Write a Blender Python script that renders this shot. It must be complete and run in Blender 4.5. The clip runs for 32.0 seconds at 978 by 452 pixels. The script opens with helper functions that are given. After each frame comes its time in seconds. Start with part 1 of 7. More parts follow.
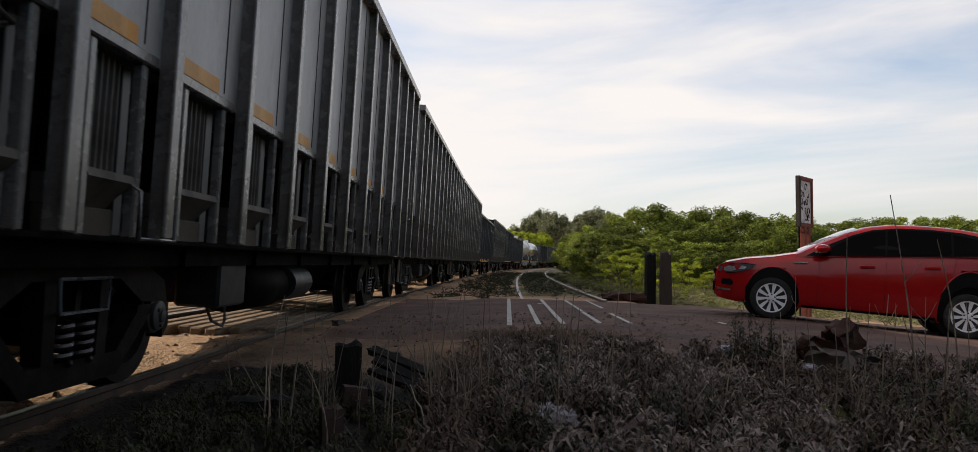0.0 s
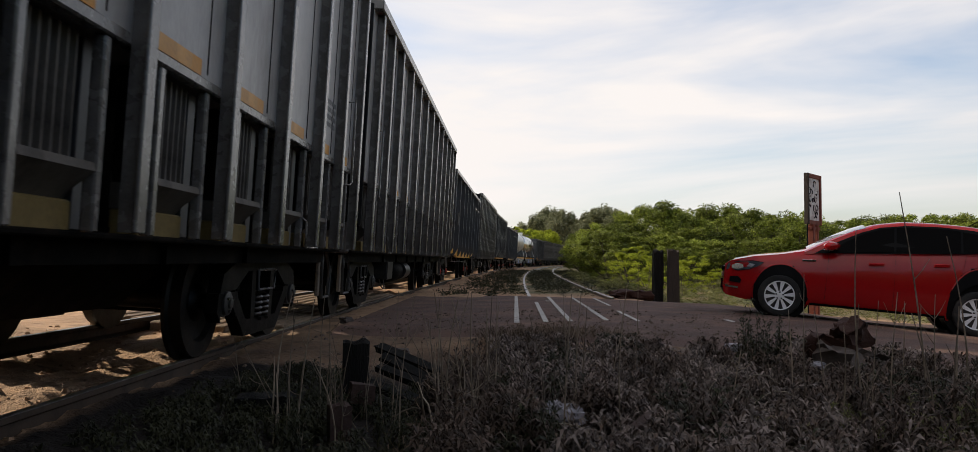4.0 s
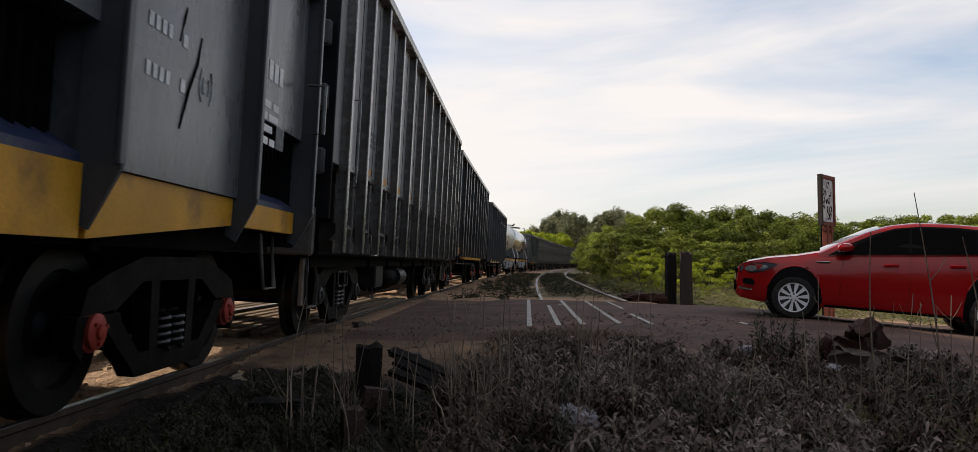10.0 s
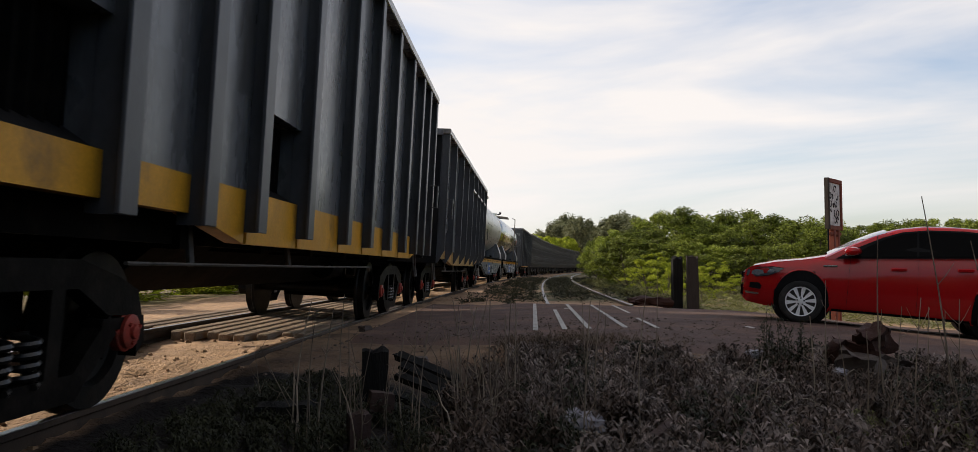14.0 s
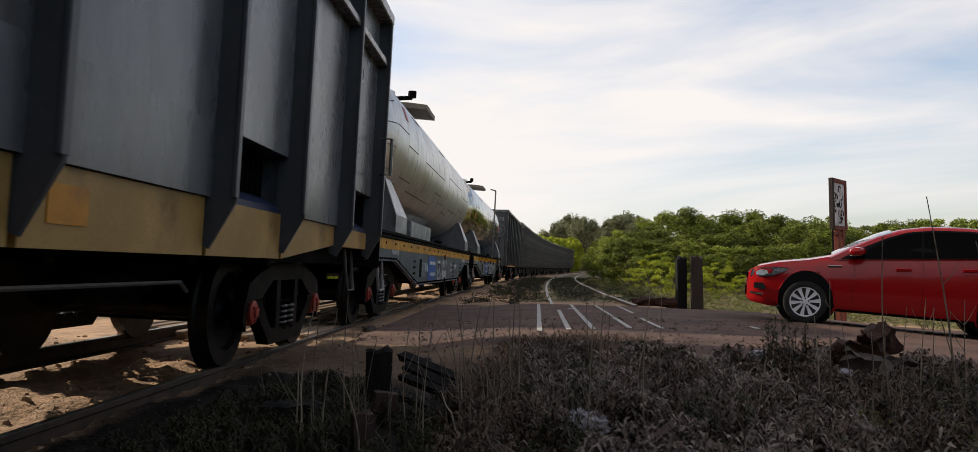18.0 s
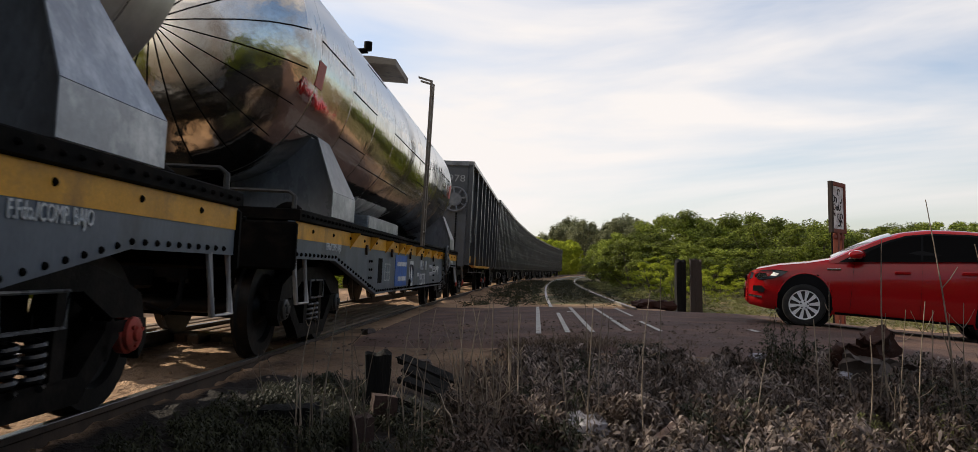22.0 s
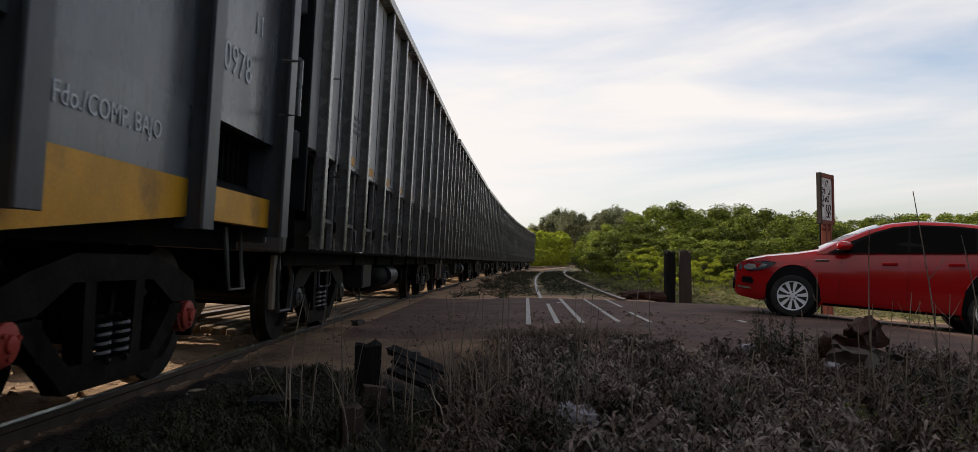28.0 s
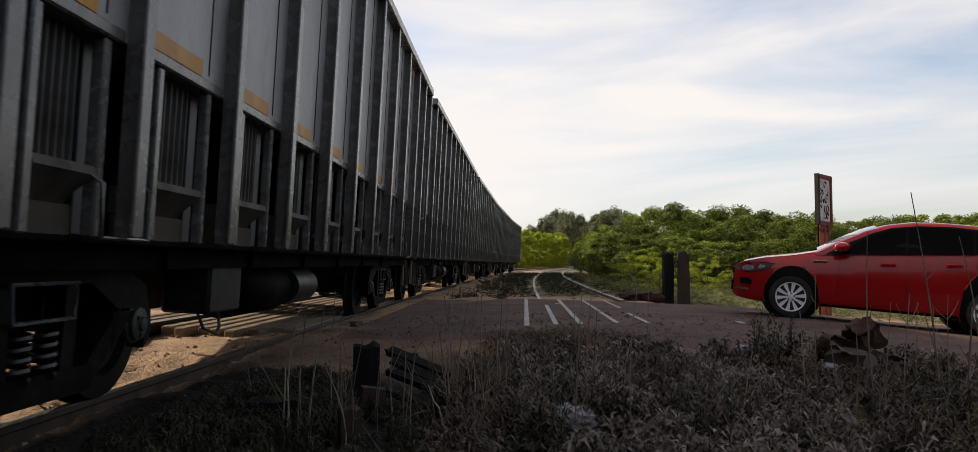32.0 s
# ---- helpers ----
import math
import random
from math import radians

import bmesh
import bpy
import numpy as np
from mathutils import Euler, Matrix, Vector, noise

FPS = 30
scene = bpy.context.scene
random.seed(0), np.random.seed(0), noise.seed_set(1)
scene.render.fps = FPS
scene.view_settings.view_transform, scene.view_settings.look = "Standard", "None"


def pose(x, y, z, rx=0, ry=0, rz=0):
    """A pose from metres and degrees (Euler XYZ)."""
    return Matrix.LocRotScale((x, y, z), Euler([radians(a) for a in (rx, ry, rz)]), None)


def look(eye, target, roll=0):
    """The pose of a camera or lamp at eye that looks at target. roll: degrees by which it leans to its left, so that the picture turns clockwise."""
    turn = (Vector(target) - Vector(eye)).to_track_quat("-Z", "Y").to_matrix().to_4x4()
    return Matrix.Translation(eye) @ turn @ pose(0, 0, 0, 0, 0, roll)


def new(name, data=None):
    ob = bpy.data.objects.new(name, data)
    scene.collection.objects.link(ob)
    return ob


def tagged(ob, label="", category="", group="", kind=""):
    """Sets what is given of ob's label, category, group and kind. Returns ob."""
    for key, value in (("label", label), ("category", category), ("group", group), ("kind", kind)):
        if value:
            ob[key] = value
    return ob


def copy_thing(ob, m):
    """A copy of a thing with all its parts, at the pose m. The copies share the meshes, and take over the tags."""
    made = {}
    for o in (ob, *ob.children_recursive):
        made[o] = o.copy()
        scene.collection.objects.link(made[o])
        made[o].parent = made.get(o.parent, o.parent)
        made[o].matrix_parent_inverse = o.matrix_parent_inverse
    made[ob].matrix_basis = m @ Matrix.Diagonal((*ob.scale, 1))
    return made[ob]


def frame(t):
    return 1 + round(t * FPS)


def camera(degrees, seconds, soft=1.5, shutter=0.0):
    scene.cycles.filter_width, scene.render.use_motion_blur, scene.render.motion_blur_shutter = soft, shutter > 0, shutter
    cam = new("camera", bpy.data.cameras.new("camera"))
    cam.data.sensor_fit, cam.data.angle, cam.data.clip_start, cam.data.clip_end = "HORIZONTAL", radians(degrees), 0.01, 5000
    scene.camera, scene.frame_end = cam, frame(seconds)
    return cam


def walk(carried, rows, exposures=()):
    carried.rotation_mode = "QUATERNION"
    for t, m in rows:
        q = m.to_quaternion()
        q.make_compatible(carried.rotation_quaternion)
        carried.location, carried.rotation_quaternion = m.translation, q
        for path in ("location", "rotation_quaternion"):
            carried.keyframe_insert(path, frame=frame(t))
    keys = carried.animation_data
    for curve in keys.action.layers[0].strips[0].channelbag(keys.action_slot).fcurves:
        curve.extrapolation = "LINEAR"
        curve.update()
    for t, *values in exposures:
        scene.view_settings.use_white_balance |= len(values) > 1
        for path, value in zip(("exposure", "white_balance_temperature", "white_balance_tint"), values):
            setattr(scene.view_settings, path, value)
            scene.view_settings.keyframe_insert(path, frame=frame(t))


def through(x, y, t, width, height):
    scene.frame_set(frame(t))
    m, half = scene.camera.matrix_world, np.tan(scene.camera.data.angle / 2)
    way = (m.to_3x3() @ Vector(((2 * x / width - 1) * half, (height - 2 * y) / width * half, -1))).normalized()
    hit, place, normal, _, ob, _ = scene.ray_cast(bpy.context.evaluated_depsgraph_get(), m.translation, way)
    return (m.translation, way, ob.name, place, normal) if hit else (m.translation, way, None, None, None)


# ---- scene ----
# The camera stands between the two tracks and only pans a little.
EYE_Z = 0.70
PANS = [
    (0, 0.418, 2.603, 0.24), (0.5, 0.471, 2.662, 0.28), (1, 0.527, 2.763, 0.30), (1.5, 0.615, 2.722, 0.32),
    (2, 0.664, 2.632, 0.31), (2.5, 0.768, 2.5, 0.30), (3, 0.804, 2.372, 0.29), (3.5, 0.872, 2.372, 0.26),
    (5.5, 1.139, 2.758, 0.27), (6, 1.277, 2.773, 0.26), (6.5, 1.311, 2.818, 0.25), (7, 1.378, 2.875, 0.24),
    (7.5, 1.438, 2.93, 0.23), (8, 1.5, 2.972, 0.16), (8.5, 1.569, 3.053, 0.09), (9, 1.633, 3.004, 0.00),
    (9.5, 1.72, 2.805, -0.06), (10, 1.759, 2.674, -0.10), (10.5, 1.737, 2.681, -0.13),
    (11, 1.755, 2.744, -0.12), (11.5, 1.813, 2.823, -0.10), (12, 1.904, 2.804, -0.11),
    (12.5, 1.963, 2.887, -0.13), (13, 2.035, 2.974, -0.13), (13.5, 2.088, 3.007, -0.14),
    (14, 2.173, 2.955, -0.12), (14.5, 2.194, 2.994, -0.12), (16.5, 2.436, 2.945, -0.11),
    (17, 2.493, 3.009, -0.10), (17.5, 2.498, 3.014, -0.10), (18, 2.444, 2.976, -0.12),
    (18.5, 2.438, 2.947, -0.12), (19, 2.439, 2.921, -0.09), (19.5, 2.433, 2.942, -0.09),
    (20, 2.429, 2.949, -0.08), (20.5, 2.407, 2.997, -0.05), (21, 2.383, 3.037, -0.05),
    (21.5, 2.382, 3.085, -0.08), (22, 2.389, 3.169, -0.07), (22.5, 2.398, 3.164, -0.05),
    (23, 2.352, 3.135, -0.09), (23.5, 2.306, 3.064, -0.09), (24, 2.24, 2.981, -0.07),
    (24.5, 2.231, 2.859, -0.07), (25, 2.196, 2.804, -0.08), (25.5, 2.122, 2.744, -0.08),
    (27.5, 1.81, 2.545, -0.08), (28, 1.693, 2.552, -0.08), (28.5, 1.677, 2.405, -0.08),
    (29, 1.678, 2.339, -0.09), (29.5, 1.628, 2.309, -0.05), (30, 1.535, 2.413, -0.04),
    (30.5, 1.469, 2.487, -0.05), (31, 1.481, 2.642, -0.05), (31.5, 1.54, 2.666, -0.06),
    (32, 1.582, 2.631, -0.10),
]


def aimed(turn, tilt, lean):
    return pose(0, 0, EYE_Z, 90 + tilt, 0, turn) @ pose(0, 0, 0, 0, 0, lean)


cam = camera(61.42, 32.0, soft=0.15, shutter=0.12)
walk(cam, [(t, aimed(a, b, c)) for t, a, b, c in PANS])

# ---------------------------------------------------------------- light
SUN_TO = Vector((-0.80, 0.36, 0.505)).normalized()
EXPOSURE = -0.05
scene.view_settings.exposure = EXPOSURE

world = bpy.data.worlds.new("sky")
scene.world = world
world.use_nodes = True
wt = world.node_tree
wt.nodes.clear()
w_out = wt.nodes.new("ShaderNodeOutputWorld")
w_bg = wt.nodes.new("ShaderNodeBackground")
w_sky = wt.nodes.new("ShaderNodeTexSky")
w_sky.sky_type = "NISHITA"
w_sky.sun_disc = False
w_sky.sun_elevation = math.asin(SUN_TO.z)
w_sky.sun_rotation = math.atan2(SUN_TO.x, SUN_TO.y)
w_sky.air_density, w_sky.dust_density = 1.0, 1.5
w_co = wt.nodes.new("ShaderNodeTexCoord")
w_map = wt.nodes.new("ShaderNodeMapping")
w_map.inputs["Scale"].default_value = (1.0, 1.0, 5.5)
w_map.inputs["Rotation"].default_value = (0.0, radians(-8), radians(20))
w_map.inputs["Location"].default_value = (3.1, 1.7, 0.35)
w_no = wt.nodes.new("ShaderNodeTexNoise")
w_no.inputs["Scale"].default_value = 1.25
w_no.inputs["Detail"].default_value = 6.0
w_no.inputs["Roughness"].default_value = 0.52
w_no.inputs["Distortion"].default_value = 0.5
w_ramp = wt.nodes.new("ShaderNodeValToRGB")
w_ramp.color_ramp.elements[0].position, w_ramp.color_ramp.elements[1].position = 0.385, 0.65
w_mix = wt.nodes.new("ShaderNodeMix")
w_mix.data_type = "RGBA"
w_dir = wt.nodes.new("ShaderNodeVectorMath")
w_dir.operation = "DOT_PRODUCT"
w_dir.inputs[1].default_value = SUN_TO
w_glow = wt.nodes.new("ShaderNodeMapRange")           # cloud is bright towards the sun, dull away from it
w_glow.interpolation_type = "SMOOTHSTEP"
w_glow.inputs["From Min"].default_value, w_glow.inputs["From Max"].default_value = -0.75, 0.15
w_glow.inputs["To Min"].default_value, w_glow.inputs["To Max"].default_value = 0.32, 1.0
w_cloud = wt.nodes.new("ShaderNodeVectorMath")
w_cloud.operation = "MULTIPLY"
w_cloud.inputs[0].default_value = (10.1, 9.55, 9.25)
wt.links.new(w_co.outputs["Generated"], w_dir.inputs[0])
wt.links.new(w_dir.outputs["Value"], w_glow.inputs["Value"])
wt.links.new(w_glow.outputs["Result"], w_cloud.inputs[1])
wt.links.new(w_cloud.outputs["Vector"], w_mix.inputs["B"])
w_gain = wt.nodes.new("ShaderNodeVectorMath")
w_gain.operation = "MULTIPLY"
w_gain.inputs[1].default_value = (1.6, 1.65, 1.75)
wt.links.new(w_co.outputs["Generated"], w_map.inputs["Vector"])
wt.links.new(w_map.outputs["Vector"], w_no.inputs["Vector"])
wt.links.new(w_no.outputs["Fac"], w_ramp.inputs["Fac"])
wt.links.new(w_ramp.outputs["Color"], w_mix.inputs["Factor"])
wt.links.new(w_sky.outputs["Color"], w_gain.inputs[0])
wt.links.new(w_gain.outputs["Vector"], w_mix.inputs["A"])
wt.links.new(w_mix.outputs["Result"], w_bg.inputs["Color"])
w_bg.inputs["Strength"].default_value = 0.10
wt.links.new(w_bg.outputs["Background"], w_out.inputs["Surface"])

sun_data = bpy.data.lights.new("sun", "SUN")
sun_data.energy = 5.0
sun_data.angle = radians(0.6)
sun_data.color = (1.0, 0.90, 0.74)
sun = new("sun", sun_data)
sun.matrix_world = look(SUN_TO * 60, (0, 0, 0))


# ---------------------------------------------------------------- materials
def mat(name, base, rough=0.6, metal=0.0, var=0.25, scale=3.0, stain=None, amount=0.4, stain_scale=1.2,
        bump=0.15, fine=60.0, stretch=(1, 1, 1), per_object=0.0, per_island=0.0, coat=0.0, spec=0.22):
    """A surface with broad and fine variation, stains of another colour and a fine relief."""
    m = bpy.data.materials.new(name)
    m.use_nodes = True
    nt = m.node_tree
    b = nt.nodes["Principled BSDF"]
    add, link = nt.nodes.new, nt.links.new
    co = add("ShaderNodeTexCoord")
    mp = add("ShaderNodeMapping")
    mp.inputs["Scale"].default_value = stretch
    link(co.outputs["Object"], mp.inputs["Vector"])

    def tex(s, detail=5.0, rough_=0.6):
        n = add("ShaderNodeTexNoise")
        n.inputs["Scale"].default_value = s
        n.inputs["Detail"].default_value = detail
        n.inputs["Roughness"].default_value = rough_
        link(mp.outputs["Vector"], n.inputs["Vector"])
        return n.outputs["Fac"]

    def mixed(fac, a, c):
        x = add("ShaderNodeMix")
        x.data_type = "RGBA"
        for key, value in (("Factor", fac), ("A", a), ("B", c)):
            if hasattr(value, "is_linked"):
                link(value, x.inputs[key])
            else:
                x.inputs[key].default_value = value
        return x.outputs["Result"]

    def span(fac, lo, hi):
        r = add("ShaderNodeMapRange")
        r.inputs["From Min"].default_value, r.inputs["From Max"].default_value = lo, hi
        link(fac, r.inputs["Value"])
        return r.outputs["Result"]

    dark = tuple(c * (1 - var) for c in base) + (1,)
    light = tuple(min(1, c * (1 + var)) for c in base) + (1,)
    col = mixed(span(tex(scale), 0.3, 0.7), dark, light)
    grain = tex(fine, 3.0)
    g = span(grain, 0.25, 0.75)
    col = mixed(g, col, mixed(0.22, col, (0.0, 0.0, 0.0, 1)))
    if stain:
        col = mixed(span(tex(stain_scale, 8.0, 0.68), 0.62 - 0.25 * amount, 0.72), col, (*stain, 1))
    for fac, amt in (("Object", per_object), ("Island", per_island)):
        if amt:
            if fac == "Object":
                out = add("ShaderNodeObjectInfo").outputs["Random"]
            else:
                out = add("ShaderNodeNewGeometry").outputs["Random Per Island"]
            h = add("ShaderNodeHueSaturation")
            link(span(out, 0, 1), h.inputs["Value"])
            r = h.inputs["Value"].links[0].from_node
            r.inputs["To Min"].default_value, r.inputs["To Max"].default_value = 1 - amt, 1 + amt
            link(col, h.inputs["Color"])
            col = h.outputs["Color"]
    link(col, b.inputs["Base Color"])
    rr = add("ShaderNodeMapRange")
    rr.inputs["To Min"].default_value, rr.inputs["To Max"].default_value = max(0.03, rough - 0.12), min(1, rough + 0.12)
    link(tex(scale * 2.3), rr.inputs["Value"])
    link(rr.outputs["Result"], b.inputs["Roughness"])
    b.inputs["Metallic"].default_value = metal
    b.inputs["Coat Weight"].default_value = coat
    b.inputs["Specular IOR Level"].default_value = spec
    if bump:
        bp = add("ShaderNodeBump")
        bp.inputs["Strength"].default_value = bump
        bp.inputs["Distance"].default_value = 0.02 if bump > 0.3 else 0.006
        link(grain, bp.inputs["Height"])
        link(bp.outputs["Normal"], b.inputs["Normal"])
    return m


def glass(name, tint=(0.02, 0.02, 0.025), rough=0.03, spec=0.2):
    m = bpy.data.materials.new(name)
    m.use_nodes = True
    b = m.node_tree.nodes["Principled BSDF"]
    b.inputs["Base Color"].default_value = (*tint, 1)
    b.inputs["Roughness"].default_value = rough
    b.inputs["Specular IOR Level"].default_value = spec
    return m


RUST = (0.16, 0.07, 0.03)
M_GREY = mat("grey_wagon_paint", (0.395, 0.368, 0.346), 0.36, 0.0, 0.22, 1.3, (0.13, 0.11, 0.095), 0.35, 0.9, 0.12, 45, (1, 1, 0.35), spec=0.35)
# end walls take this near-black, with the shade between wagons in it
M_GREY_DARK = mat("near_black_wagon_grey", (0.012, 0.012, 0.013), 0.45, 0.0, 0.3, 1.5, (0.03, 0.025, 0.02), 0.4, 1.0, 0.15, 50, (1, 1, 0.4), spec=0.08)
M_LEDGE = mat("dusty_brown_ledge", (0.105, 0.088, 0.072), 0.6, 0.0, 0.3, 3.0, (0.05, 0.04, 0.032), 0.45, 3.0, 0.2, 50, spec=0.15)
M_TAN = mat("pale_tan_paint", (0.22, 0.175, 0.13), 0.6, 0.0, 0.25, 4.0, (0.06, 0.045, 0.035), 0.45, 4.0, 0.2, 50)
M_EDGE = mat("worn_grey_steel", (0.175, 0.160, 0.146), 0.27, 0.2, 0.3, 2.5, (0.06, 0.05, 0.043), 0.4, 2.0, 0.2, 60, spec=0.5)
M_BLUEGREY = mat("blue_grey_wagon_paint", (0.115, 0.13, 0.15), 0.38, 0.0, 0.25, 1.6, (0.055, 0.05, 0.045), 0.4, 1.1, 0.12, 40, (1, 1, 0.5))
M_YELLOW = mat("weathered_yellow_paint", (0.70, 0.33, 0.026), 0.45, 0.0, 0.2, 2.0, (0.20, 0.10, 0.03), 0.45, 1.8, 0.15, 50)
M_ORANGE = mat("orange_reflector_paint", (0.62, 0.30, 0.07), 0.45, 0.0, 0.15, 4.0, (0.25, 0.12, 0.04), 0.3, 3.0, 0.1, 60)
M_AMBER = mat("amber_reflector_paint", (0.62, 0.26, 0.02), 0.4, 0.0, 0.12, 4.0, (0.35, 0.14, 0.03), 0.3, 3.0, 0.05, 60)
# near-black: soot plus the deep shade of recesses and undersides
M_UNDER = mat("sooty_shaded_steel", (0.005, 0.0045, 0.004), 0.65, 0.0, 0.4, 3.0, (0.016, 0.011, 0.008), 0.4, 3.0, 0.3, 40, spec=0.02)
# near-black iron, casting and wheel colours below include the shade under the wagons
M_IRON = mat("sooty_shaded_iron", (0.0045, 0.004, 0.0037), 0.5, 0.0, 0.35, 4.0, (0.016, 0.011, 0.008), 0.4, 4.0, 0.3, 50, spec=0.04)
M_SPRING = mat("oily_spring_steel", (0.012, 0.011, 0.010), 0.3, 0.2, 0.3, 6.0, (0.05, 0.04, 0.03), 0.3, 6.0, 0.1, 60, spec=0.5)
M_TARRED = mat("dusty_black_paint", (0.016, 0.016, 0.017), 0.45, 0.0, 0.3, 3.0, (0.05, 0.043, 0.036), 0.4, 3.0, 0.1, 50, spec=0.3)
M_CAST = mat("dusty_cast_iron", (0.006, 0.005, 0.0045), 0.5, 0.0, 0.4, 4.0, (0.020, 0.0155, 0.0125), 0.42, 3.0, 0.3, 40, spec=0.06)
M_STENCIL = mat("worn_stencil_paint", (0.62, 0.61, 0.59), 0.3, 0.0, 0.2, 8.0, (0.25, 0.245, 0.24), 0.4, 14.0, 0.05, 80, spec=0.42)
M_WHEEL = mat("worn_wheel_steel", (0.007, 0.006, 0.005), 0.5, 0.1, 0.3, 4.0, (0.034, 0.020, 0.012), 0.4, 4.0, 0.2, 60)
M_CAP = mat("grey_cap_paint", (0.065, 0.061, 0.056), 0.5, 0.2, 0.25, 6.0, (0.05, 0.04, 0.03), 0.5, 6.0, 0.2, 60)
M_CAP_RED = mat("faded_red_cap_paint", (0.42, 0.055, 0.035), 0.5, 0.1, 0.25, 6.0, (0.10, 0.04, 0.03), 0.4, 6.0, 0.2, 60)
M_SLATE = mat("dark_slate_wagon_paint", (0.14, 0.14, 0.145), 0.28, 0.0, 0.32, 1.8, (0.035, 0.031, 0.027), 0.55, 1.6, 0.12, 40, (1, 1, 0.3), spec=0.42)
M_POST = mat("dark_post_paint", (0.085, 0.085, 0.088), 0.4, 0.0, 0.3, 1.6, (0.08, 0.07, 0.06), 0.3, 2.2, 0.12, 40, (1, 1, 0.5), spec=0.25)
M_SILL = mat("dusty_beige_sill", (0.085, 0.068, 0.05), 0.7, 0.0, 0.25, 2.0, (0.05, 0.038, 0.028), 0.5, 2.5, 0.15, 40)
M_OCHRE = mat("faded_ochre_sill", (0.20, 0.135, 0.045), 0.7, 0.0, 0.25, 2.0, (0.06, 0.045, 0.03), 0.5, 2.5, 0.15, 40)
M_OCHRE_SKIRT = mat("faded_ochre_skirt", (0.44, 0.26, 0.08), 0.5, 0.0, 0.2, 2.0, (0.16, 0.085, 0.03), 0.45, 1.8, 0.15, 50)
M_SLAT = mat("dusty_brown_slats", (0.135, 0.118, 0.102), 0.6, 0.0, 0.3, 3.0, (0.02, 0.016, 0.013), 0.4, 3.0, 0.15, 40, (1, 1, 0.4), spec=0.1)
M_BLUE_EDGE = mat("dark_blue_paint", (0.03, 0.04, 0.09), 0.4, 0.0, 0.3, 4.0, (0.10, 0.10, 0.11), 0.4, 5.0, 0.15, 60)
M_LETTER = mat("white_stencil_paint", (0.66, 0.65, 0.63), 0.55, 0.0, 0.15, 6.0, (0.22, 0.22, 0.22), 0.35, 8.0, 0.05, 80)
M_FAINT = mat("faded_stencil_paint", (0.17, 0.165, 0.16), 0.6, 0.0, 0.3, 8.0, (0.30, 0.29, 0.28), 0.5, 14.0, 0.05, 80)
M_NUMBER = mat("grey_stencil_paint", (0.30, 0.30, 0.29), 0.55, 0.0, 0.15, 6.0, (0.15, 0.15, 0.15), 0.35, 8.0, 0.05, 80)
M_BLUE = mat("blue_panel_paint", (0.04, 0.13, 0.42), 0.45, 0.0, 0.15, 4.0, (0.12, 0.14, 0.18), 0.35, 5.0, 0.05, 60)
M_TANK = mat("insulation_cladding_metal", (0.74, 0.725, 0.69), 0.36, 0.85, 0.12, 2.0, (0.46, 0.40, 0.33), 0.42, 0.8, 0.05, 9)
M_TANK2 = mat("polished_cladding_metal", (0.80, 0.76, 0.70), 0.10, 1.0, 0.12, 2.0, (0.36, 0.29, 0.22), 0.5, 0.9, 0.35, 4)
nt = M_TANK2.node_tree            # torn remains of pale film on the upper half, brightened for the reflected sky
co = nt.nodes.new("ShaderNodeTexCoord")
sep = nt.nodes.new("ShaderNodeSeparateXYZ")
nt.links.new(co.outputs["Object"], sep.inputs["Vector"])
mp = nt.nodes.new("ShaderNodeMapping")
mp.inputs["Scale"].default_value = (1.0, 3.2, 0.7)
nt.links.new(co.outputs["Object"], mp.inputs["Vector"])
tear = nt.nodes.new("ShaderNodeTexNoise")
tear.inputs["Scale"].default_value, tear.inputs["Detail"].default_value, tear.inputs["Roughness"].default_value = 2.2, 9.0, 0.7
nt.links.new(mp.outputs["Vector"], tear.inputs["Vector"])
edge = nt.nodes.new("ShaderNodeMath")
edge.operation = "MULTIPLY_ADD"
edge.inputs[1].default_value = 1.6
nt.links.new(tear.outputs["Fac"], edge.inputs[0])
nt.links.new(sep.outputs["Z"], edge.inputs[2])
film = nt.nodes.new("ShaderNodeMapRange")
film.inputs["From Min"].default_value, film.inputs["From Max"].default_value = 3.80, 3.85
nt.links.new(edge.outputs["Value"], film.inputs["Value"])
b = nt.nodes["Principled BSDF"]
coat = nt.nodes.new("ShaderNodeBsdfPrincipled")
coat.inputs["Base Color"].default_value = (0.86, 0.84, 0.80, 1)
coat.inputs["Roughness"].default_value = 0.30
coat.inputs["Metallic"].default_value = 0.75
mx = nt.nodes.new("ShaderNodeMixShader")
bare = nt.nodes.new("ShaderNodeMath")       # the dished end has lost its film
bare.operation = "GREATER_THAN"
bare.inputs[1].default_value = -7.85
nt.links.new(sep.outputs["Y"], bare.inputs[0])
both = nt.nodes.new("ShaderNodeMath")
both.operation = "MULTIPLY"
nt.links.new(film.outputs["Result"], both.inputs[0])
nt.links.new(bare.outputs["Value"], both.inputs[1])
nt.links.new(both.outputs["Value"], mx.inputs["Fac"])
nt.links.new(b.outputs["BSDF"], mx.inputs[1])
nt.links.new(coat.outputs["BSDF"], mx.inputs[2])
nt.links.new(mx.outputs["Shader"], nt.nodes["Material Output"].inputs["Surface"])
nt = M_TANK.node_tree             # rusty runs down the cladding, from leaking seams
co = nt.nodes.new("ShaderNodeTexCoord")
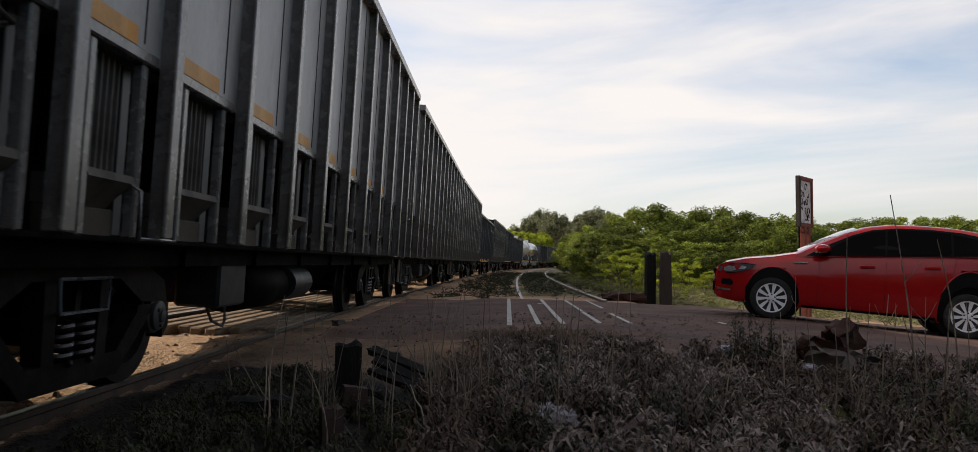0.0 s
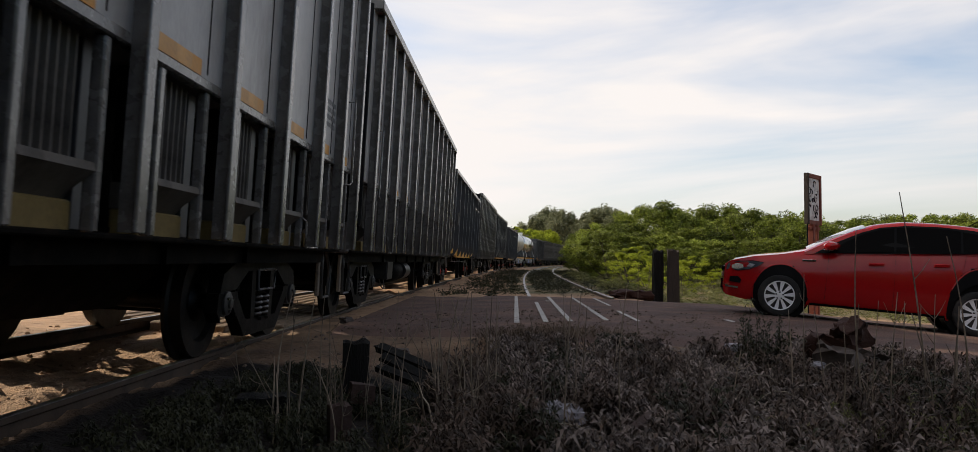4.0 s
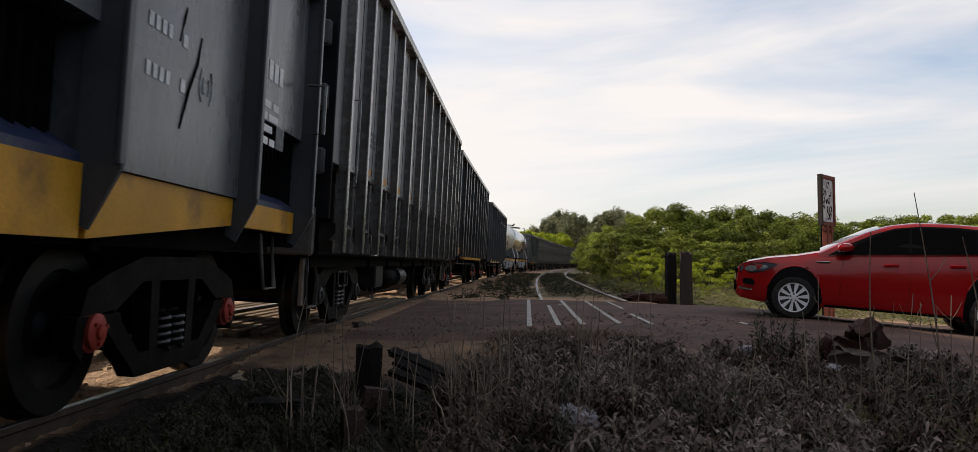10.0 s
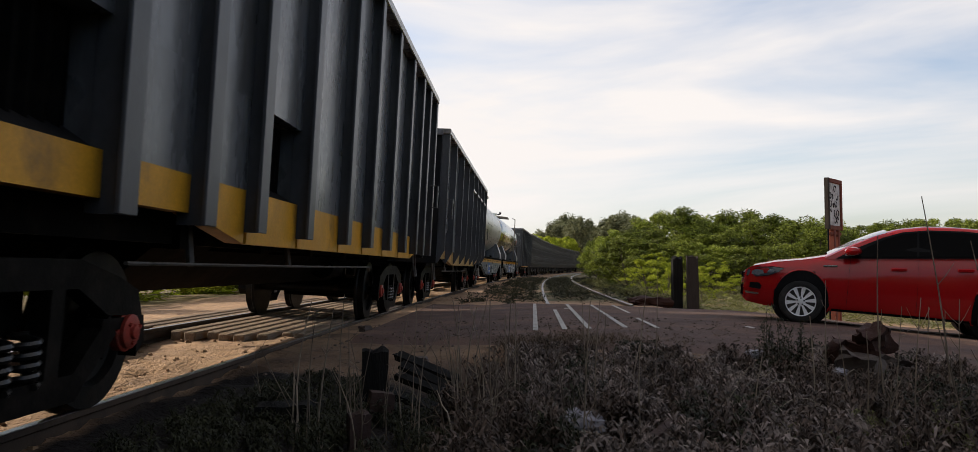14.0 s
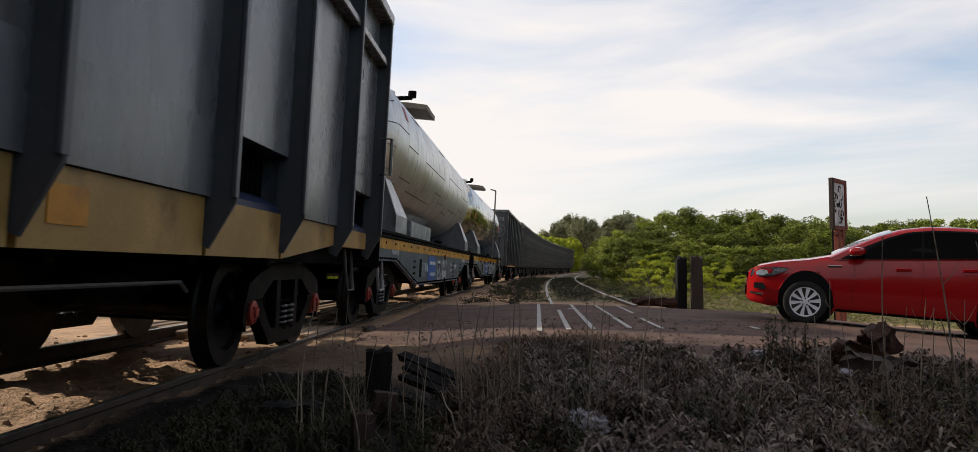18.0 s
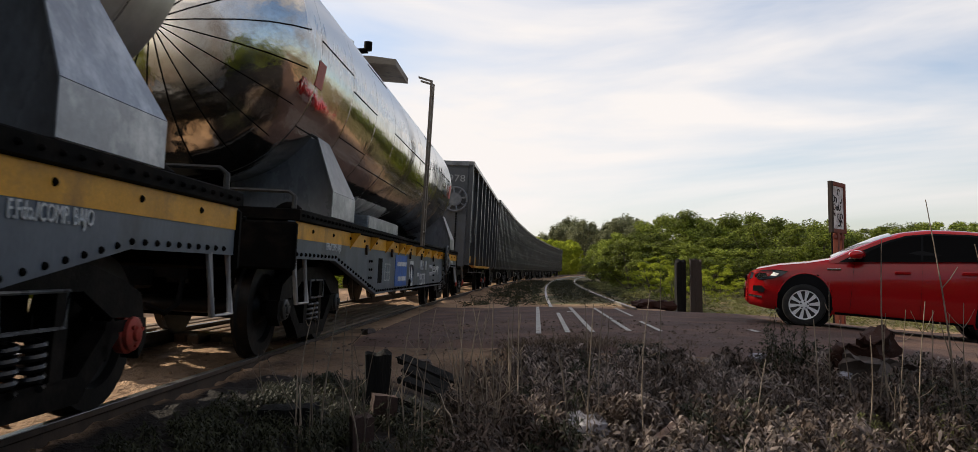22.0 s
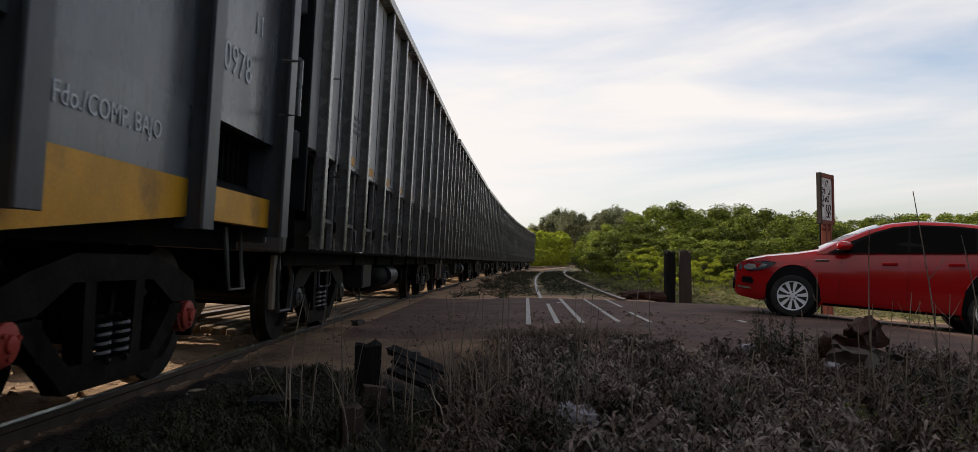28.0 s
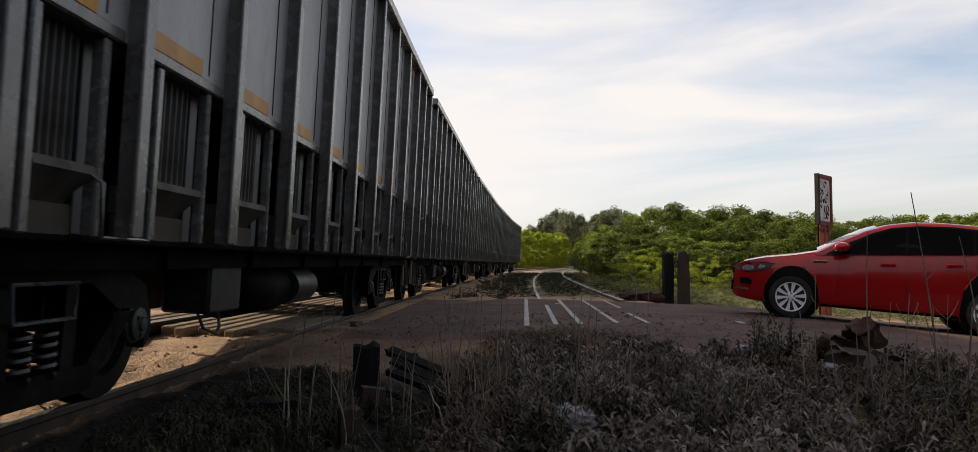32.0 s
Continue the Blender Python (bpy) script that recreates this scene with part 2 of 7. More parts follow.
mp = nt.nodes.new("ShaderNodeMapping")
mp.inputs["Scale"].default_value = (0.25, 2.4, 0.25)
nt.links.new(co.outputs["Object"], mp.inputs["Vector"])
run = nt.nodes.new("ShaderNodeTexNoise")
run.inputs["Scale"].default_value, run.inputs["Detail"].default_value, run.inputs["Roughness"].default_value = 1.6, 7.0, 0.65
nt.links.new(mp.outputs["Vector"], run.inputs["Vector"])
span = nt.nodes.new("ShaderNodeMapRange")
span.inputs["From Min"].default_value, span.inputs["From Max"].default_value = 0.60, 0.78
nt.links.new(run.outputs["Fac"], span.inputs["Value"])
b = nt.nodes["Principled BSDF"]
rust = nt.nodes.new("ShaderNodeMix")
rust.data_type = "RGBA"
rust.inputs["B"].default_value = (0.22, 0.12, 0.06, 1)
nt.links.new(b.inputs["Base Color"].links[0].from_socket, rust.inputs["A"])
nt.links.new(span.outputs["Result"], rust.inputs["Factor"])
nt.links.new(rust.outputs["Result"], b.inputs["Base Color"])
M_RUST_LUG = mat("sooty_rusted_steel", (0.035, 0.018, 0.012), 0.6, 0.1, 0.3, 5.0, (0.07, 0.03, 0.018), 0.4, 6.0, 0.2, 60)
M_RED = mat("red_plate_paint", (0.45, 0.07, 0.05), 0.5, 0.0, 0.2, 5.0, None, 0, 1, 0.05, 60)
M_RAIL = mat("rusty_rail_steel", (0.07, 0.045, 0.03), 0.7, 0.1, 0.3, 2.0, (0.03, 0.02, 0.014), 0.4, 6.0, 0.2, 70)
M_RAIL_TOP = mat("polished_rail_steel", (0.36, 0.33, 0.30), 0.36, 1.0, 0.12, 2.0, (0.30, 0.26, 0.22), 0.25, 6.0, 0.03, 70)
M_RAIL_OLD = mat("dull_rail_steel", (0.34, 0.31, 0.28), 0.45, 0.3, 0.25, 2.0, (0.22, 0.15, 0.10), 0.4, 4.0, 0.15, 70)
M_TIMBER = mat("crossing_timber", (0.30, 0.21, 0.14), 0.85, 0.0, 0.35, 3.0, (0.06, 0.045, 0.03), 0.5, 3.0, 0.5, 35, (6, 0.5, 6), 0.2)


# ---------------------------------------------------------------- mesh kit
class MB:
    """Collects pieces of one mesh."""

    def __init__(self):
        self.v, self.f = [], []

    def add(self, verts, faces):
        n = len(self.v)
        self.v += [tuple(p) for p in verts]
        self.f += [tuple(i + n for i in q) for q in faces]
        return self

    def box(self, x0, x1, y0, y1, z0, z1, b=0.0, m=None):
        """A box, its edges chamfered by b."""
        if b <= 0:
            v = [(x, y, z) for x in (x0, x1) for y in (y0, y1) for z in (z0, z1)]
            f = [(0, 1, 3, 2), (4, 6, 7, 5), (0, 4, 5, 1), (2, 3, 7, 6), (0, 2, 6, 4), (1, 5, 7, 3)]
        else:
            v, f = [], []
            lo, hi = (x0, y0, z0), (x1, y1, z1)
            idx = {}
            for i in (0, 1):
                for j in (0, 1):
                    for k in (0, 1):
                        s = (i, j, k)
                        for ax in range(3):
                            p = [hi[a] - b if s[a] else lo[a] + b for a in range(3)]
                            p[ax] = hi[ax] if s[ax] else lo[ax]
                            idx[s, ax] = len(v)
                            v.append(tuple(p))
            for ax in range(3):
                u, w = [a for a in range(3) if a != ax]
                for s in (0, 1):
                    q = []
                    for a, c in ((0, 0), (1, 0), (1, 1), (0, 1)):
                        t = [0, 0, 0]
                        t[ax], t[u], t[w] = s, a, c
                        q.append(idx[tuple(t), ax])
                    f.append(tuple(q))
                for a in (0, 1):
                    for c in (0, 1):
                        t0, t1 = [0, 0, 0], [0, 0, 0]
                        t0[u], t0[w], t1[u], t1[w] = a, c, a, c
                        t1[ax] = 1
                        f.append((idx[tuple(t0), u], idx[tuple(t1), u], idx[tuple(t1), w], idx[tuple(t0), w]))
            for i in (0, 1):
                for j in (0, 1):
                    for k in (0, 1):
                        f.append(tuple(idx[(i, j, k), a] for a in range(3)))
        if m is not None:
            v = [tuple(m @ Vector(p)) for p in v]
        return self.add(v, f)

    def cyl(self, p0, p1, r, n=12, r1=None, caps=True):
        p0, p1 = Vector(p0), Vector(p1)
        r1 = r if r1 is None else r1
        d = (p1 - p0).normalized()
        u = d.orthogonal().normalized()
        w = d.cross(u)
        v = []
        for p, rad in ((p0, r), (p1, r1)):
            for i in range(n):
                a = 2 * math.pi * i / n
                v.append(p + (u * math.cos(a) + w * math.sin(a)) * rad)
        f = [(i, (i + 1) % n, n + (i + 1) % n, n + i) for i in range(n)]
        if caps:
            f += [tuple(range(n - 1, -1, -1)), tuple(range(n, 2 * n))]
        return self.add(v, f)

    def tube(self, pts, r, n=8, taper=None):
        pts = [Vector(p) for p in pts]
        v, f = [], []
        for k, p in enumerate(pts):
            d = (pts[min(k + 1, len(pts) - 1)] - pts[max(k - 1, 0)]).normalized()
            ref = Vector((0, 0, 1)) if abs(d.z) < 0.95 else Vector((1, 0, 0))
            u = d.cross(ref).normalized()
            w = d.cross(u)
            rad = r if taper is None else r + (taper - r) * k / (len(pts) - 1)
            for i in range(n):
                a = 2 * math.pi * i / n
                v.append(p + (u * math.cos(a) + w * math.sin(a)) * rad)
        for k in range(len(pts) - 1):
            for i in range(n):
                f.append((k * n + i, k * n + (i + 1) % n, (k + 1) * n + (i + 1) % n, (k + 1) * n + i))
        f += [tuple(range(n - 1, -1, -1)), tuple(range((len(pts) - 1) * n, len(pts) * n))]
        return self.add(v, f)

    def prism(self, poly, axis, a, b):
        """A closed polygon in the two other axes, drawn out along axis from a to b."""
        def at(p, s):
            q = list(p)
            q.insert(axis, s)
            return q
        n = len(poly)
        v = [at(p, a) for p in poly] + [at(p, b) for p in poly]
        f = [(i, (i + 1) % n, n + (i + 1) % n, n + i) for i in range(n)]
        f += [tuple(range(n - 1, -1, -1)), tuple(range(n, 2 * n))]
        return self.add(v, f)

    def lathe(self, prof, c, axis, n=24):
        """Turn (along, radius) pairs about an axis (0, 1 or 2) through c."""
        v, f = [], []
        o = [a for a in range(3) if a != axis]
        for s, r in prof:
            for i in range(n):
                t = 2 * math.pi * i / n
                p = list(c)
                p[axis] += s
                p[o[0]] += r * math.cos(t)
                p[o[1]] += r * math.sin(t)
                v.append(p)
        for k in range(len(prof) - 1):
            for i in range(n):
                f.append((k * n + i, k * n + (i + 1) % n, (k + 1) * n + (i + 1) % n, (k + 1) * n + i))
        f += [tuple(range(n - 1, -1, -1)), tuple(range((len(prof) - 1) * n, len(prof) * n))]
        return self.add(v, f)

    def sheet(self, rows):
        """A quad sheet through rows of points."""
        n = len(rows[0])
        v = [p for row in rows for p in row]
        f = [(k * n + i, k * n + i + 1, (k + 1) * n + i + 1, (k + 1) * n + i) for k in range(len(rows) - 1) for i in range(n - 1)]
        return self.add(v, f)

    def mesh(self, name, material=None, smooth=40):
        me = bpy.data.meshes.new(name)
        me.from_pydata(self.v, [], self.f)
        if material:
            me.materials.append(material)
        if smooth:
            me.polygons.foreach_set("use_smooth", [True] * len(me.polygons))
            me.set_sharp_from_angle(angle=radians(smooth))
        me.update()
        return me


def part(name, mb, material, parent=None, label="", smooth=40):
    """Link one mesh as an object, under a thing or a part where one is given."""
    me = mb if isinstance(mb, bpy.types.Mesh) else mb.mesh(name, material, smooth)
    ob = new(name, me)
    if parent:
        ob.parent = parent
    return tagged(ob, label)


def empty(name, label, category, group="", kind=""):
    ob = new(name)
    ob.empty_display_size = 0.2
    return tagged(ob, label, category, group, kind)


LETTERS = {}


def lettering(text, size, material, parent, m, depth=0.003, name="lettering", label=""):
    """Writing in the built-in font as a mesh, its baseline start at m."""
    key = (text, size)
    if key not in LETTERS:
        cu = bpy.data.curves.new("writing", "FONT")
        cu.body, cu.size, cu.extrude, cu.resolution_u = text, size, depth, 2
        tmp = new("writing", cu)
        me = bpy.data.meshes.new_from_object(tmp)
        bpy.data.objects.remove(tmp)
        bpy.data.curves.remove(cu)
        me.materials.clear()
        me.materials.append(material)
        LETTERS[key] = me
    ob = part(name, LETTERS[key], None, parent, label)
    ob.matrix_basis = m
    return ob


# ---------------------------------------------------------------- lie of the land
TRACK_X, TRACK_Y, BEND = -3.42, 7.5, 990.0   # the main line bends gently to the right
GAUGE = 1.676
CANT = 3.0               # the lean of the wagons
TRACK_CANT = 3.8
RAIL_Z = -0.105          # the top of the near rail


def on_track(s, across=0.0, z=0.0):
    """A place s metres along the main line (s is y near the crossing), across metres to its right."""
    a = (s - TRACK_Y) / BEND
    r = BEND - across
    return (TRACK_X + BEND - r * math.cos(a), TRACK_Y + r * math.sin(a), z)


def track_x(y, across=0.0):
    r = BEND - across
    a = math.asin(max(-0.95, min(0.95, (y - TRACK_Y) / r)))
    return TRACK_X + BEND - r * math.cos(a)


def bed_x(y, across=0.0):
    """The middle of the sandy bed, a little to the right of the rails."""
    return track_x(y, across) + 0.22


def smooth(a, b, t):
    t = max(0.0, min(1.0, (t - a) / (b - a)))
    return t * t * (3 - 2 * t)


def road_mid(x):
    return 13.35 - 0.45 * (x - 1)


ROAD_HALF = 3.95
ROAD_NEAR = 5.4         # the dusty apron on the near side


def road_z(x, y):
    z = -0.035 - 0.055 * smooth(0.2, -1.6, x) - 0.055 * smooth(1.0, 4.0, x) - 0.26 * smooth(3.6, 7.4, x) - 0.35 * smooth(7.4, 14.0, x)
    return z - 0.2 * smooth(-6, -14, x)


def ground_z(x, y):
    """The natural ground: sand at the line, a hollow full of weeds by the camera, fields beyond."""
    bed = -0.125
    d = abs(y - road_mid(x)) / (ROAD_HALF if y > road_mid(x) else ROAD_NEAR)
    near = -0.42 - 0.10 * smooth(2, 6, x) - 0.25 * smooth(6, 12, x)
    off = x - bed_x(y)
    bed += -0.05 + 0.055 * max(0.0, min(2.6, 0.45 - off))
    z = bed + (near - bed) * smooth(1.1, 2.9, off) * smooth(70, 20, y)
    if off < 0:
        z = bed - 0.30 * smooth(4.0, 9.0, -off)
    if y > 20:
        z = z + (-0.2 - 0.3 * smooth(6, 20, off) - z) * smooth(20, 40, y) * smooth(1.1, 3.0, off)
        z += 0.07 * noise.noise((x * 0.3, y * 0.3, 5.0))
    level = road_z(x, y) - 0.05
    if x < -1.8:
        k = smooth(1.5, 1.1, d)
    elif y < road_mid(x):
        k = smooth(1.14 + 0.5 * smooth(0.0, -1.2, x), 1.0, d)
    else:
        k = smooth(1.5, 0.98, d)
    z = z + (level - z) * k
    z += 0.06 * noise.noise((x * 1.1, y * 0.5, 8.0)) * smooth(1.6, 0.6, abs(off + 0.2)) * (1 - k)
    z += 0.025 * noise.noise((x * 1.7, y * 1.7, 0.0)) * (1 - k) + 0.012 * noise.noise((x * 5, y * 5, 3.0)) * (1 - 0.5 * k)
    lumps = smooth(1.75, 1.2, abs(off + 0.1)) * (1 - 0.7 * k)
    z -= 0.10 * smooth(0.62, 0.15, off) * smooth(-2.4, -1.2, off) * (1 - k)
    if lumps > 0 and -5 < y < 40:
        z += lumps * (0.05 * noise.noise((x * 2.6, y * 1.6, 11.0)) + 0.06 * noise.noise((x * 5.5, y * 4.0, 12.0)) + 0.03 * noise.noise((x * 10.0, y * 7.0, 13.0)) - 0.015)
    hump = math.exp(-((x + 0.3) / 1.1) ** 2 - ((y - 19.5) / 2.2) ** 2)
    z += 0.16 * hump
    if 17 < y < 60 and 2.6 < off < 6.8:
        z += (-0.145 + 0.012 * noise.noise((x * 2, y * 2, 6.0)) - z) * smooth(2.6, 3.1, off) * smooth(6.8, 6.2, off) * smooth(17.0, 18.0, y) * smooth(60, 50, y)
    return z


def ground_material():
    m = mat("sandy_earth", (0.45, 0.279, 0.162), 0.9, 0.0, 0.25, 0.8, (0.155, 0.092, 0.056), 0.55, 4.5, 1.6, 24)
    nt = m.node_tree
    b = nt.nodes["Principled BSDF"]
    base = b.inputs["Base Color"].links[0].from_socket
    at = nt.nodes.new("ShaderNodeAttribute")
    at.attribute_name = "growth"
    grass = nt.nodes.new("ShaderNodeTexNoise")
    grass.inputs["Scale"].default_value = 1.7
    grass.inputs["Detail"].default_value = 8.0
    ramp = nt.nodes.new("ShaderNodeValToRGB")
    ramp.color_ramp.elements[0].color = (0.040, 0.045, 0.016, 1)
    ramp.color_ramp.elements[1].color = (0.11, 0.11, 0.038, 1)
    ramp.color_ramp.elements[0].position, ramp.color_ramp.elements[1].position = 0.35, 0.65
    co = nt.nodes.new("ShaderNodeTexCoord")
    nt.links.new(co.outputs["Object"], grass.inputs["Vector"])
    nt.links.new(grass.outputs["Fac"], ramp.inputs["Fac"])
    mix = nt.nodes.new("ShaderNodeMix")
    mix.data_type = "RGBA"
    nt.links.new(at.outputs["Fac"], mix.inputs["Factor"])
    nt.links.new(base, mix.inputs["A"])
    nt.links.new(ramp.outputs["Color"], mix.inputs["B"])
    # this mask mixes in dark soil and, with it, the foreground shade
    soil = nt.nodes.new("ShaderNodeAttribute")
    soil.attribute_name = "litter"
    shaded_soil = nt.nodes.new("ShaderNodeMix")
    shaded_soil.data_type = "RGBA"
    shaded_soil.inputs["B"].default_value = (0.011, 0.0075, 0.0055, 1)
    nt.links.new(soil.outputs["Fac"], shaded_soil.inputs["Factor"])
    nt.links.new(mix.outputs["Result"], shaded_soil.inputs["A"])
    nt.links.new(shaded_soil.outputs["Result"], b.inputs["Base Color"])
    return m


def axis_steps(stops):
    """Grid lines between (place, step) stops."""
    out = []
    for (a, s), (b, _) in zip(stops, stops[1:]):
        n = max(1, round((b - a) / s))
        out += [a + (b - a) * i / n for i in range(n)]
    return out + [stops[-1][0]]


def build_ground():
    xs = axis_steps([(-4000, 1000), (-400, 60), (-60, 8), (-20, 1.0), (-8, 0.22), (-5.0, 0.09), (-1.2, 0.22), (10, 0.5), (24, 2), (60, 10), (300, 60), (900, 600), (4000, 600)])
    ys = axis_steps([(-4000, 1000), (-400, 100), (-40, 8), (-4, 0.6), (2, 0.14), (14, 0.22), (22, 0.5), (50, 2), (120, 8), (300, 50), (900, 600), (4500, 600)])
    mb = MB()
    rows, growth, litter = [], [], []
    for y in ys:
        row = []
        for x in xs:
            row.append((x, y, ground_z(x, y)))
            off = x - bed_x(max(-60, min(300, y)))
            side = smooth(2.2, 4.0, off) * smooth(19.9 + 2.0 * smooth(2, 5, x), 22.6 + 1.2 * smooth(2, 5, x), y + 0.45 * (x - 1))
            left = smooth(-4.8, -7.5, off) * 0.9
            # fore and apron darken the sand for soil and for shade there
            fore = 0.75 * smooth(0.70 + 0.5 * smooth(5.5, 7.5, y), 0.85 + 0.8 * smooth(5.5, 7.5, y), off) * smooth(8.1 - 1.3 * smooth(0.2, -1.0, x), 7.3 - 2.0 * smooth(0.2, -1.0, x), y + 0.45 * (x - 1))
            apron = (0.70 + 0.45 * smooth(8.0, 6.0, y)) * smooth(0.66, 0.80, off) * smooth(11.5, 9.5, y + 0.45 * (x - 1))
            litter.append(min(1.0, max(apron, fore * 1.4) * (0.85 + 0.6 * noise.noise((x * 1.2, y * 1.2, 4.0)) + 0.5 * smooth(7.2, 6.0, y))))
            growth.append(min(1.0, max(side, left)) * (0.75 + 0.5 * noise.noise((x * 0.6, y * 0.6, 9.0))))
        rows.append(row)
    mb.sheet(rows)
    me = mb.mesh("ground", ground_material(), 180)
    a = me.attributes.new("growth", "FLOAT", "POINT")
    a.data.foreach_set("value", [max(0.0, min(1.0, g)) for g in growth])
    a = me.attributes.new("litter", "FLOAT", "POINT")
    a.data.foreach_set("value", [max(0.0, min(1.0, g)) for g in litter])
    return tagged(part("ground", me, None), "bare sand and weedy earth reaching the horizon", "ground", "", "structure")


M_ASPHALT = mat("worn_dusty_asphalt", (0.099, 0.058, 0.045), 0.85, 0.0, 0.38, 1.1, (0.165, 0.092, 0.060), 0.55, 0.8, 0.7, 60)
M_LINE = mat("worn_white_road_paint", (0.50, 0.47, 0.43), 0.7, 0.0, 0.15, 4.0, (0.16, 0.12, 0.09), 0.7, 9.0, 0.2, 80)


def build_road():
    """The asphalt of the level crossing, and the white lines along the rails."""
    mb = MB()
    rows = []
    for x in axis_steps([(-1.95, 0.35), (14, 2), (60, 20), (200, 20)]):
        row = []
        for i in range(25):
            k = i / 24 * 2 - 1
            wob = 1 + (0.03 * noise.noise((x * 0.8, k * 3, 1.0)) if abs(k) == 1 else 0)
            y = road_mid(x) + (ROAD_HALF if k > 0 else ROAD_NEAR) * k * wob
            z = road_z(x, y) + 0.006 * noise.noise((x * 1.3, y * 1.3, 2.0))
            row.append((x, y, z - (0.06 if abs(k) == 1 else 0)))
        rows.append(row)
    mb.sheet(rows)
    road = tagged(part("road", mb, M_ASPHALT), "worn dusty asphalt road over the level crossing", "road", "", "structure")
    for x, a, b, w in ((0.18, 9.7, 17.0, 0.062), (0.53, 9.9, 14.6, 0.062), (0.83, 10.0, 16.9, 0.062), (1.29, 10.2, 12.5, 0.062),
                       (1.30, 12.7, 16.6, 0.055), (1.73, 13.7, 16.6, 0.055), (1.68, 10.2, 12.3, 0.055), (2.95, 10.6, 11.0, 0.07), (0.76, 14.9, 15.15, 0.10)):
        mb = MB()
        rows = []
        for i in range(9):
            y = a + (b - a) * i / 8
            xx = x + 0.11 * (y - 10) / 7
            rows.append([(xx + s, y, road_z(xx, y) + 0.012) for s in (-w / 2, w / 2)])
        mb.sheet(rows)
        part("painted_line", mb, M_LINE, road, "worn white painted line")
    return road


def rail_mesh(across, z, a, b, step, material, name):
    """A flat-bottomed rail along the bend."""
    prof = [(-0.036, 0), (0.036, 0), (0.036, -0.03), (0.012, -0.045), (0.012, -0.12), (0.065, -0.14), (0.065, -0.155),
            (-0.065, -0.155), (-0.065, -0.14), (-0.012, -0.12), (-0.012, -0.045), (-0.036, -0.03)]
    rows = []
    n = max(2, int((b - a) / step))
    for i in range(n + 1):
        s = a + (b - a) * i / n
        rows.append([on_track(s, across + px, z + pz) for px, pz in prof + prof[:1]])
    mb = MB()
    mb.sheet(rows)
    return mb.mesh(name, material, 30)


def build_track():
    """Main line, the disused line beside it, and the timbers of the crossing."""
    cant = GAUGE * math.sin(radians(TRACK_CANT))
    track = tagged(empty("main_track", "railway track half buried in sand", "railway track", "", "structure"))
    for side, z in ((1, RAIL_Z), (-1, RAIL_Z + cant)):
        rail = part("rail", rail_mesh(side * (GAUGE / 2 + 0.036), z, -60, 330, 3.0, M_RAIL, "rail"), None, track, "rusty steel rail")
        rows = []
        for i in range(131):
            rows.append([on_track(-60 + i * 3.0, side * (GAUGE / 2 + 0.036) + dx, z + dz) for dx, dz in ((-0.030, 0.0), (-0.026, 0.004), (0.026, 0.004), (0.030, 0.0))])
        part("running_surface", MB().sheet(rows), M_RAIL_TOP, rail, "bright polished running surface")
    rnd = random.Random(4)
    for k, across in enumerate((-0.70, -0.50, -0.30, -0.10, 0.10, 0.30, 0.50, 0.68, -1.10, -1.30, -1.52)):
        ob = part("crossing_timber", MB().box(-0.07, 0.07, -4.9, 4.9, -0.12, 0.015, 0.015), M_TIMBER, track)
        x, y, _ = on_track(14.8 + 0.35 * rnd.uniform(-1, 1), across)
        ob.matrix_basis = pose(x, y, -0.082 - across * 0.05, 0, 3.0, 0.4 - 0.5)
    side = tagged(empty("disused_track", "disused railway track among weeds", "railway track", "", "structure"))
    off = 4.84
    for s in (1, -1):
        part("rail", rail_mesh(off + s * (GAUGE / 2 + 0.036), -0.075, 17.6, 150, 2.0, M_RAIL_OLD, "rail"), None, side, "dull pale steel rail")


build_ground()


# ---------------------------------------------------------------- the train
WHEEL_R = 0.46
AXLE = 1.045          # half the wheelbase of a bogie


def rolled(t):
    """How far the train has rolled: it slows a little on the way."""
    return 5.711 * t - 0.006 * t * t


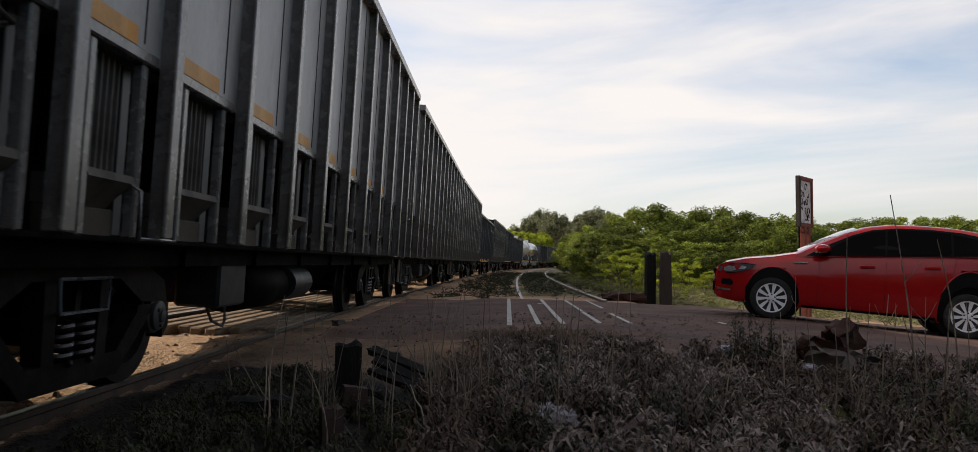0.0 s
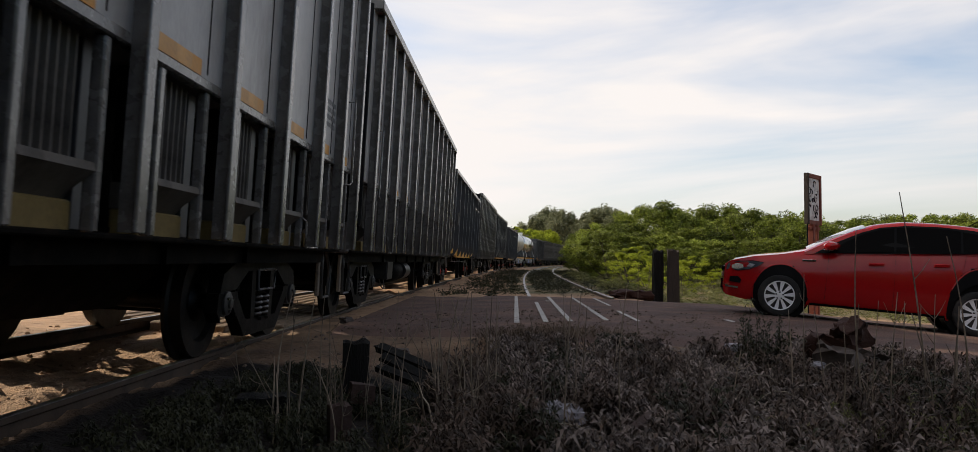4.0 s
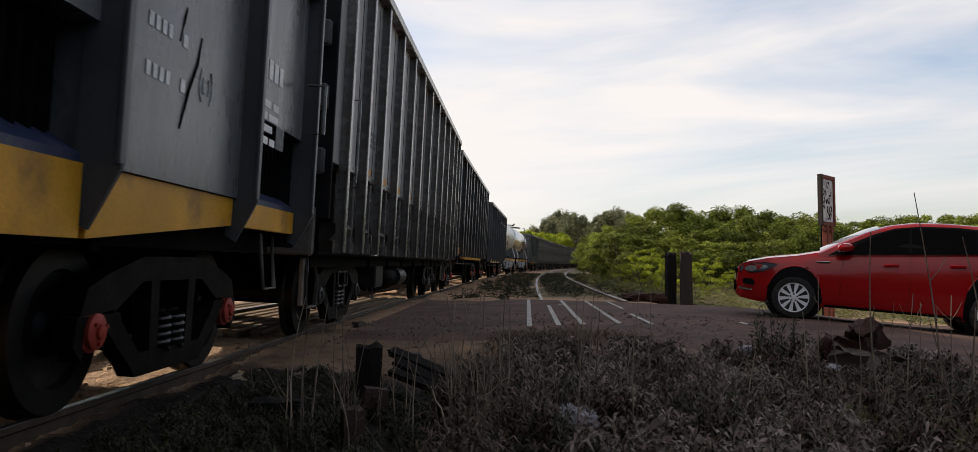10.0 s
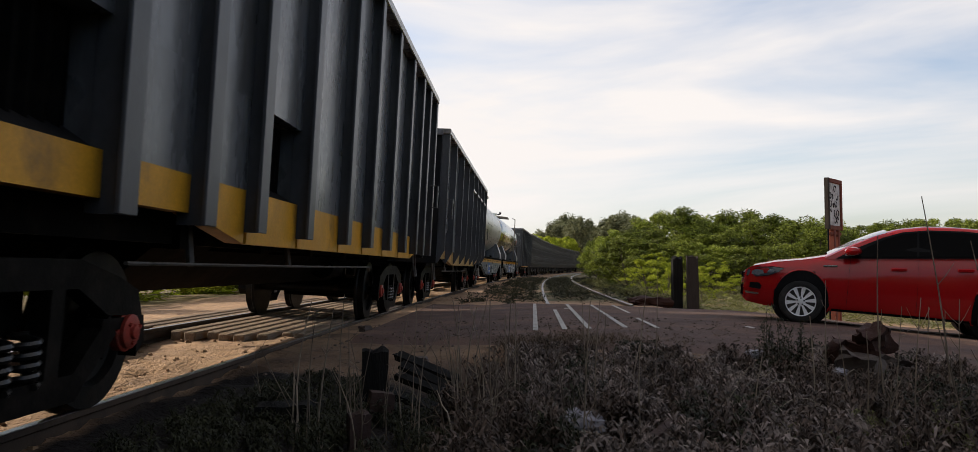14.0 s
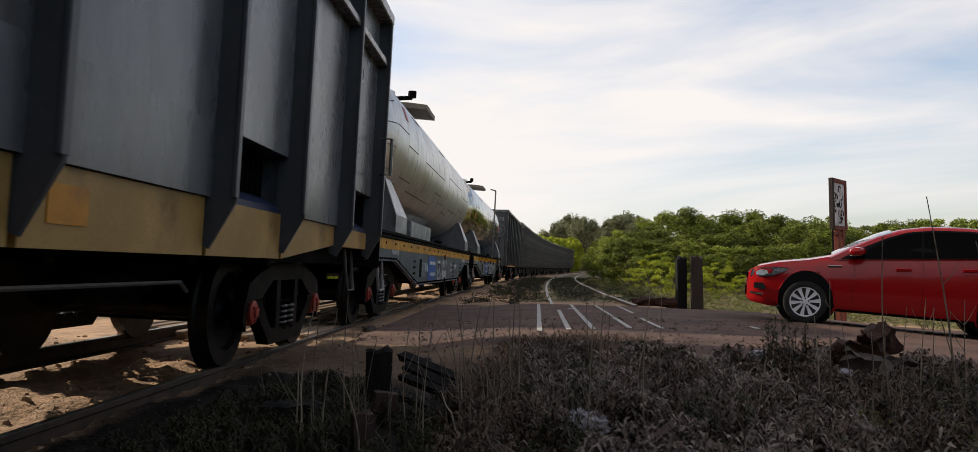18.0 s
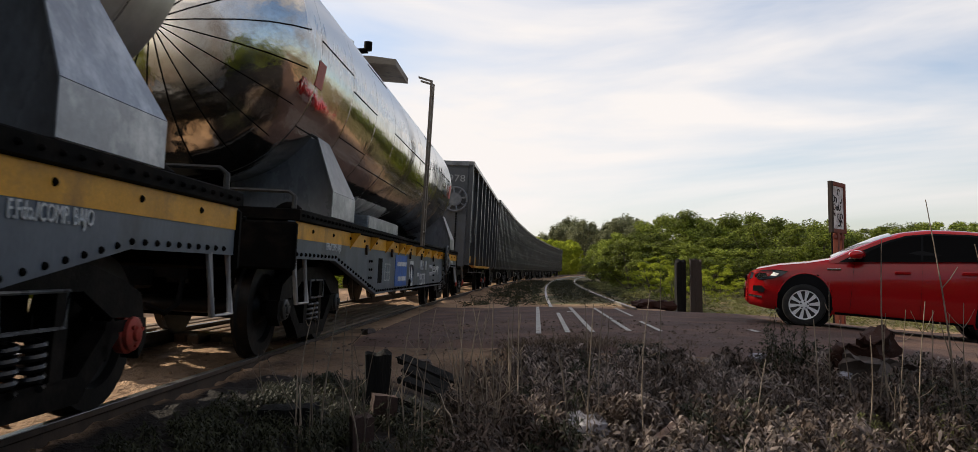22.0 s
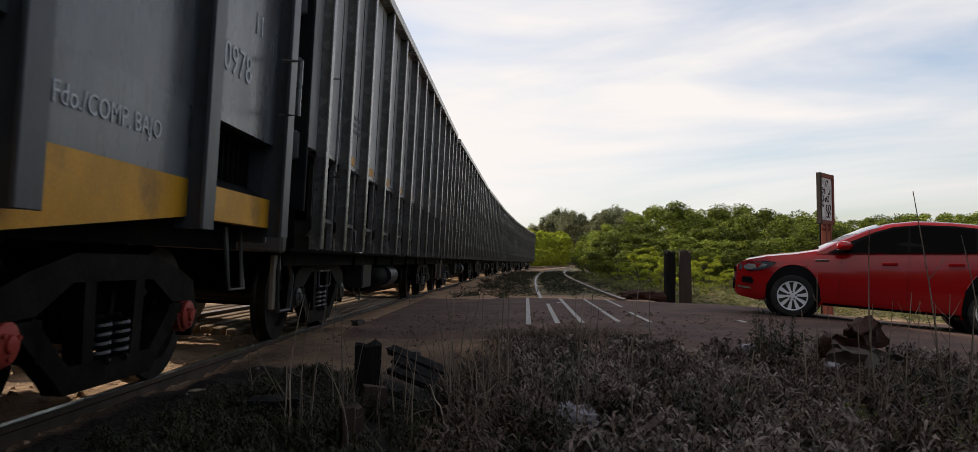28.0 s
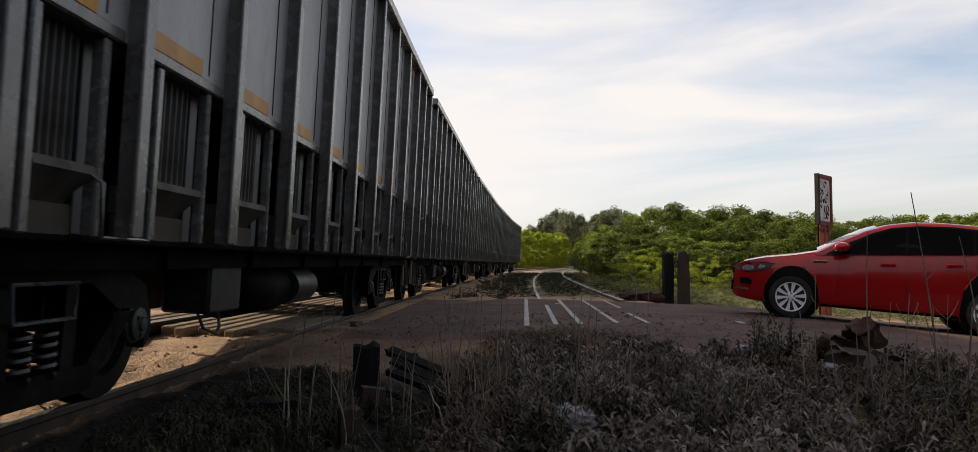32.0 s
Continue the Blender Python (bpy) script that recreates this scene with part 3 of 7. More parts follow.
def build_bogie(wagon, y, cap, holder=False):
    """A cast three-piece bogie with coil springs under wagon, at y."""
    mb = MB()
    mb.box(-0.95, 0.95, -0.17, 0.17, 0.36, 0.62, 0.03)
    for s in (-1, 1):
        mb.box(s * 0.80 - 0.17, s * 0.80 + 0.17, -0.30, 0.30, 0.50, 0.86, 0.03)
    mb.cyl((0, 0, 0.60), (0, 0, 0.72), 0.24, 16)
    for s in (-1, 1):
        mb.box(-0.62, 0.62, s * 0.36 - 0.05, s * 0.36 + 0.05, 0.30, 0.44, 0.02)
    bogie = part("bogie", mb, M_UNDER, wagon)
    bogie.matrix_basis = pose(0, y, 0)
    for s in (-1, 1):
        x0, x1 = s * 1.02, s * 1.13
        a, b = min(x0, x1), max(x0, x1)
        mb = MB()
        top = [(-1.06, 0.50), (-1.00, 0.64), (-0.80, 0.71), (-0.42, 0.80), (0.42, 0.80), (0.80, 0.71), (1.00, 0.64), (1.06, 0.50), (0.70, 0.52), (0.42, 0.66), (-0.42, 0.66), (-0.70, 0.52)]
        mb.prism([(y_ * AXLE / 0.92, z_) for y_, z_ in top], 0, a, b)
        low = [(-0.45, 0.13), (0.45, 0.13), (0.52, 0.20), (0.80, 0.42), (0.72, 0.52), (0.42, 0.26), (-0.42, 0.26), (-0.72, 0.52), (-0.80, 0.42), (-0.52, 0.20)]
        mb.prism([(y_ * AXLE / 0.92, z_) for y_, z_ in low], 0, a, b)
        for q in (-1, 1):
            mb.prism([(q * 0.22, 0.24), (q * 0.34, 0.24), (q * 0.36, 0.69), (q * 0.24, 0.69)], 0, a, b)
            jaw = [(0.66, 0.50), (1.08, 0.50), (1.10, 0.36), (1.02, 0.28), (1.01, 0.44), (0.71, 0.44), (0.68, 0.30), (0.62, 0.36)]
            mb.prism([(q * y_ * AXLE / 0.92, z_) for y_, z_ in jaw], 0, a, b)
        mb.v = [(x, y_, z_ * 1.09) for x, y_, z_ in mb.v]
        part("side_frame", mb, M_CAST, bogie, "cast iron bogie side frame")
        if holder and s > 0:
            ring = [(1.17, -0.27, 0.55), (1.17, -0.29, 0.73), (1.17, 0.27, 0.73), (1.17, 0.25, 0.55), (1.17, -0.27, 0.55)]
            part("frame_bracket", MB().tube(ring, 0.011, 5), M_SLATE, bogie, "thin square bracket over the springs")
        mb = MB()
        for q in (-0.11, 0.11):
            pts = [(s * 1.075 + 0.075 * math.cos(k * 0.7), q + 0.075 * math.sin(k * 0.7), 0.27 + 0.25 * k / 44) for k in range(45)]
            mb.tube(pts, 0.018, 6)
        part("spring", mb, M_SPRING, bogie, "coil springs")
        for q in (-1, 1):
            mb = MB()
            c = (s * 1.10, q * AXLE, WHEEL_R)
            prof = [(-0.03, 0.09), (-0.03, 0.118), (0.02, 0.118), (0.025, 0.10), (0.05, 0.10), (0.06, 0.085), (0.062, 0.045), (0.08, 0.04), (0.085, 0.02)]
            mb.lathe([(p * s, r) for p, r in prof], c, 0, 20)
            for k in range(3):
                t = k * 2.094 + 0.4
                p = Vector(c) + Vector((s * 0.055, 0.066 * math.cos(t), 0.066 * math.sin(t)))
                mb.cyl(p, p + Vector((s * 0.02, 0, 0)), 0.013, 6)
            part("bearing_cap", mb, cap, bogie)
    for q in (-1, 1):
        mb = MB()
        mb.cyl((-1.08, 0, 0), (1.08, 0, 0), 0.075, 12)
        for s in (-1, 1):
            k = s * GAUGE / 2
            prof = [(-0.045, 0.10), (-0.045, 0.33), (-0.05, WHEEL_R + 0.028), (-0.02, WHEEL_R + 0.028), (0.0, WHEEL_R), (0.09, WHEEL_R - 0.006),
                    (0.095, 0.33), (0.05, 0.31), (0.04, 0.16), (0.09, 0.12), (0.09, 0.09)]
            mb.lathe([(k + s * p, r) for p, r in prof], (0, 0, 0), 0, 36)
        w = part("wheelset", mb, M_WHEEL, bogie, "steel wheels on an axle")
        w.matrix_basis = pose(0, q * AXLE, WHEEL_R)
    return bogie


def widen(wagon, wide, lift):
    """Bodies are drawn narrow and low: they are this much wider and higher; the bogies, the tank and the brake wheel keep their form."""
    for o in wagon.children:
        if o.name.startswith(("bogie", "coupler", "brake_hose")):
            continue
        k = 1.0 if o.name.startswith(("tank", "dome", "valve.", "warning", "walkway")) else wide
        m = Matrix.Translation((0, 0, lift)) @ Matrix.Diagonal((k, 1, 1, 1)) @ o.matrix_basis
        if o.name.startswith("hand_brake"):
            m = Matrix.Translation((0.28, 0, lift)) @ o.matrix_basis
        o.matrix_basis = m


def coupler(wagon, y, s):
    mb = MB()
    mb.box(-0.09, 0.09, min(y, y + s * 0.55), max(y, y + s * 0.55), 0.62, 0.82, 0.03)
    mb.box(-0.17, 0.13, min(y + s * 0.40, y + s * 0.62), max(y + s * 0.40, y + s * 0.62), 0.58, 0.88, 0.05)
    part("coupler", mb, M_IRON, wagon)
    mb = MB()
    mb.tube([(0.35, y, 0.72), (0.37, y + s * 0.12, 0.50), (0.33, y + s * 0.3, 0.42), (0.25, y + s * 0.5, 0.50)], 0.025, 6)
    part("brake_hose", mb, M_UNDER, wagon)


def under_parts(wagon, half, box_y, low=0.78, pipe=False, belly=0.43):
    """Sills, brake gear, reservoir and valve box under the floor."""
    mb = MB()
    mb.box(-0.28, 0.28, -half, half, 0.62, low + 0.2, 0.02)
    for y in np.linspace(-half + 3.2, half - 3.2, 6):
        mb.box(-1.05, 1.05, y - 0.05, y + 0.05, low - 0.06, low + 0.12)
    for s in (-1, 1):
        mb.box(s * 0.95 - 0.06, s * 0.95 + 0.06, -half + 0.1, half - 0.1, low - 0.03, low + 0.14)
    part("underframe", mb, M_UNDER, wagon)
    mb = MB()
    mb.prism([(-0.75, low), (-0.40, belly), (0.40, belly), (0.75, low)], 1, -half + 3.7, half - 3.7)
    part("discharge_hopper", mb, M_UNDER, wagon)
    mb = MB()
    if not pipe:
        part("valve_box", MB().box(0.72, 1.0, box_y - 0.33, box_y + 0.33, 0.47, 0.95, 0.02), M_TARRED, wagon, "dark grey steel valve box")
        mb.lathe([(-0.66, 0.05), (-0.64, 0.19), (-0.58, 0.23), (0.56, 0.23), (0.62, 0.19)], (0.78, box_y + 1.2, 0.60), 1, 20)
        part("brake_cylinder", mb, M_UNDER, wagon, "black brake cylinder")
        mb = MB().lathe([(-0.42, 0.15), (-0.42, 0.19), (0.34, 0.19), (0.40, 0.16), (0.42, 0.06)], (0.86, box_y + 2.28, 0.61), 1, 20)
        part("air_reservoir", mb, M_TARRED, wagon, "dark air reservoir cylinder")
        mb = MB().tube([(0.85, box_y - 0.1, 0.5), (0.87, box_y + 0.02, 0.34), (0.88, box_y + 0.26, 0.28), (0.88, box_y + 0.32, 0.33), (0.86, box_y + 0.33, 0.5)], 0.011, 6)
        part("brake_pipe", mb, M_SLAT, wagon)
    else:
        mb.tube([(1.08, -half + 2.4, 0.67), (1.08, -1.0, 0.66), (1.08, half - 5.0, 0.66), (1.05, half - 4.8, 0.60)], 0.012, 6)
        part("brake_pipe", mb, M_SLAT, wagon, "thin pipe along the side")
        for y in (-half + 3.4, -half + 5.6):
            part("pipe_hanger", MB().tube([(1.0, y, 0.95), (1.07, y - 0.12, 0.66)], 0.022, 5), M_SLAT, wagon)
        mb = MB().lathe([(-0.35, 0.05), (-0.33, 0.13), (0.33, 0.13), (0.35, 0.05)], (0.62, box_y + 0.6, 0.62), 1, 16)
        part("brake_cylinder", mb, M_UNDER, wagon, "black brake cylinder")


def facing(x, y, z):
    """A flat mark on the side that faces the crossing: it reads towards the rear of the wagon."""
    return Matrix.Translation((x, y, z)) @ Euler((radians(90), 0, radians(90))).to_matrix().to_4x4()


def bars(parent, x, y, z, rows, h, material, name="writing"):
    """Writing too small to read, as bars."""
    for i, cuts in enumerate(rows):
        zz = z - i * h * 1.7
        for a, b in cuts:
            part(name, MB().box(x, x + 0.003, y + a, y + b, zz, zz + h), material, parent)


HOP_HALF, HOP_TOP = 7.24, 4.28
NOSE = 0.30           # how far the body stands out before the first post
BAYS = [1.0, 1.03] + [1.29] * 8 + [1.03, 1.0]


def build_hopper(yellow_sill=False):
    """A tall covered hopper: posts, smooth panels, slatted recesses low down."""
    wagon = empty("hopper_wagon", "tall grey steel hopper wagon with ribbed sides", "railway wagon", "wagons of the train")
    H = HOP_HALF
    px = 1.205
    mb = MB()
    mb.prism([(-px, 1.88), (px, 1.88), (px, HOP_TOP - 0.05), (0.9, HOP_TOP + 0.02), (-0.9, HOP_TOP + 0.02), (-px, HOP_TOP - 0.05)], 1, -H + 0.05 - NOSE, H - 0.05)
    part("body", mb, M_GREY, wagon, "grey smooth body panels")
    # near-black wall and plates paint the shade in recesses and under the floor
    part("inner_wall", MB().prism([(-0.80, 0.92), (0.80, 0.92), (0.80, 1.90), (-0.80, 1.90)], 1, -H + 0.05, H - 0.05), M_UNDER, wagon, "near-black inner wall holding the shade of the recesses")
    part("floor_plate", MB().box(-1.10, 1.14, -H - NOSE, H, 0.93, 0.965, 0.01), M_UNDER, wagon, "black plate added for the dark under the floor")
    part("side_sill", MB().box(0.98, 1.02, -H, H - 0.1, 0.80, 0.93), M_UNDER, wagon, "black strip added for the dark below the sill")
    part("top_chord", MB().box(1.15, 1.305, -H - NOSE + 0.04, H, HOP_TOP - 0.10, HOP_TOP + 0.03, 0.012), M_EDGE, wagon, "worn top rail")
    post = MB()
    post.prism([(0, 1.88), (0.085, 1.88), (0.085, HOP_TOP - 0.10), (0, HOP_TOP - 0.10)], 1, -0.012, 0.012)
    post.prism([(0.0, 0.97), (0.085, 0.97), (0.085, 1.88), (0.0, 1.88)], 1, -0.012, 0.012)
    post.box(0.068, 0.086, -0.052, 0.052, 0.97, HOP_TOP - 0.10, 0.005)
    post_me = post.mesh("post", M_EDGE, 30)
    kinds = {}
    for step in sorted(set(BAYS)):
        a, w = step * 0.33, step * 0.47
        n = 8
        q = w / n
        kinds[step] = [
            # black backing paints the gaps between slats dark
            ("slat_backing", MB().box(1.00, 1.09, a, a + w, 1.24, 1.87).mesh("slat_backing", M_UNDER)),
            ("recess_rail", MB().box(1.15, 1.22, 0.02, step - 0.06, 1.862, 1.93, 0.01).mesh("recess_rail", M_EDGE)),
            ("recess_post", MB().box(1.155, 1.205, a - 0.07, a - 0.005, 0.96, 1.862, 0.008).mesh("recess_post", M_EDGE)),
            ("recess_post", MB().box(1.155, 1.205, a + w, a + w + 0.06, 0.96, 1.862, 0.008).mesh("recess_post", M_EDGE)),
            ("ledge", MB().prism([(1.0, 1.30), (1.195, 1.275), (1.205, 1.235), (1.13, 1.16), (1.09, 1.10), (1.0, 1.10)], 1, a, a + w).mesh("ledge", M_LEDGE, 20)),
            ("recess_panel", MB().box(1.05, 1.10, a + w + 0.06, a + w + 0.06 + 0.09 * step, 0.97, 1.86, 0.004).mesh("recess_panel", M_POST)),
            ("sill_plate", MB().box(1.0, 1.125, a, a + w, 0.95, 1.10, 0.01).mesh("sill_plate", M_OCHRE if yellow_sill else M_SILL)),
            ("reflector_mark", MB().box(px, px + 0.004, step * 0.20, step * 0.58, 1.935, 2.03).mesh("reflector_mark", M_ORANGE)),
            ("reflector_mark", MB().box(px, px + 0.004, step * 0.58, step * 0.70, 1.935, 2.03).mesh("reflector_mark", M_AMBER)),
            ("panel_seam", MB().box(px, px + 0.005, step * 0.78, step * 0.785, 1.96, HOP_TOP - 0.12).mesh("panel_seam", M_GREY_DARK)),
        ]
        slat = MB().prism([(1.085, 0.15 * q), (1.121, 0.30 * q), (1.121, 0.55 * q), (1.085, 0.70 * q)], 2, 1.28, 1.86).mesh("slat", M_SLAT, 30)
        kinds[step] += [("slat", slat, a + q * i) for i in range(n)]
    far_me = MB().box(-1.30, -1.1, -0.04, 0.04, 0.95, HOP_TOP - 0.1).mesh("far_post", M_GREY)
    y = -H + 0.05
    for k, step in enumerate(BAYS + [0]):
        part("post", post_me, None, wagon).location = (px, y, 0)
        for name, me, *more in kinds.get(step, ()):
            if name == "reflector_mark" and k == 0:
                continue
            part(name, me, None, wagon).location = (0, y + sum(more), 0)
        part("far_post", far_me, None, wagon).location = (0, y, 0)
        y += step
    for k, rows in ((1, 3), (10, 4)):                      # small stencilled tables
        yy = -H + 0.05 + sum(BAYS[:k]) + 0.5
        bars(wagon, px + 0.001, yy, 2.45, [((0, 0.2), (0.24, 0.42))] * rows, 0.045, M_FAINT)
    for txt, y, z in (("201", H - 0.05 - sum(BAYS[:2]) + 0.22, 2.38), ("211", H - 0.85, 2.50), ("73", H - 0.82, 2.22)):
        lettering(txt, 0.22, M_LETTER, wagon, facing(px + 0.002, y, z))
    for s in (-1, 1):
        y = s * (H + (0.02 if s > 0 else NOSE - 0.03))
        mb = MB()
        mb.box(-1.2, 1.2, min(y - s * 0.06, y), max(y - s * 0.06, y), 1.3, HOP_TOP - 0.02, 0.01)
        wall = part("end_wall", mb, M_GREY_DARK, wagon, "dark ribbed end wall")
        for z in (1.75, 2.40, 3.05, 3.70):
            part("end_rib", MB().box(-1.15, 1.15, min(y, y + s * 0.10), max(y, y + s * 0.07), z, z + 0.26, 0.02), M_POST, wall)
        part("end_sill", MB().box(-1.1, 1.1, min(y, y + s * 0.14), max(y, y + s * 0.14), 0.92, 1.42, 0.02), M_SLAT, wall, "dusty brown end sill plate")
        mb = MB()
        mb.tube([(1.21, s * (H - 0.50), 2.66), (1.28, s * (H - 0.50), 2.66), (1.28, s * (H - 0.46), 1.74), (1.28, s * (H - 0.58), 1.70), (1.21, s * (H - 0.62), 1.70)], 0.011, 6)
        part("grab_iron", mb, M_EDGE, wagon)
        mb = MB()
        yc = s * (H - 0.05 - sum(BAYS[:2]))
        mb.tube([(1.17, yc - 0.24, 1.26), (1.24, yc - 0.23, 1.20), (1.245, yc - 0.23, 0.96), (1.245, yc + 0.23, 0.96), (1.24, yc + 0.23, 1.20), (1.17, yc + 0.24, 1.26)], 0.010, 6)
        part("step_iron", mb, M_EDGE, wagon)
        mb = MB()
        ye = s * (H - 0.05)
        mb.tube([(1.00, ye - 0.14, 0.95), (1.03, ye - 0.22, 0.76), (1.03, ye - 0.18, 0.39), (1.03, ye + 0.18, 0.39), (1.03, ye + 0.22, 0.70), (1.00, ye + 0.12, 0.95)], 0.019, 6)
        stirrup = part("stirrup", mb, M_CAP, wagon, "dull hanging step stirrup")
        part("step_plate", MB().box(0.985, 1.015, ye - 0.30, ye - 0.20, 0.41, 0.90, 0.006), M_TAN, stirrup, "pale tan side plate")
        coupler(wagon, s * (H + (0.0 if s > 0 else NOSE)), s)
    under_parts(wagon, H, -2.86, 0.86)
    build_bogie(wagon, -(H - 2.18), M_CAP, True)
    build_bogie(wagon, H - 2.05, M_CAP, True)
    widen(wagon, 1.263, 0.0)
    return wagon


def build_dark(name_label, bays, recess, rails, top=3.9, skirt=M_YELLOW, fin=True, lip=M_BLUE_EDGE, caps=M_CAP_RED, end_wheel=False, marks=False, taper=1, stencils=False, wide=1.60, lift=0.135, brow=1.80):
    """A dark ribbed wagon with a yellow skirt; recess: bays with a slatted opening above the skirt."""
    wagon = empty("ribbed_wagon", name_label, "railway wagon", "wagons of the train")
    posts = len(bays)
    H = sum(bays) / 2 + 0.05
    px, ox = 1.20, 1.32
    where = [-H + 0.05 + sum(bays[:k]) for k in range(posts + 1)]
    mb = MB()
    mb.prism([(-px, brow), (px, brow), (px, top - 0.05), (-px, top - 0.05)], 1, -H + 0.05, H - 0.05)
    part("body", mb, M_SLATE, wagon, "dark slate body panels")
    # recess shade is put into this near-black wall
    part("inner_wall", MB().prism([(-0.96, 0.95), (0.96, 0.95), (0.96, brow), (-0.96, brow)], 1, -H + 0.05, H - 0.05), M_UNDER, wagon, "near-black inner wall holding the shade of the recesses")
    part("top_chord", MB().box(1.05, ox, -H, H, top - 0.10, top + 0.02, 0.012), M_EDGE, wagon, "worn top rail")
    mb = MB()
    mb.box(-ox, -1.05, -H, H, top - 0.10, top + 0.02)
    for y in where:
        mb.box(-1.3, -1.1, y - 0.04, y + 0.04, 0.85, top - 0.1)
    part("far_side", mb, M_GREY_DARK, wagon)
    pm = MB()
    if fin:
        pm.prism([(-0.04, 0.90), (0.02, 0.86), (0.135, 1.14), (0.135, top - 0.10), (-0.04, top - 0.10)], 1, -0.014, 0.014)
        pm.box(0.115, 0.136, -0.03, 0.03, 1.16, top - 0.1, 0.004)
    else:
        pm.box(-0.04, 0.125, -0.012, 0.012, 0.90, top - 0.1)
        pm.box(0.105, 0.126, -0.09, 0.09, 0.90, top - 0.1, 0.004)
    post_me = pm.mesh("post", M_POST, 30)
    for k in range(posts + 1):
        y = where[k]
        part("post", post_me, None, wagon).location = (px - 0.02, y, 0)
        if k == posts:
            break
        step = bays[k]
        pan = MB().box(0.97, px, 0.0, step, 1.16, brow)
        lp = MB().prism([(1.03, 1.30), (1.165, 1.20), (1.165, 1.158), (1.03, 1.20)], 1, 0.03, step - 0.03)
        if k in recess:
            part("lip", lp, lip, wagon).location = (0, y, 0)
            part("slat_backing", MB().box(0.97, 1.04, 0.02, step - 0.02, 1.20, brow - 0.001), M_UNDER, wagon).location = (0, y, 0)
            q = (step - 0.08) / 14
            # slats as black as their backing, for the shade inside the recess
            slat = MB().prism([(1.035, 0), (1.07, 0.25 * q), (1.07, 0.45 * q), (1.035, 0.6 * q)], 2, 1.25, brow - 0.02).mesh("slat", M_UNDER, 30)
            for i in range(14):
                part("slat", slat, None, wagon).location = (0, y + 0.04 + q * i, 0)
        else:
            part("lower_panel", pan, M_SLATE, wagon).location = (0, y, 0)
        if k in rails:
            part("brace", MB().box(px, px + 0.09, 0.03, step - 0.03, top - 0.62, top - 0.54, 0.01), M_EDGE, wagon).location = (0, y, 0)
        e0, e1 = (0.17, 0.02) if k == taper else (0.02, 0.17) if k == posts - 2 else (0.17, 0.17) if k < taper or k == posts - 1 else (0.02, 0.02)
        sk = MB().prism([(0.03, 0.80 + e0), (step - 0.03, 0.80 + e1), (step - 0.03, 1.155 if fin else 1.19), (0.03, 1.155 if fin else 1.19)], 0, 1.10, 1.18 if fin else 1.204)
        part("skirt_plate", sk, skirt, wagon, "weathered yellow skirt plate").location = (0, y, 0)
    for s in (-1, 1):
        y = s * (H + 0.01)
        mb = MB()
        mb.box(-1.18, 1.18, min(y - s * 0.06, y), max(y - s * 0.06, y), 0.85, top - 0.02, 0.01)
        # near-black unless it carries the brake wheel: gap shade in the colour
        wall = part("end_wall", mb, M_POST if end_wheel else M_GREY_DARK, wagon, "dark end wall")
        part("end_rib", MB().box(-1.2, 1.2, min(y, y + s * 0.08), max(y, y + s * 0.08), top - 0.14, top, 0.01), M_SLATE, wall)
        mb = MB()
        mb.tube([(ox - 0.05, s * (H - 0.25), 2.26), (ox + 0.07, s * (H - 0.25), 2.26), (ox + 0.07, s * (H - 0.25), 1.84), (ox - 0.05, s * (H - 0.25), 1.84)], 0.017, 6)
        part("grab_iron", mb, M_EDGE, wagon)
        mb = MB()
        mb.tube([(1.08, s * (H - 0.3), 0.95), (1.12, s * (H - 0.3), 0.5), (1.12, s * (H - 0.62), 0.5), (1.08, s * (H - 0.62), 0.95)], 0.016, 6)
        part("step_iron", mb, M_SLAT, wagon)
        coupler(wagon, s * H, s)
    under_parts(wagon, H, 1.5, 0.82, True)
    for s in (-1, 1):
        build_bogie(wagon, s * (H - 1.82), caps)
    if marks:
        for k, off in ((1, 1.05), (4, 0.2)):
            part("amber_patch", MB().box(1.18, 1.184, where[k] + off, where[k] + off + 0.30, 0.92, 1.08), M_AMBER, wagon, "square of amber paint")
        lettering("F.Fdo./COMP. BAJO", 0.125, M_NUMBER, wagon, facing(1.183, where[1] + 0.06, 0.97) @ Matrix.Diagonal((0.82, 1, 1, 1)))
        lettering("D", 0.26, M_LETTER, wagon, facing(px + 0.003, where[7] + 0.65, 2.75))
        lettering("685", 0.26, M_LETTER, wagon, facing(px + 0.003, where[7] + 0.45, 1.95))
    if stencils:
        y = where[posts - 2]
        bars(wagon, px + 0.001, y + 0.46, 1.93, [((0, 0.05), (0.08, 0.13), (0.16, 0.21), (0.24, 0.29), (0.44, 0.50)), (), ((0, 0.05), (0.08, 0.13), (0.16, 0.21), (0.24, 0.29), (0.44, 0.50))], 0.075, M_STENCIL)
        for r in (0.05, 0.10):
            for q in (0.0, math.pi):
                pts = [(px + 0.002, y + 1.28 + r * math.cos(q + a), 1.78 + 1.4 * r * math.sin(q + a)) for a in (-0.8, -0.4, 0.0, 0.4, 0.8)]
                part("painted_arc", MB().tube(pts, 0.006, 4), M_STENCIL, wagon)
        mb = MB()
        mb.tube([(px, y + 0.92, 1.47), (px + 0.006, y + 1.02, 1.72), (px + 0.004, y + 1.12, 1.88), (px, y + 1.17, 2.05)], 0.007, 5)
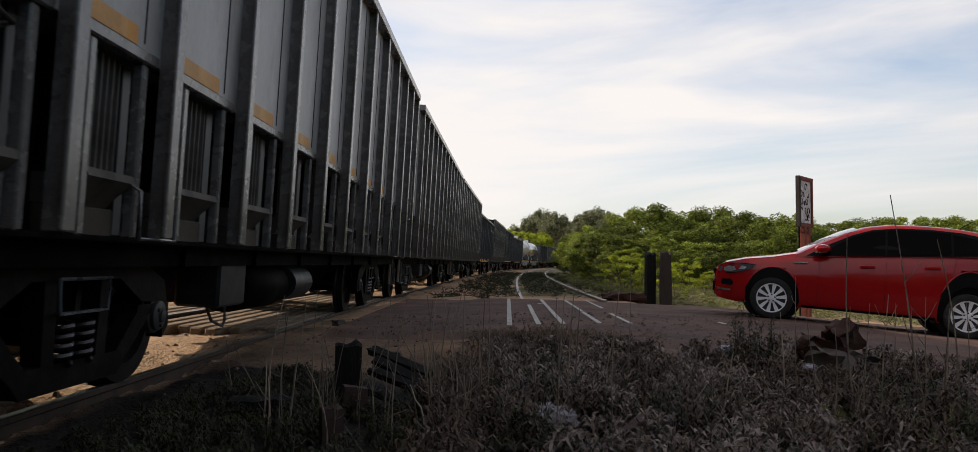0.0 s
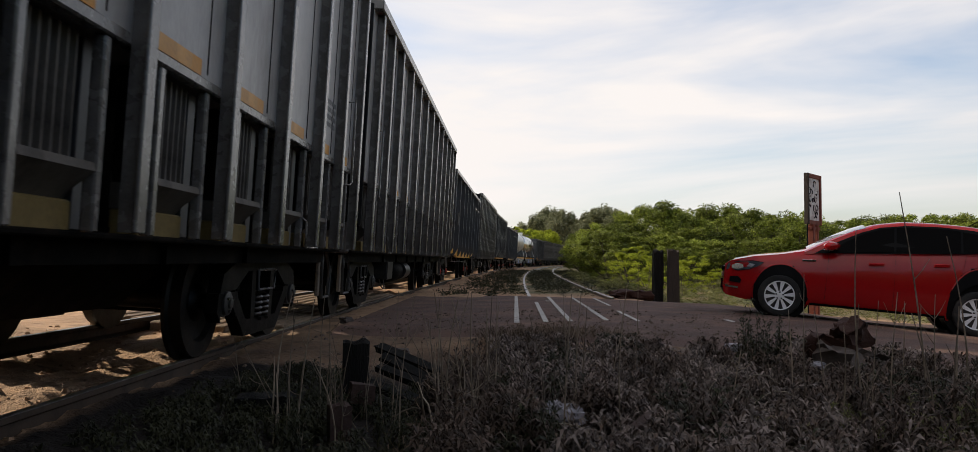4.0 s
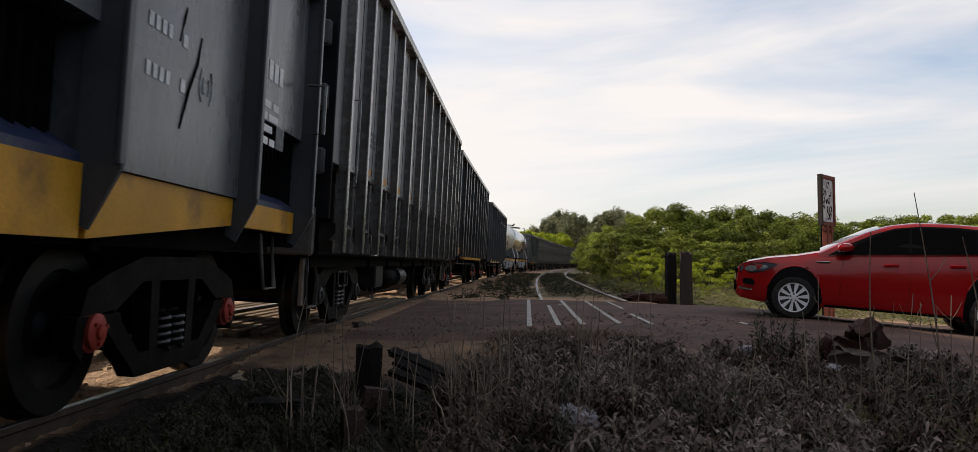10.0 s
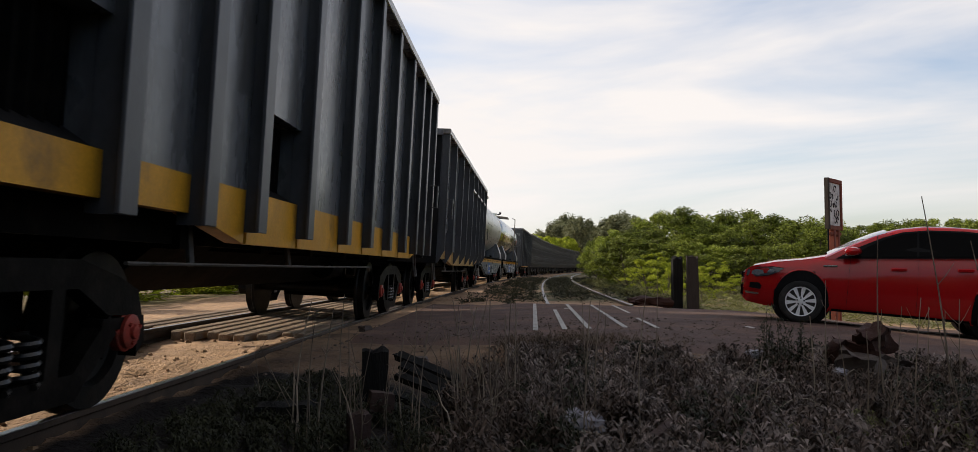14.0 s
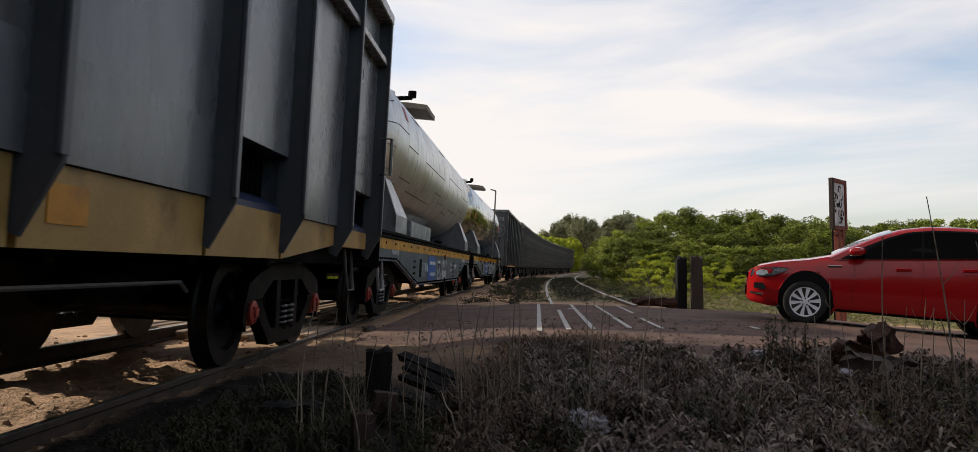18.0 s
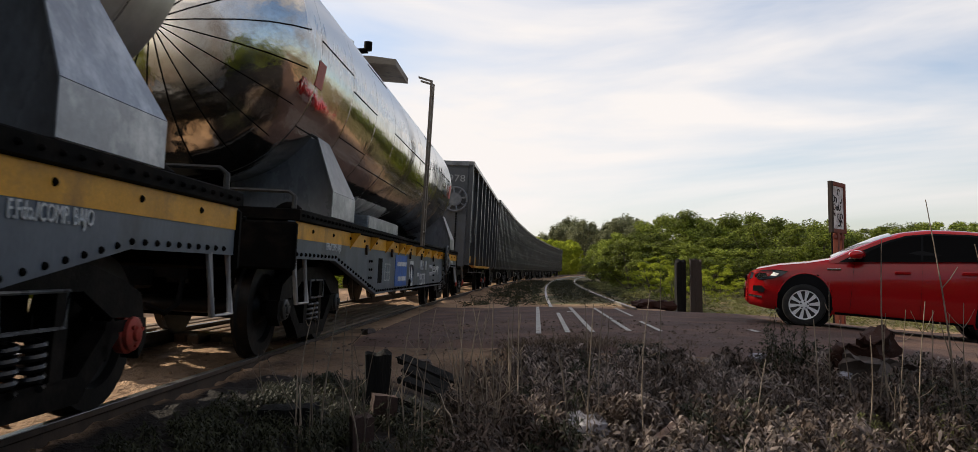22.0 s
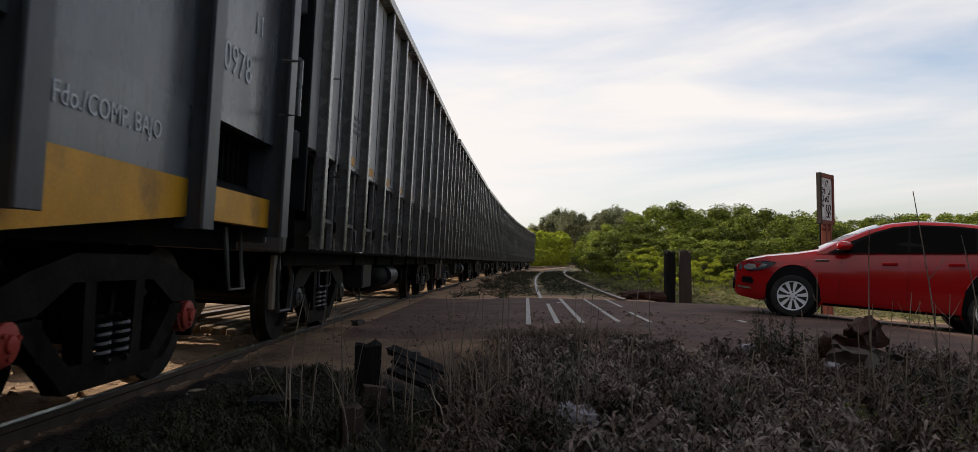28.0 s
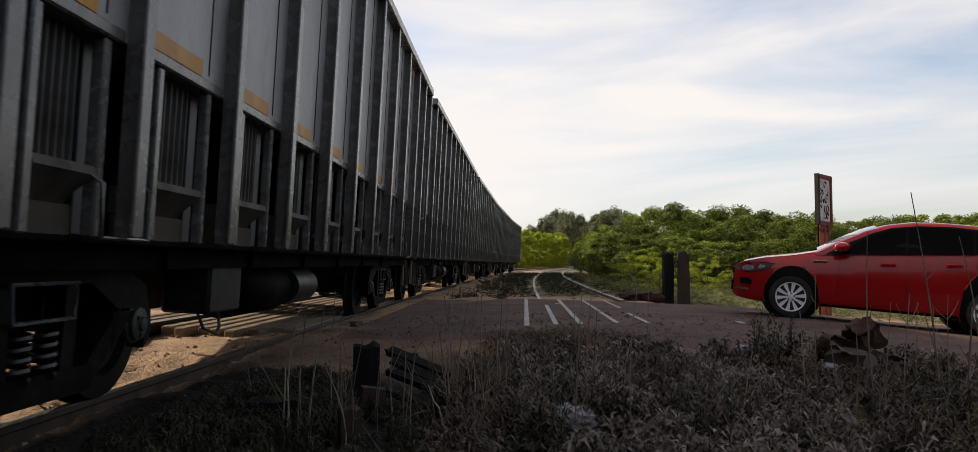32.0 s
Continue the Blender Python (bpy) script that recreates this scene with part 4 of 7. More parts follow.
        mb.tube([(px, y + 0.86, 1.95), (px + 0.004, y + 0.90, 2.08), (px, y + 0.93, 2.16)], 0.005, 5)
        part("scrape", mb, M_UNDER, wagon, "dark scrape across the panel")
        y = where[posts - 1]
        bars(wagon, px + 0.001, y + 0.38, 2.12, [((0, 0.10), (0.14, 0.24), (0.28, 0.38), (0.42, 0.52))], 0.15, M_STENCIL)
        bars(wagon, px + 0.001, y + 0.42, 1.90, [((0, 0.20), (0.26, 0.40)), ((0, 0.12), (0.16, 0.40)), ((0, 0.26),), ((0, 0.16), (0.2, 0.34))], 0.055, M_STENCIL)
        part("faded_patch", MB().box(px, px + 0.002, y + 0.80, y + 1.02, 1.62, 1.80), M_FAINT, wagon, "faded painted square")
    if end_wheel:
        lettering("310978", 0.29, M_LETTER, wagon, facing(px + 0.003, where[7] + 0.12, 1.96))
        lettering("11", 0.22, M_LETTER, wagon, facing(px + 0.003, where[7] + 1.0, 2.36))
        hub = Vector((0.80, -H - 0.14, 2.87))
        lettering("310978", 0.30, M_NUMBER, wagon, Matrix.Translation((0.22, -H - 0.03, 3.42)) @ Euler((radians(90), 0, 0)).to_matrix().to_4x4())
        lettering("F.Fdo./COMP. BAJO", 0.14, M_LETTER, wagon, facing(px + 0.003, 3.70, 1.36))
        brake_wheel(wagon, hub, 0.36, 1, M_SADDLE)
        mb = MB()
        for i in range(26):
            z = 2.5 - i * 0.075
            mb.box(0.93 - 0.02, 0.93 + 0.02, -H - 0.08, -H - 0.05, z - 0.03, z + 0.03, 0.008)
        part("brake_chain", mb, M_IRON, wagon)
    widen(wagon, wide / 1.316, lift)
    return wagon


def brake_wheel(wagon, c, r, axis, material=None):
    """A spoked hand-brake wheel standing across the given axis."""
    o = [a for a in range(3) if a != axis]

    def at(t, rad, s=0.0):
        p = list(c)
        p[o[0]] += rad * math.cos(t)
        p[o[1]] += rad * math.sin(t)
        p[axis] += s
        return p
    mb = MB()
    mb.tube([at(2 * math.pi * k / 32, r) for k in range(33)], 0.03, 8)
    rim = part("hand_brake_wheel", mb, material or M_CAP, wagon, "spoked hand brake wheel")
    flat = MB().lathe([(-0.03, r * 0.56), (0.02, r * 0.56), (0.035, r * 0.3), (0.05, 0.05), (0.07, 0.04), (0.075, 0.0)], c, axis, 24)
    part("hub", flat, M_CAP if material is M_TARRED else material or M_CAP, rim, "dull grey hub plate")
    for k in range(8):
        t = 2 * math.pi * k / 8 + 0.2
        part("spoke", MB().tube([at(t, r * 0.5), at(t, r)], 0.026, 6, 0.032), material or M_CAP, rim)


TANK_HALF = 8.12


def build_tank(shiny=False):
    """A riveted flat wagon with a clad cylindrical tank lying on it."""
    wagon = empty("tank_wagon", "polished metal tank on a riveted grey flat wagon" if shiny else "dull metal clad tank on a riveted grey flat wagon",
                  "tank wagon", "wagons of the train")
    H = TANK_HALF
    gx = 1.02
    side = [(-H, 0.83), (-H + 1.6, 0.83), (-H + 4.1, 0.40), (H - 4.1, 0.40), (H - 1.6, 0.83), (H, 0.83), (H, 1.17), (-H, 1.17)]
    for s in (-1, 1):
        a, b = sorted((s * gx, s * (gx - 0.05)))
        girder = part("side_girder", MB().prism(side, 0, a, b), M_BLUEGREY, wagon, "blue-grey riveted fish-belly side girder")
        part("yellow_band", MB().box(*sorted((s * gx, s * (gx + 0.004))), -H + 0.02, H - 0.02, 1.01, 1.168), M_YELLOW, girder, "weathered yellow band")
        if s > 0:
            rv = MB()
            def rivet(y, z, r=0.019):
                rv.lathe([(0, r), (r * 0.5, r * 0.85), (r * 0.8, r * 0.35), (r * 0.85, 0.0)], (gx, y, z), 0, 8)
            low = [(-H + 0.1, 0.87), (-H + 1.6, 0.87), (-H + 4.1, 0.445), (H - 4.1, 0.445), (H - 1.6, 0.87), (H - 0.1, 0.87)]
            for (ya, za), (yb, zb) in zip(low, low[1:]):
                n = int(math.hypot(yb - ya, zb - za) / 0.15)
                for i in range(n):
                    rivet(ya + (yb - ya) * i / n, za + (zb - za) * i / n)
            for yc in (-4.6, 2.6, 4.6):
                for k in range(4):
                    z = 0.52 + 0.11 * k
                    if z > 0.45:
                        rivet(yc, z)
                        rivet(yc + 0.14, z)
            for k in range(20):
                rivet(-H + 0.6 + k * 0.83, 1.10, 0.022)
            tagged(part("rivets", rv, M_UNDER, girder, "dark rivet heads"), kind="stuff")
            for y in (-4.9, -2.95, -1.02, 0.49, 2.41) if shiny else (0.46,):
                lug = MB().prism([(y - 0.042, 1.02), (y - 0.02, 1.055), (y + 0.02, 1.055), (y + 0.042, 1.02), (y + 0.035, 0.985), (y + 0.01, 0.93), (y - 0.01, 0.93), (y - 0.035, 0.985)], 0, gx + 0.004, gx + 0.025)
                lug = part("lashing_lug", lug, M_RUST_LUG, girder, "dark teardrop lashing lug")
                part("eye", MB().lathe([(0, 0.02), (0.004, 0.018), (0.006, 0.0)], (gx + 0.025, y, 1.012), 0, 10), M_CAP, lug, "open eye of the lug")
            ring_y, ring_z = (-1.03, 0.52) if shiny else (0.48, 0.445)
            ring = [(gx + 0.02, ring_y + 0.05 * math.cos(t), ring_z + 0.05 * math.sin(t)) for t in np.linspace(0, 2 * math.pi, 15)]
            part("pull_ring", MB().tube(ring, 0.012, 5), M_UNDER, girder, "black iron pull ring")
            for y in (-5.8, -4.6, -3.42, -2.24, -1.54, -0.22, 1.0, 2.2, 3.4, 4.6) if shiny else ():
                part("bracket", MB().prism([(gx, 1.165), (gx + 0.09, 1.165), (gx, 0.98)], 1, y - 0.012, y + 0.012), M_YELLOW, girder)
    mb = MB()
    mb.box(-gx - 0.03, gx + 0.03, -H, H, 1.17, 1.28, 0.01)
    part("deck", mb, M_UNDER, wagon, "dark riveted deck edge")
    rv = MB()
    for k in range(int(2 * H / 0.16)):
        rv.lathe([(0, 0.018), (0.014, 0.012), (0.018, 0.004)], (gx + 0.03, -H + 0.1 + 0.16 * k, 1.225), 0, 6)
    tagged(part("deck_rivets", rv, M_UNDER, wagon), kind="stuff")
    mb = MB()
    for s in (-1, 1):
        mb.box(-gx - 0.02, gx + 0.02, s * H - 0.04, s * H + 0.04, 0.72, 1.16, 0.02)
    mb.box(-0.3, 0.3, -H, H, 0.6, 0.9)
    part("headstock", mb, M_UNDER, wagon)
    cz, r = 2.87, 1.30
    e = H - 0.60
    mid = -0.72 if shiny else 0.0        # the bright tank lies further forward
    dish = [(0.0, 0.02), (0.03, 0.38), (0.11, 0.77), (0.27, 1.05), (0.50, 1.19), (0.75, r)]
    deep = [(-0.14, 0.02), (-0.10, 0.38), (-0.01, 0.77), (0.10, 1.0), (0.24, 1.16), (0.42, r)]
    blunt = [(0.0, 0.02), (0.05, 0.80), (0.12, 1.12), (0.16, 1.20), (0.36, r)]
    prof = [(-e + p, q) for p, q in (deep if shiny else dish)] + [(e - p, q) for p, q in reversed(dish if shiny else blunt)]
    shell = MB().lathe(prof, (0, mid, cz), 1, 64)
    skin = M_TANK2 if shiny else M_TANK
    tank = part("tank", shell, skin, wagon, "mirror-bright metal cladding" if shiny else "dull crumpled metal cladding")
    n = 10 if shiny else 13
    rings = [mid - e + 0.80 + (2 * e - 1.60) * k / (n - 1) for k in range(n)]
    for y in rings:
        b = MB().lathe([(-0.015, r + 0.001), (-0.012, r + 0.003), (0.012, r + 0.003), (0.015, r + 0.001)], (0, y, cz), 1, 64)
        part("strap", b, skin, tank, "lapped cladding seam")
        b = MB().lathe([(0.0155, r + 0.001), (0.016, r + 0.003), (0.022, r + 0.003), (0.0225, r + 0.001)], (0, y, cz), 1, 64)
        part("seam", b, M_UNDER, tank, "dark open seam")
    rnd = random.Random(8)
    for y0, y1 in zip(rings, rings[1:]):
        for a in (rnd.choice((-34, -27, -20)), rnd.choice((-2, 6, 30))):
            t = radians(a)
            p = Vector((math.cos(t) * (r + 0.003), 0, cz + math.sin(t) * (r + 0.003)))
            part("seam", MB().cyl(p + Vector((0, y0 + 0.03, 0)), p + Vector((0, y1 - 0.02, 0)), 0.007, 5), M_UNDER, tank)
    for k in range(22):                                   # gores of the dished ends
        t = 2 * math.pi * k / 22 + 0.1
        pts = [(math.cos(t) * (q + 0.003), p - 0.004 + mid, cz + math.sin(t) * (q + 0.003)) for p, q in prof[:6]]
        part("seam", MB().tube(pts, 0.0055, 5), M_UNDER, tank)
    for s in (-1, 1):
        yc = -(H - 1.72) if s < 0 else H - 1.9
        for q in (-1, 1):
            a, b = yc - 0.52, yc + 0.52
            a2, b2 = yc - 0.38, yc + 0.08
            mb = MB()
            mb.add([(q * 0.2, a, 1.28), (q * 1.04, a, 1.28), (q * 1.04, a, 1.54), (q * 0.86, a2, 2.12), (q * 0.2, a2, 2.12),
                    (q * 0.2, b, 1.28), (q * 1.04, b, 1.28), (q * 1.04, b, 1.54), (q * 0.86, b2, 2.12), (q * 0.2, b2, 2.12)],
                   [(0, 1, 2, 3, 4), (9, 8, 7, 6, 5), (1, 6, 7, 2), (2, 7, 8, 3), (0, 5, 6, 1), (4, 3, 8, 9), (0, 4, 9, 5)])
            part("saddle", mb, M_SLATE, wagon, "dark glossy saddle plate", 20)
            mb = MB()
            mb.box(*sorted((q * 1.044, q * 1.05)), a - 0.02, b + 0.02, 1.285, 1.545)
            part("saddle_foot", mb, M_PATCHED, wagon, "scuffed pale foot plate")
            mb = MB()
            lift = Vector((q * 0.008, 0, 0.004))
            face = [Vector(p) for p in ((q * 1.042, a - 0.02, 1.545), (q * 1.042, b + 0.02, 1.545), (q * 0.862, b2 + 0.02, 2.13), (q * 0.862, a2 - 0.02, 2.13))]
            mb.add(face + [p + lift for p in face], [(0, 1, 2, 3), (4, 7, 6, 5), (0, 4, 5, 1), (1, 5, 6, 2), (2, 6, 7, 3), (3, 7, 4, 0)])
            part("saddle_cover", mb, M_SADDLE if shiny else M_PATCHED, wagon, "dull sloping cover plate" if shiny else "scuffed pale sloping cover plate")
        mb = MB()
        y = s * (H - 0.12)
        mb.tube([(0.2, y, 1.2), (0.2, y, 1.40), (0.24, y, 1.44), (0.94, y, 1.44), (0.98, y, 1.40), (0.98, y, 1.2)], 0.018, 6)
        part("hand_rail", mb, M_CAP, wagon, "pale pipe hand rail")
        mb = MB()
        mb.tube([(gx - 0.02, s * (H - 0.1), 0.9), (gx + 0.02, s * (H - 0.1), 0.42), (gx + 0.02, s * (H - 0.45), 0.42), (gx - 0.02, s * (H - 0.45), 0.9)], 0.018, 6)
        part("step_iron", mb, M_GREY, wagon)
        part("deck_vent", MB().lathe([(0, 0.09), (0.05, 0.10), (0.09, 0.06), (0.11, 0.02)], (0.8, s * (H - 0.75), 1.28), 2, 12), M_UNDER, wagon)
        coupler(wagon, s * H, s)
        build_bogie(wagon, -(H - 1.58) if s < 0 else H - 2.12, M_CAP_RED if not shiny else M_CAP, True)
    part("tank_cradle", MB().box(-0.22, 0.22, -H + 1.7, H - 1.7, 1.28, 1.9, 0.03), M_UNDER, wagon, "black cradle beam under the tank")
    part("side_box", (MB().box(0.30, 0.66, -2.42, 0.47, 1.28, 1.59, 0.02) if shiny else MB().box(0.30, 0.66, -1.95, 1.30, 1.28, 1.72, 0.02)), M_PATCHED, wagon, "scuffed galvanised box on the deck")
    mb = MB()
    mb.lathe([(-0.2, 0.30), (0.30, 0.30), (0.30, 0.36), (0.36, 0.36), (0.40, 0.2)], (0, -2.05, cz + r - 0.04), 2, 20)
    part("dome", mb, skin, wagon, "filling dome")
    for y in (-0.95, -0.62):
        part("deck_vent", MB().lathe([(0, 0.03), (0.03, 0.035), (0.035, 0.06), (0.065, 0.06), (0.085, 0.02)], (1.0, y, 1.275), 2, 12), M_UNDER, wagon, "small black mushroom vent")
    mb = MB()
    mb.cyl((0.2, -1.6, cz + r + 0.26), (0.5, -1.55, cz + r + 0.30), 0.05, 10).cyl((0.5, -1.55, cz + r + 0.30), (0.5, -1.55, cz + r + 0.45), 0.07, 10)
    part("valve", mb, M_UNDER, wagon)
    mb = MB()
    mb.prism([(-0.95, cz + r + 0.04), (0.6, cz + r + 0.04), (1.03, cz + r + 0.02), (1.03, cz + r + 0.12), (0.6, cz + r + 0.16), (-0.95, cz + r + 0.16)], 1, -1.75, -0.35)
    part("walkway", mb, M_TAN, wagon, "pale tan sheet walkway over the tank", 20)
    if shiny:
        mb = MB()
        for y in (-0.50, -0.20):
            mb.prism([(1.10, 1.19), (1.13, 1.19), (1.15, cz + r - 0.2), (1.15, cz + r + 0.06), (0.95, cz + r + 0.13), (0.95, cz + r + 0.10), (1.12, cz + r + 0.04), (1.12, cz + r - 0.2)], 1, y - 0.03, y + 0.03)
        ladder = part("ladder", mb, M_TAN, wagon, "pale flat-bar ladder up the tank")
        for z in np.arange(1.45, cz + r - 0.1, 0.42):
            x = 1.115 + 0.02 * (z - 1.2) / (cz + r - 1.3)
            part("rung", MB().tube([(x, -0.50, z), (x, -0.20, z)], 0.014, 6), M_TAN, ladder)
        brake_wheel(wagon, Vector((gx + 0.12, 4.65, 1.0)), 0.33, 0, M_TARRED)
        mb = MB()
        mb.tube([(gx + 0.10, 4.65, 0.74), (gx + 0.10, 4.60, 0.45), (gx + 0.02, 4.45, 0.30), (gx - 0.1, 4.9, 0.22)], 0.016, 6)
        part("brake_chain", mb, M_IRON, wagon)
    plate = part("warning_plate", MB().box(r + 0.001, r + 0.006, -0.17, 0.17, -0.17, 0.17, 0.001), M_RED, tank, "small red warning plate")
    plate.matrix_basis = pose(0, -e + (0.16 if shiny else 1.9), cz) @ pose(0, 0, 0, 0, 9 if shiny else -22, 0) @ Matrix.Diagonal((1, 0.75, 0.75, 1))
    if shiny:
        for txt, y, a in (("DIOXIDO", 4.2, 9), ("DE CARBONO", 3.9, 20)):
            lettering(txt, 0.17, M_POST, tank, pose(0, y, cz) @ pose(0, 0, 0, 0, a, 0) @ facing(r + 0.004, 0, -0.08))
        red = part("red_plate", MB().box(r + 0.001, r + 0.006, -0.17, 0.17, -0.17, 0.17, 0.001), M_RED, tank, "small red square plate")
        red.matrix_basis = pose(0, 5.7, cz) @ pose(0, 0, 0, 0, 5, 0)
    girder_marks(wagon, gx, H, shiny)
    widen(wagon, 1.314, 0.12)
    return wagon


def girder_marks(wagon, gx, H, shiny):
    """Stencilled writing on the girder."""
    x = gx + 0.003
    narrow = Matrix.Diagonal((0.70, 1, 1, 1))
    lettering("F.Fdo./COMP. BAJO", 0.115, M_LETTER, wagon, facing(x, -H + 1.17, 0.935) @ narrow)
    lettering("F.Fdo./COMP. BAJO", 0.115, M_LETTER, wagon, facing(x + 0.002, 6.35 if shiny else 5.44, 0.925) @ narrow)
    d = -0.12 if shiny else 0.0
    part("logo_panel", MB().box(gx, x + 0.002, -2.50, -1.30, 0.48, 0.975), M_BLUE, wagon, "blue painted panel")
    bars(wagon, x + 0.003, -2.34, 0.80, [((0, 0.42), (0.47, 0.95)), (), ((0.12, 0.40), (0.44, 0.49), (0.54, 0.92))], 0.07, M_LETTER)
    part("dark_plate", MB().box(gx, x, -3.82 + d, -3.52 + d, 0.55, 0.90), M_UNDER, wagon)
    for k in range(3):
        part("table_line", MB().box(gx, x, -3.41, -2.98, 0.58 + 0.12 * k, 0.59 + 0.12 * k), M_LETTER, wagon)
    for y in (-3.41, -3.20, -2.992):
        part("table_line", MB().box(gx, x, y, y + 0.012, 0.58, 0.83), M_LETTER, wagon)
    part("emblem", MB().box(gx, x, -0.82 + d, -0.37 + d, 0.46, 0.90), M_LETTER, wagon, "white painted emblem panel")
    ring = [(-0.76, 0.53), (-0.58, 0.53), (-0.46, 0.61), (-0.43, 0.68), (-0.46, 0.75), (-0.58, 0.83), (-0.76, 0.83), (-0.76, 0.53)]
    part("emblem_outline", MB().tube([(x, u + d, v) for u, v in ring], 0.02, 4), M_BLUEGREY, wagon, "grey outline on the emblem")
    go = 0.33 if shiny else 0.0
    slim = Matrix.Diagonal((0.86, 1, 1, 1))
    lettering("84" if shiny else "64", 0.315, M_LETTER, wagon, facing(x, 0.12 + go, 0.75) @ slim)
    lettering("2", 0.25, M_LETTER, wagon, facing(x, 0.47 + go, 0.75) @ slim)
    lettering("11", 0.25, M_LETTER, wagon, facing(x, 0.87 + go, 0.75))
    lettering("935775" if shiny else "934216", 0.325, M_LETTER, wagon, facing(x, 0.10 + go, 0.45) @ slim)
    lettering("C 40000 K" if shiny else "C 50000K", 0.105, M_LETTER, wagon, facing(x, 1.90, 0.78))
    lettering("T 40000 K" if shiny else "T 23500K", 0.105, M_LETTER, wagon, facing(x, 1.92, 0.63))
    if shiny:
        lettering("INV14-15", 0.10, M_LETTER, wagon, facing(x, 0.06, 0.62) @ Matrix.Diagonal((0.7, 1, 1, 1)))
    hound = [(0.06, 0.91), (0.15, 0.945), (0.27, 0.965), (0.46, 0.975), (0.62, 0.98), (0.76, 0.985), (0.80, 0.965), (0.86, 0.955), (0.85, 0.925), (0.75, 0.935), (0.69, 0.91), (0.80, 0.85),
             (0.85, 0.79), (0.82, 0.785), (0.73, 0.83), (0.61, 0.885), (0.44, 0.90), (0.32, 0.875), (0.22, 0.84), (0.13, 0.83), (0.08, 0.81), (0.06, 0.825), (0.10, 0.845), (0.02, 0.845),
             (0.0, 0.855), (0.12, 0.865), (0.22, 0.90), (0.26, 0.93), (0.15, 0.925)]
    part("emblem", MB().prism([(2.86 + 0.92 * u, v - 0.14) for u, v in hound], 0, gx, x), M_LETTER, wagon, "white painted running hound emblem")
    yc = 2.62 if shiny else -2.82
    for rad in (0.06, 0.11, 0.16):
        for q in (0.0, math.pi):
            arc = [(x, yc + rad * math.cos(q + t), 0.74 + 0.85 * rad * math.sin(q + t)) for t in (-0.7, -0.35, 0.0, 0.35, 0.7)]
            part("painted_arc", MB().tube(arc, 0.008, 4), M_LETTER, wagon)


M_PATCHED = mat("scuffed_galvanised_sheet", (0.30, 0.31, 0.33), 0.35, 0.4, 0.2, 2.0, (0.58, 0.58, 0.58), 0.6, 3.5, 0.1, 30)
M_SADDLE = mat("galvanised_plate", (0.16, 0.16, 0.165), 0.4, 0.4, 0.25, 3.0, (0.20, 0.19, 0.18), 0.4, 3.0, 0.12, 30)
TRAIN = []            # (wagon, where its front stood at the start, half its length)


def couple(wagon, front, half):
    TRAIN.append((wagon, front, half))


def build_train():
    hop = build_hopper()
    hop_y = build_hopper(True)
    fronts = [-28.9, -13.3, 2.32, 18.13, 33.79] + [65.0] + [162.73 + k * 15.6 for k in range(6)]
    used = set()
    for k, f in enumerate(fronts):
        src = hop_y if k in (3, 4) else hop
        ob = src if src not in used else copy_thing(src, Matrix())
        used.add(src)
        couple(ob, f, HOP_HALF)
    for ob, _, _ in TRAIN[3:5]:
        tagged(ob, "tall grey hopper wagon with faded yellow sill plates")

    def dark(label, front, bays, *args, **more):
        couple(build_dark(label, bays, *args, **more), front, sum(bays) / 2 + 0.05)
    dark("dark ribbed wagon with a dirty yellow skirt", 49.5, [1.9, 1.95, 1.65, 1.75, 1.63, 1.69, 2.0, 1.6], (0, 2, 3, 4, 5, 7), (6, 7), top=3.69, stencils=True)
    dark("dark channel-ribbed wagon with a bright yellow skirt", 80.63, [1.78, 1.0, 0.95, 1.3, 1.58, 1.3, 1.42, 1.45, 1.3, 1.0, 1.1], (0, 3, 8), (), top=4.01, fin=False, lip=M_GREY_DARK, taper=2, lift=0.19, brow=1.82)
    dark("dark ribbed wagon with a faded ochre skirt", 96.45, [1.7, 1.98, 1.74, 1.8, 1.8, 1.5, 1.8, 1.65], (0, 2, 5, 7), (4, 5, 6, 7), top=3.76, skirt=M_OCHRE_SKIRT, marks=True, wide=1.70, lift=0.10, brow=1.59)
    couple(build_tank(), 112.3, TANK_HALF)
    couple(build_tank(True), 130.05, TANK_HALF)
    dark("dark grey channel-ribbed wagon with a yellow skirt and brake wheel", 147.65, [1.9, 1.95, 1.55, 1.8, 1.55, 1.7, 1.82, 1.65], (0, 5, 7), (), fin=False,
         lip=M_GREY_DARK, end_wheel=True, top=4.04, lift=0.14, brow=1.62)


def motions():
    """The train rolls by at an even pace, its wheels turning."""
    for wagon, front, half in TRAIN:
        rows = []
        for k in range(17):
            t = k * 2.0
            s = front + half - rolled(t)
            x, y, _ = on_track(s)
            rows.append((t, pose(x, y, RAIL_Z + 0.046, 0, CANT, -math.degrees((s - TRACK_Y) / BEND))))
        walk(wagon, rows)
    wheels = [o for wagon, _, _ in TRAIN for o in wagon.children_recursive if o.name.startswith("wheelset")]
    for w in wheels:
        y = w.location.y
        walk(w, [(k * 0.1, pose(0, y, WHEEL_R, math.degrees(rolled(k * 0.1) / WHEEL_R), 0, 0)) for k in range(321)])


build_road()
build_track()
build_train()


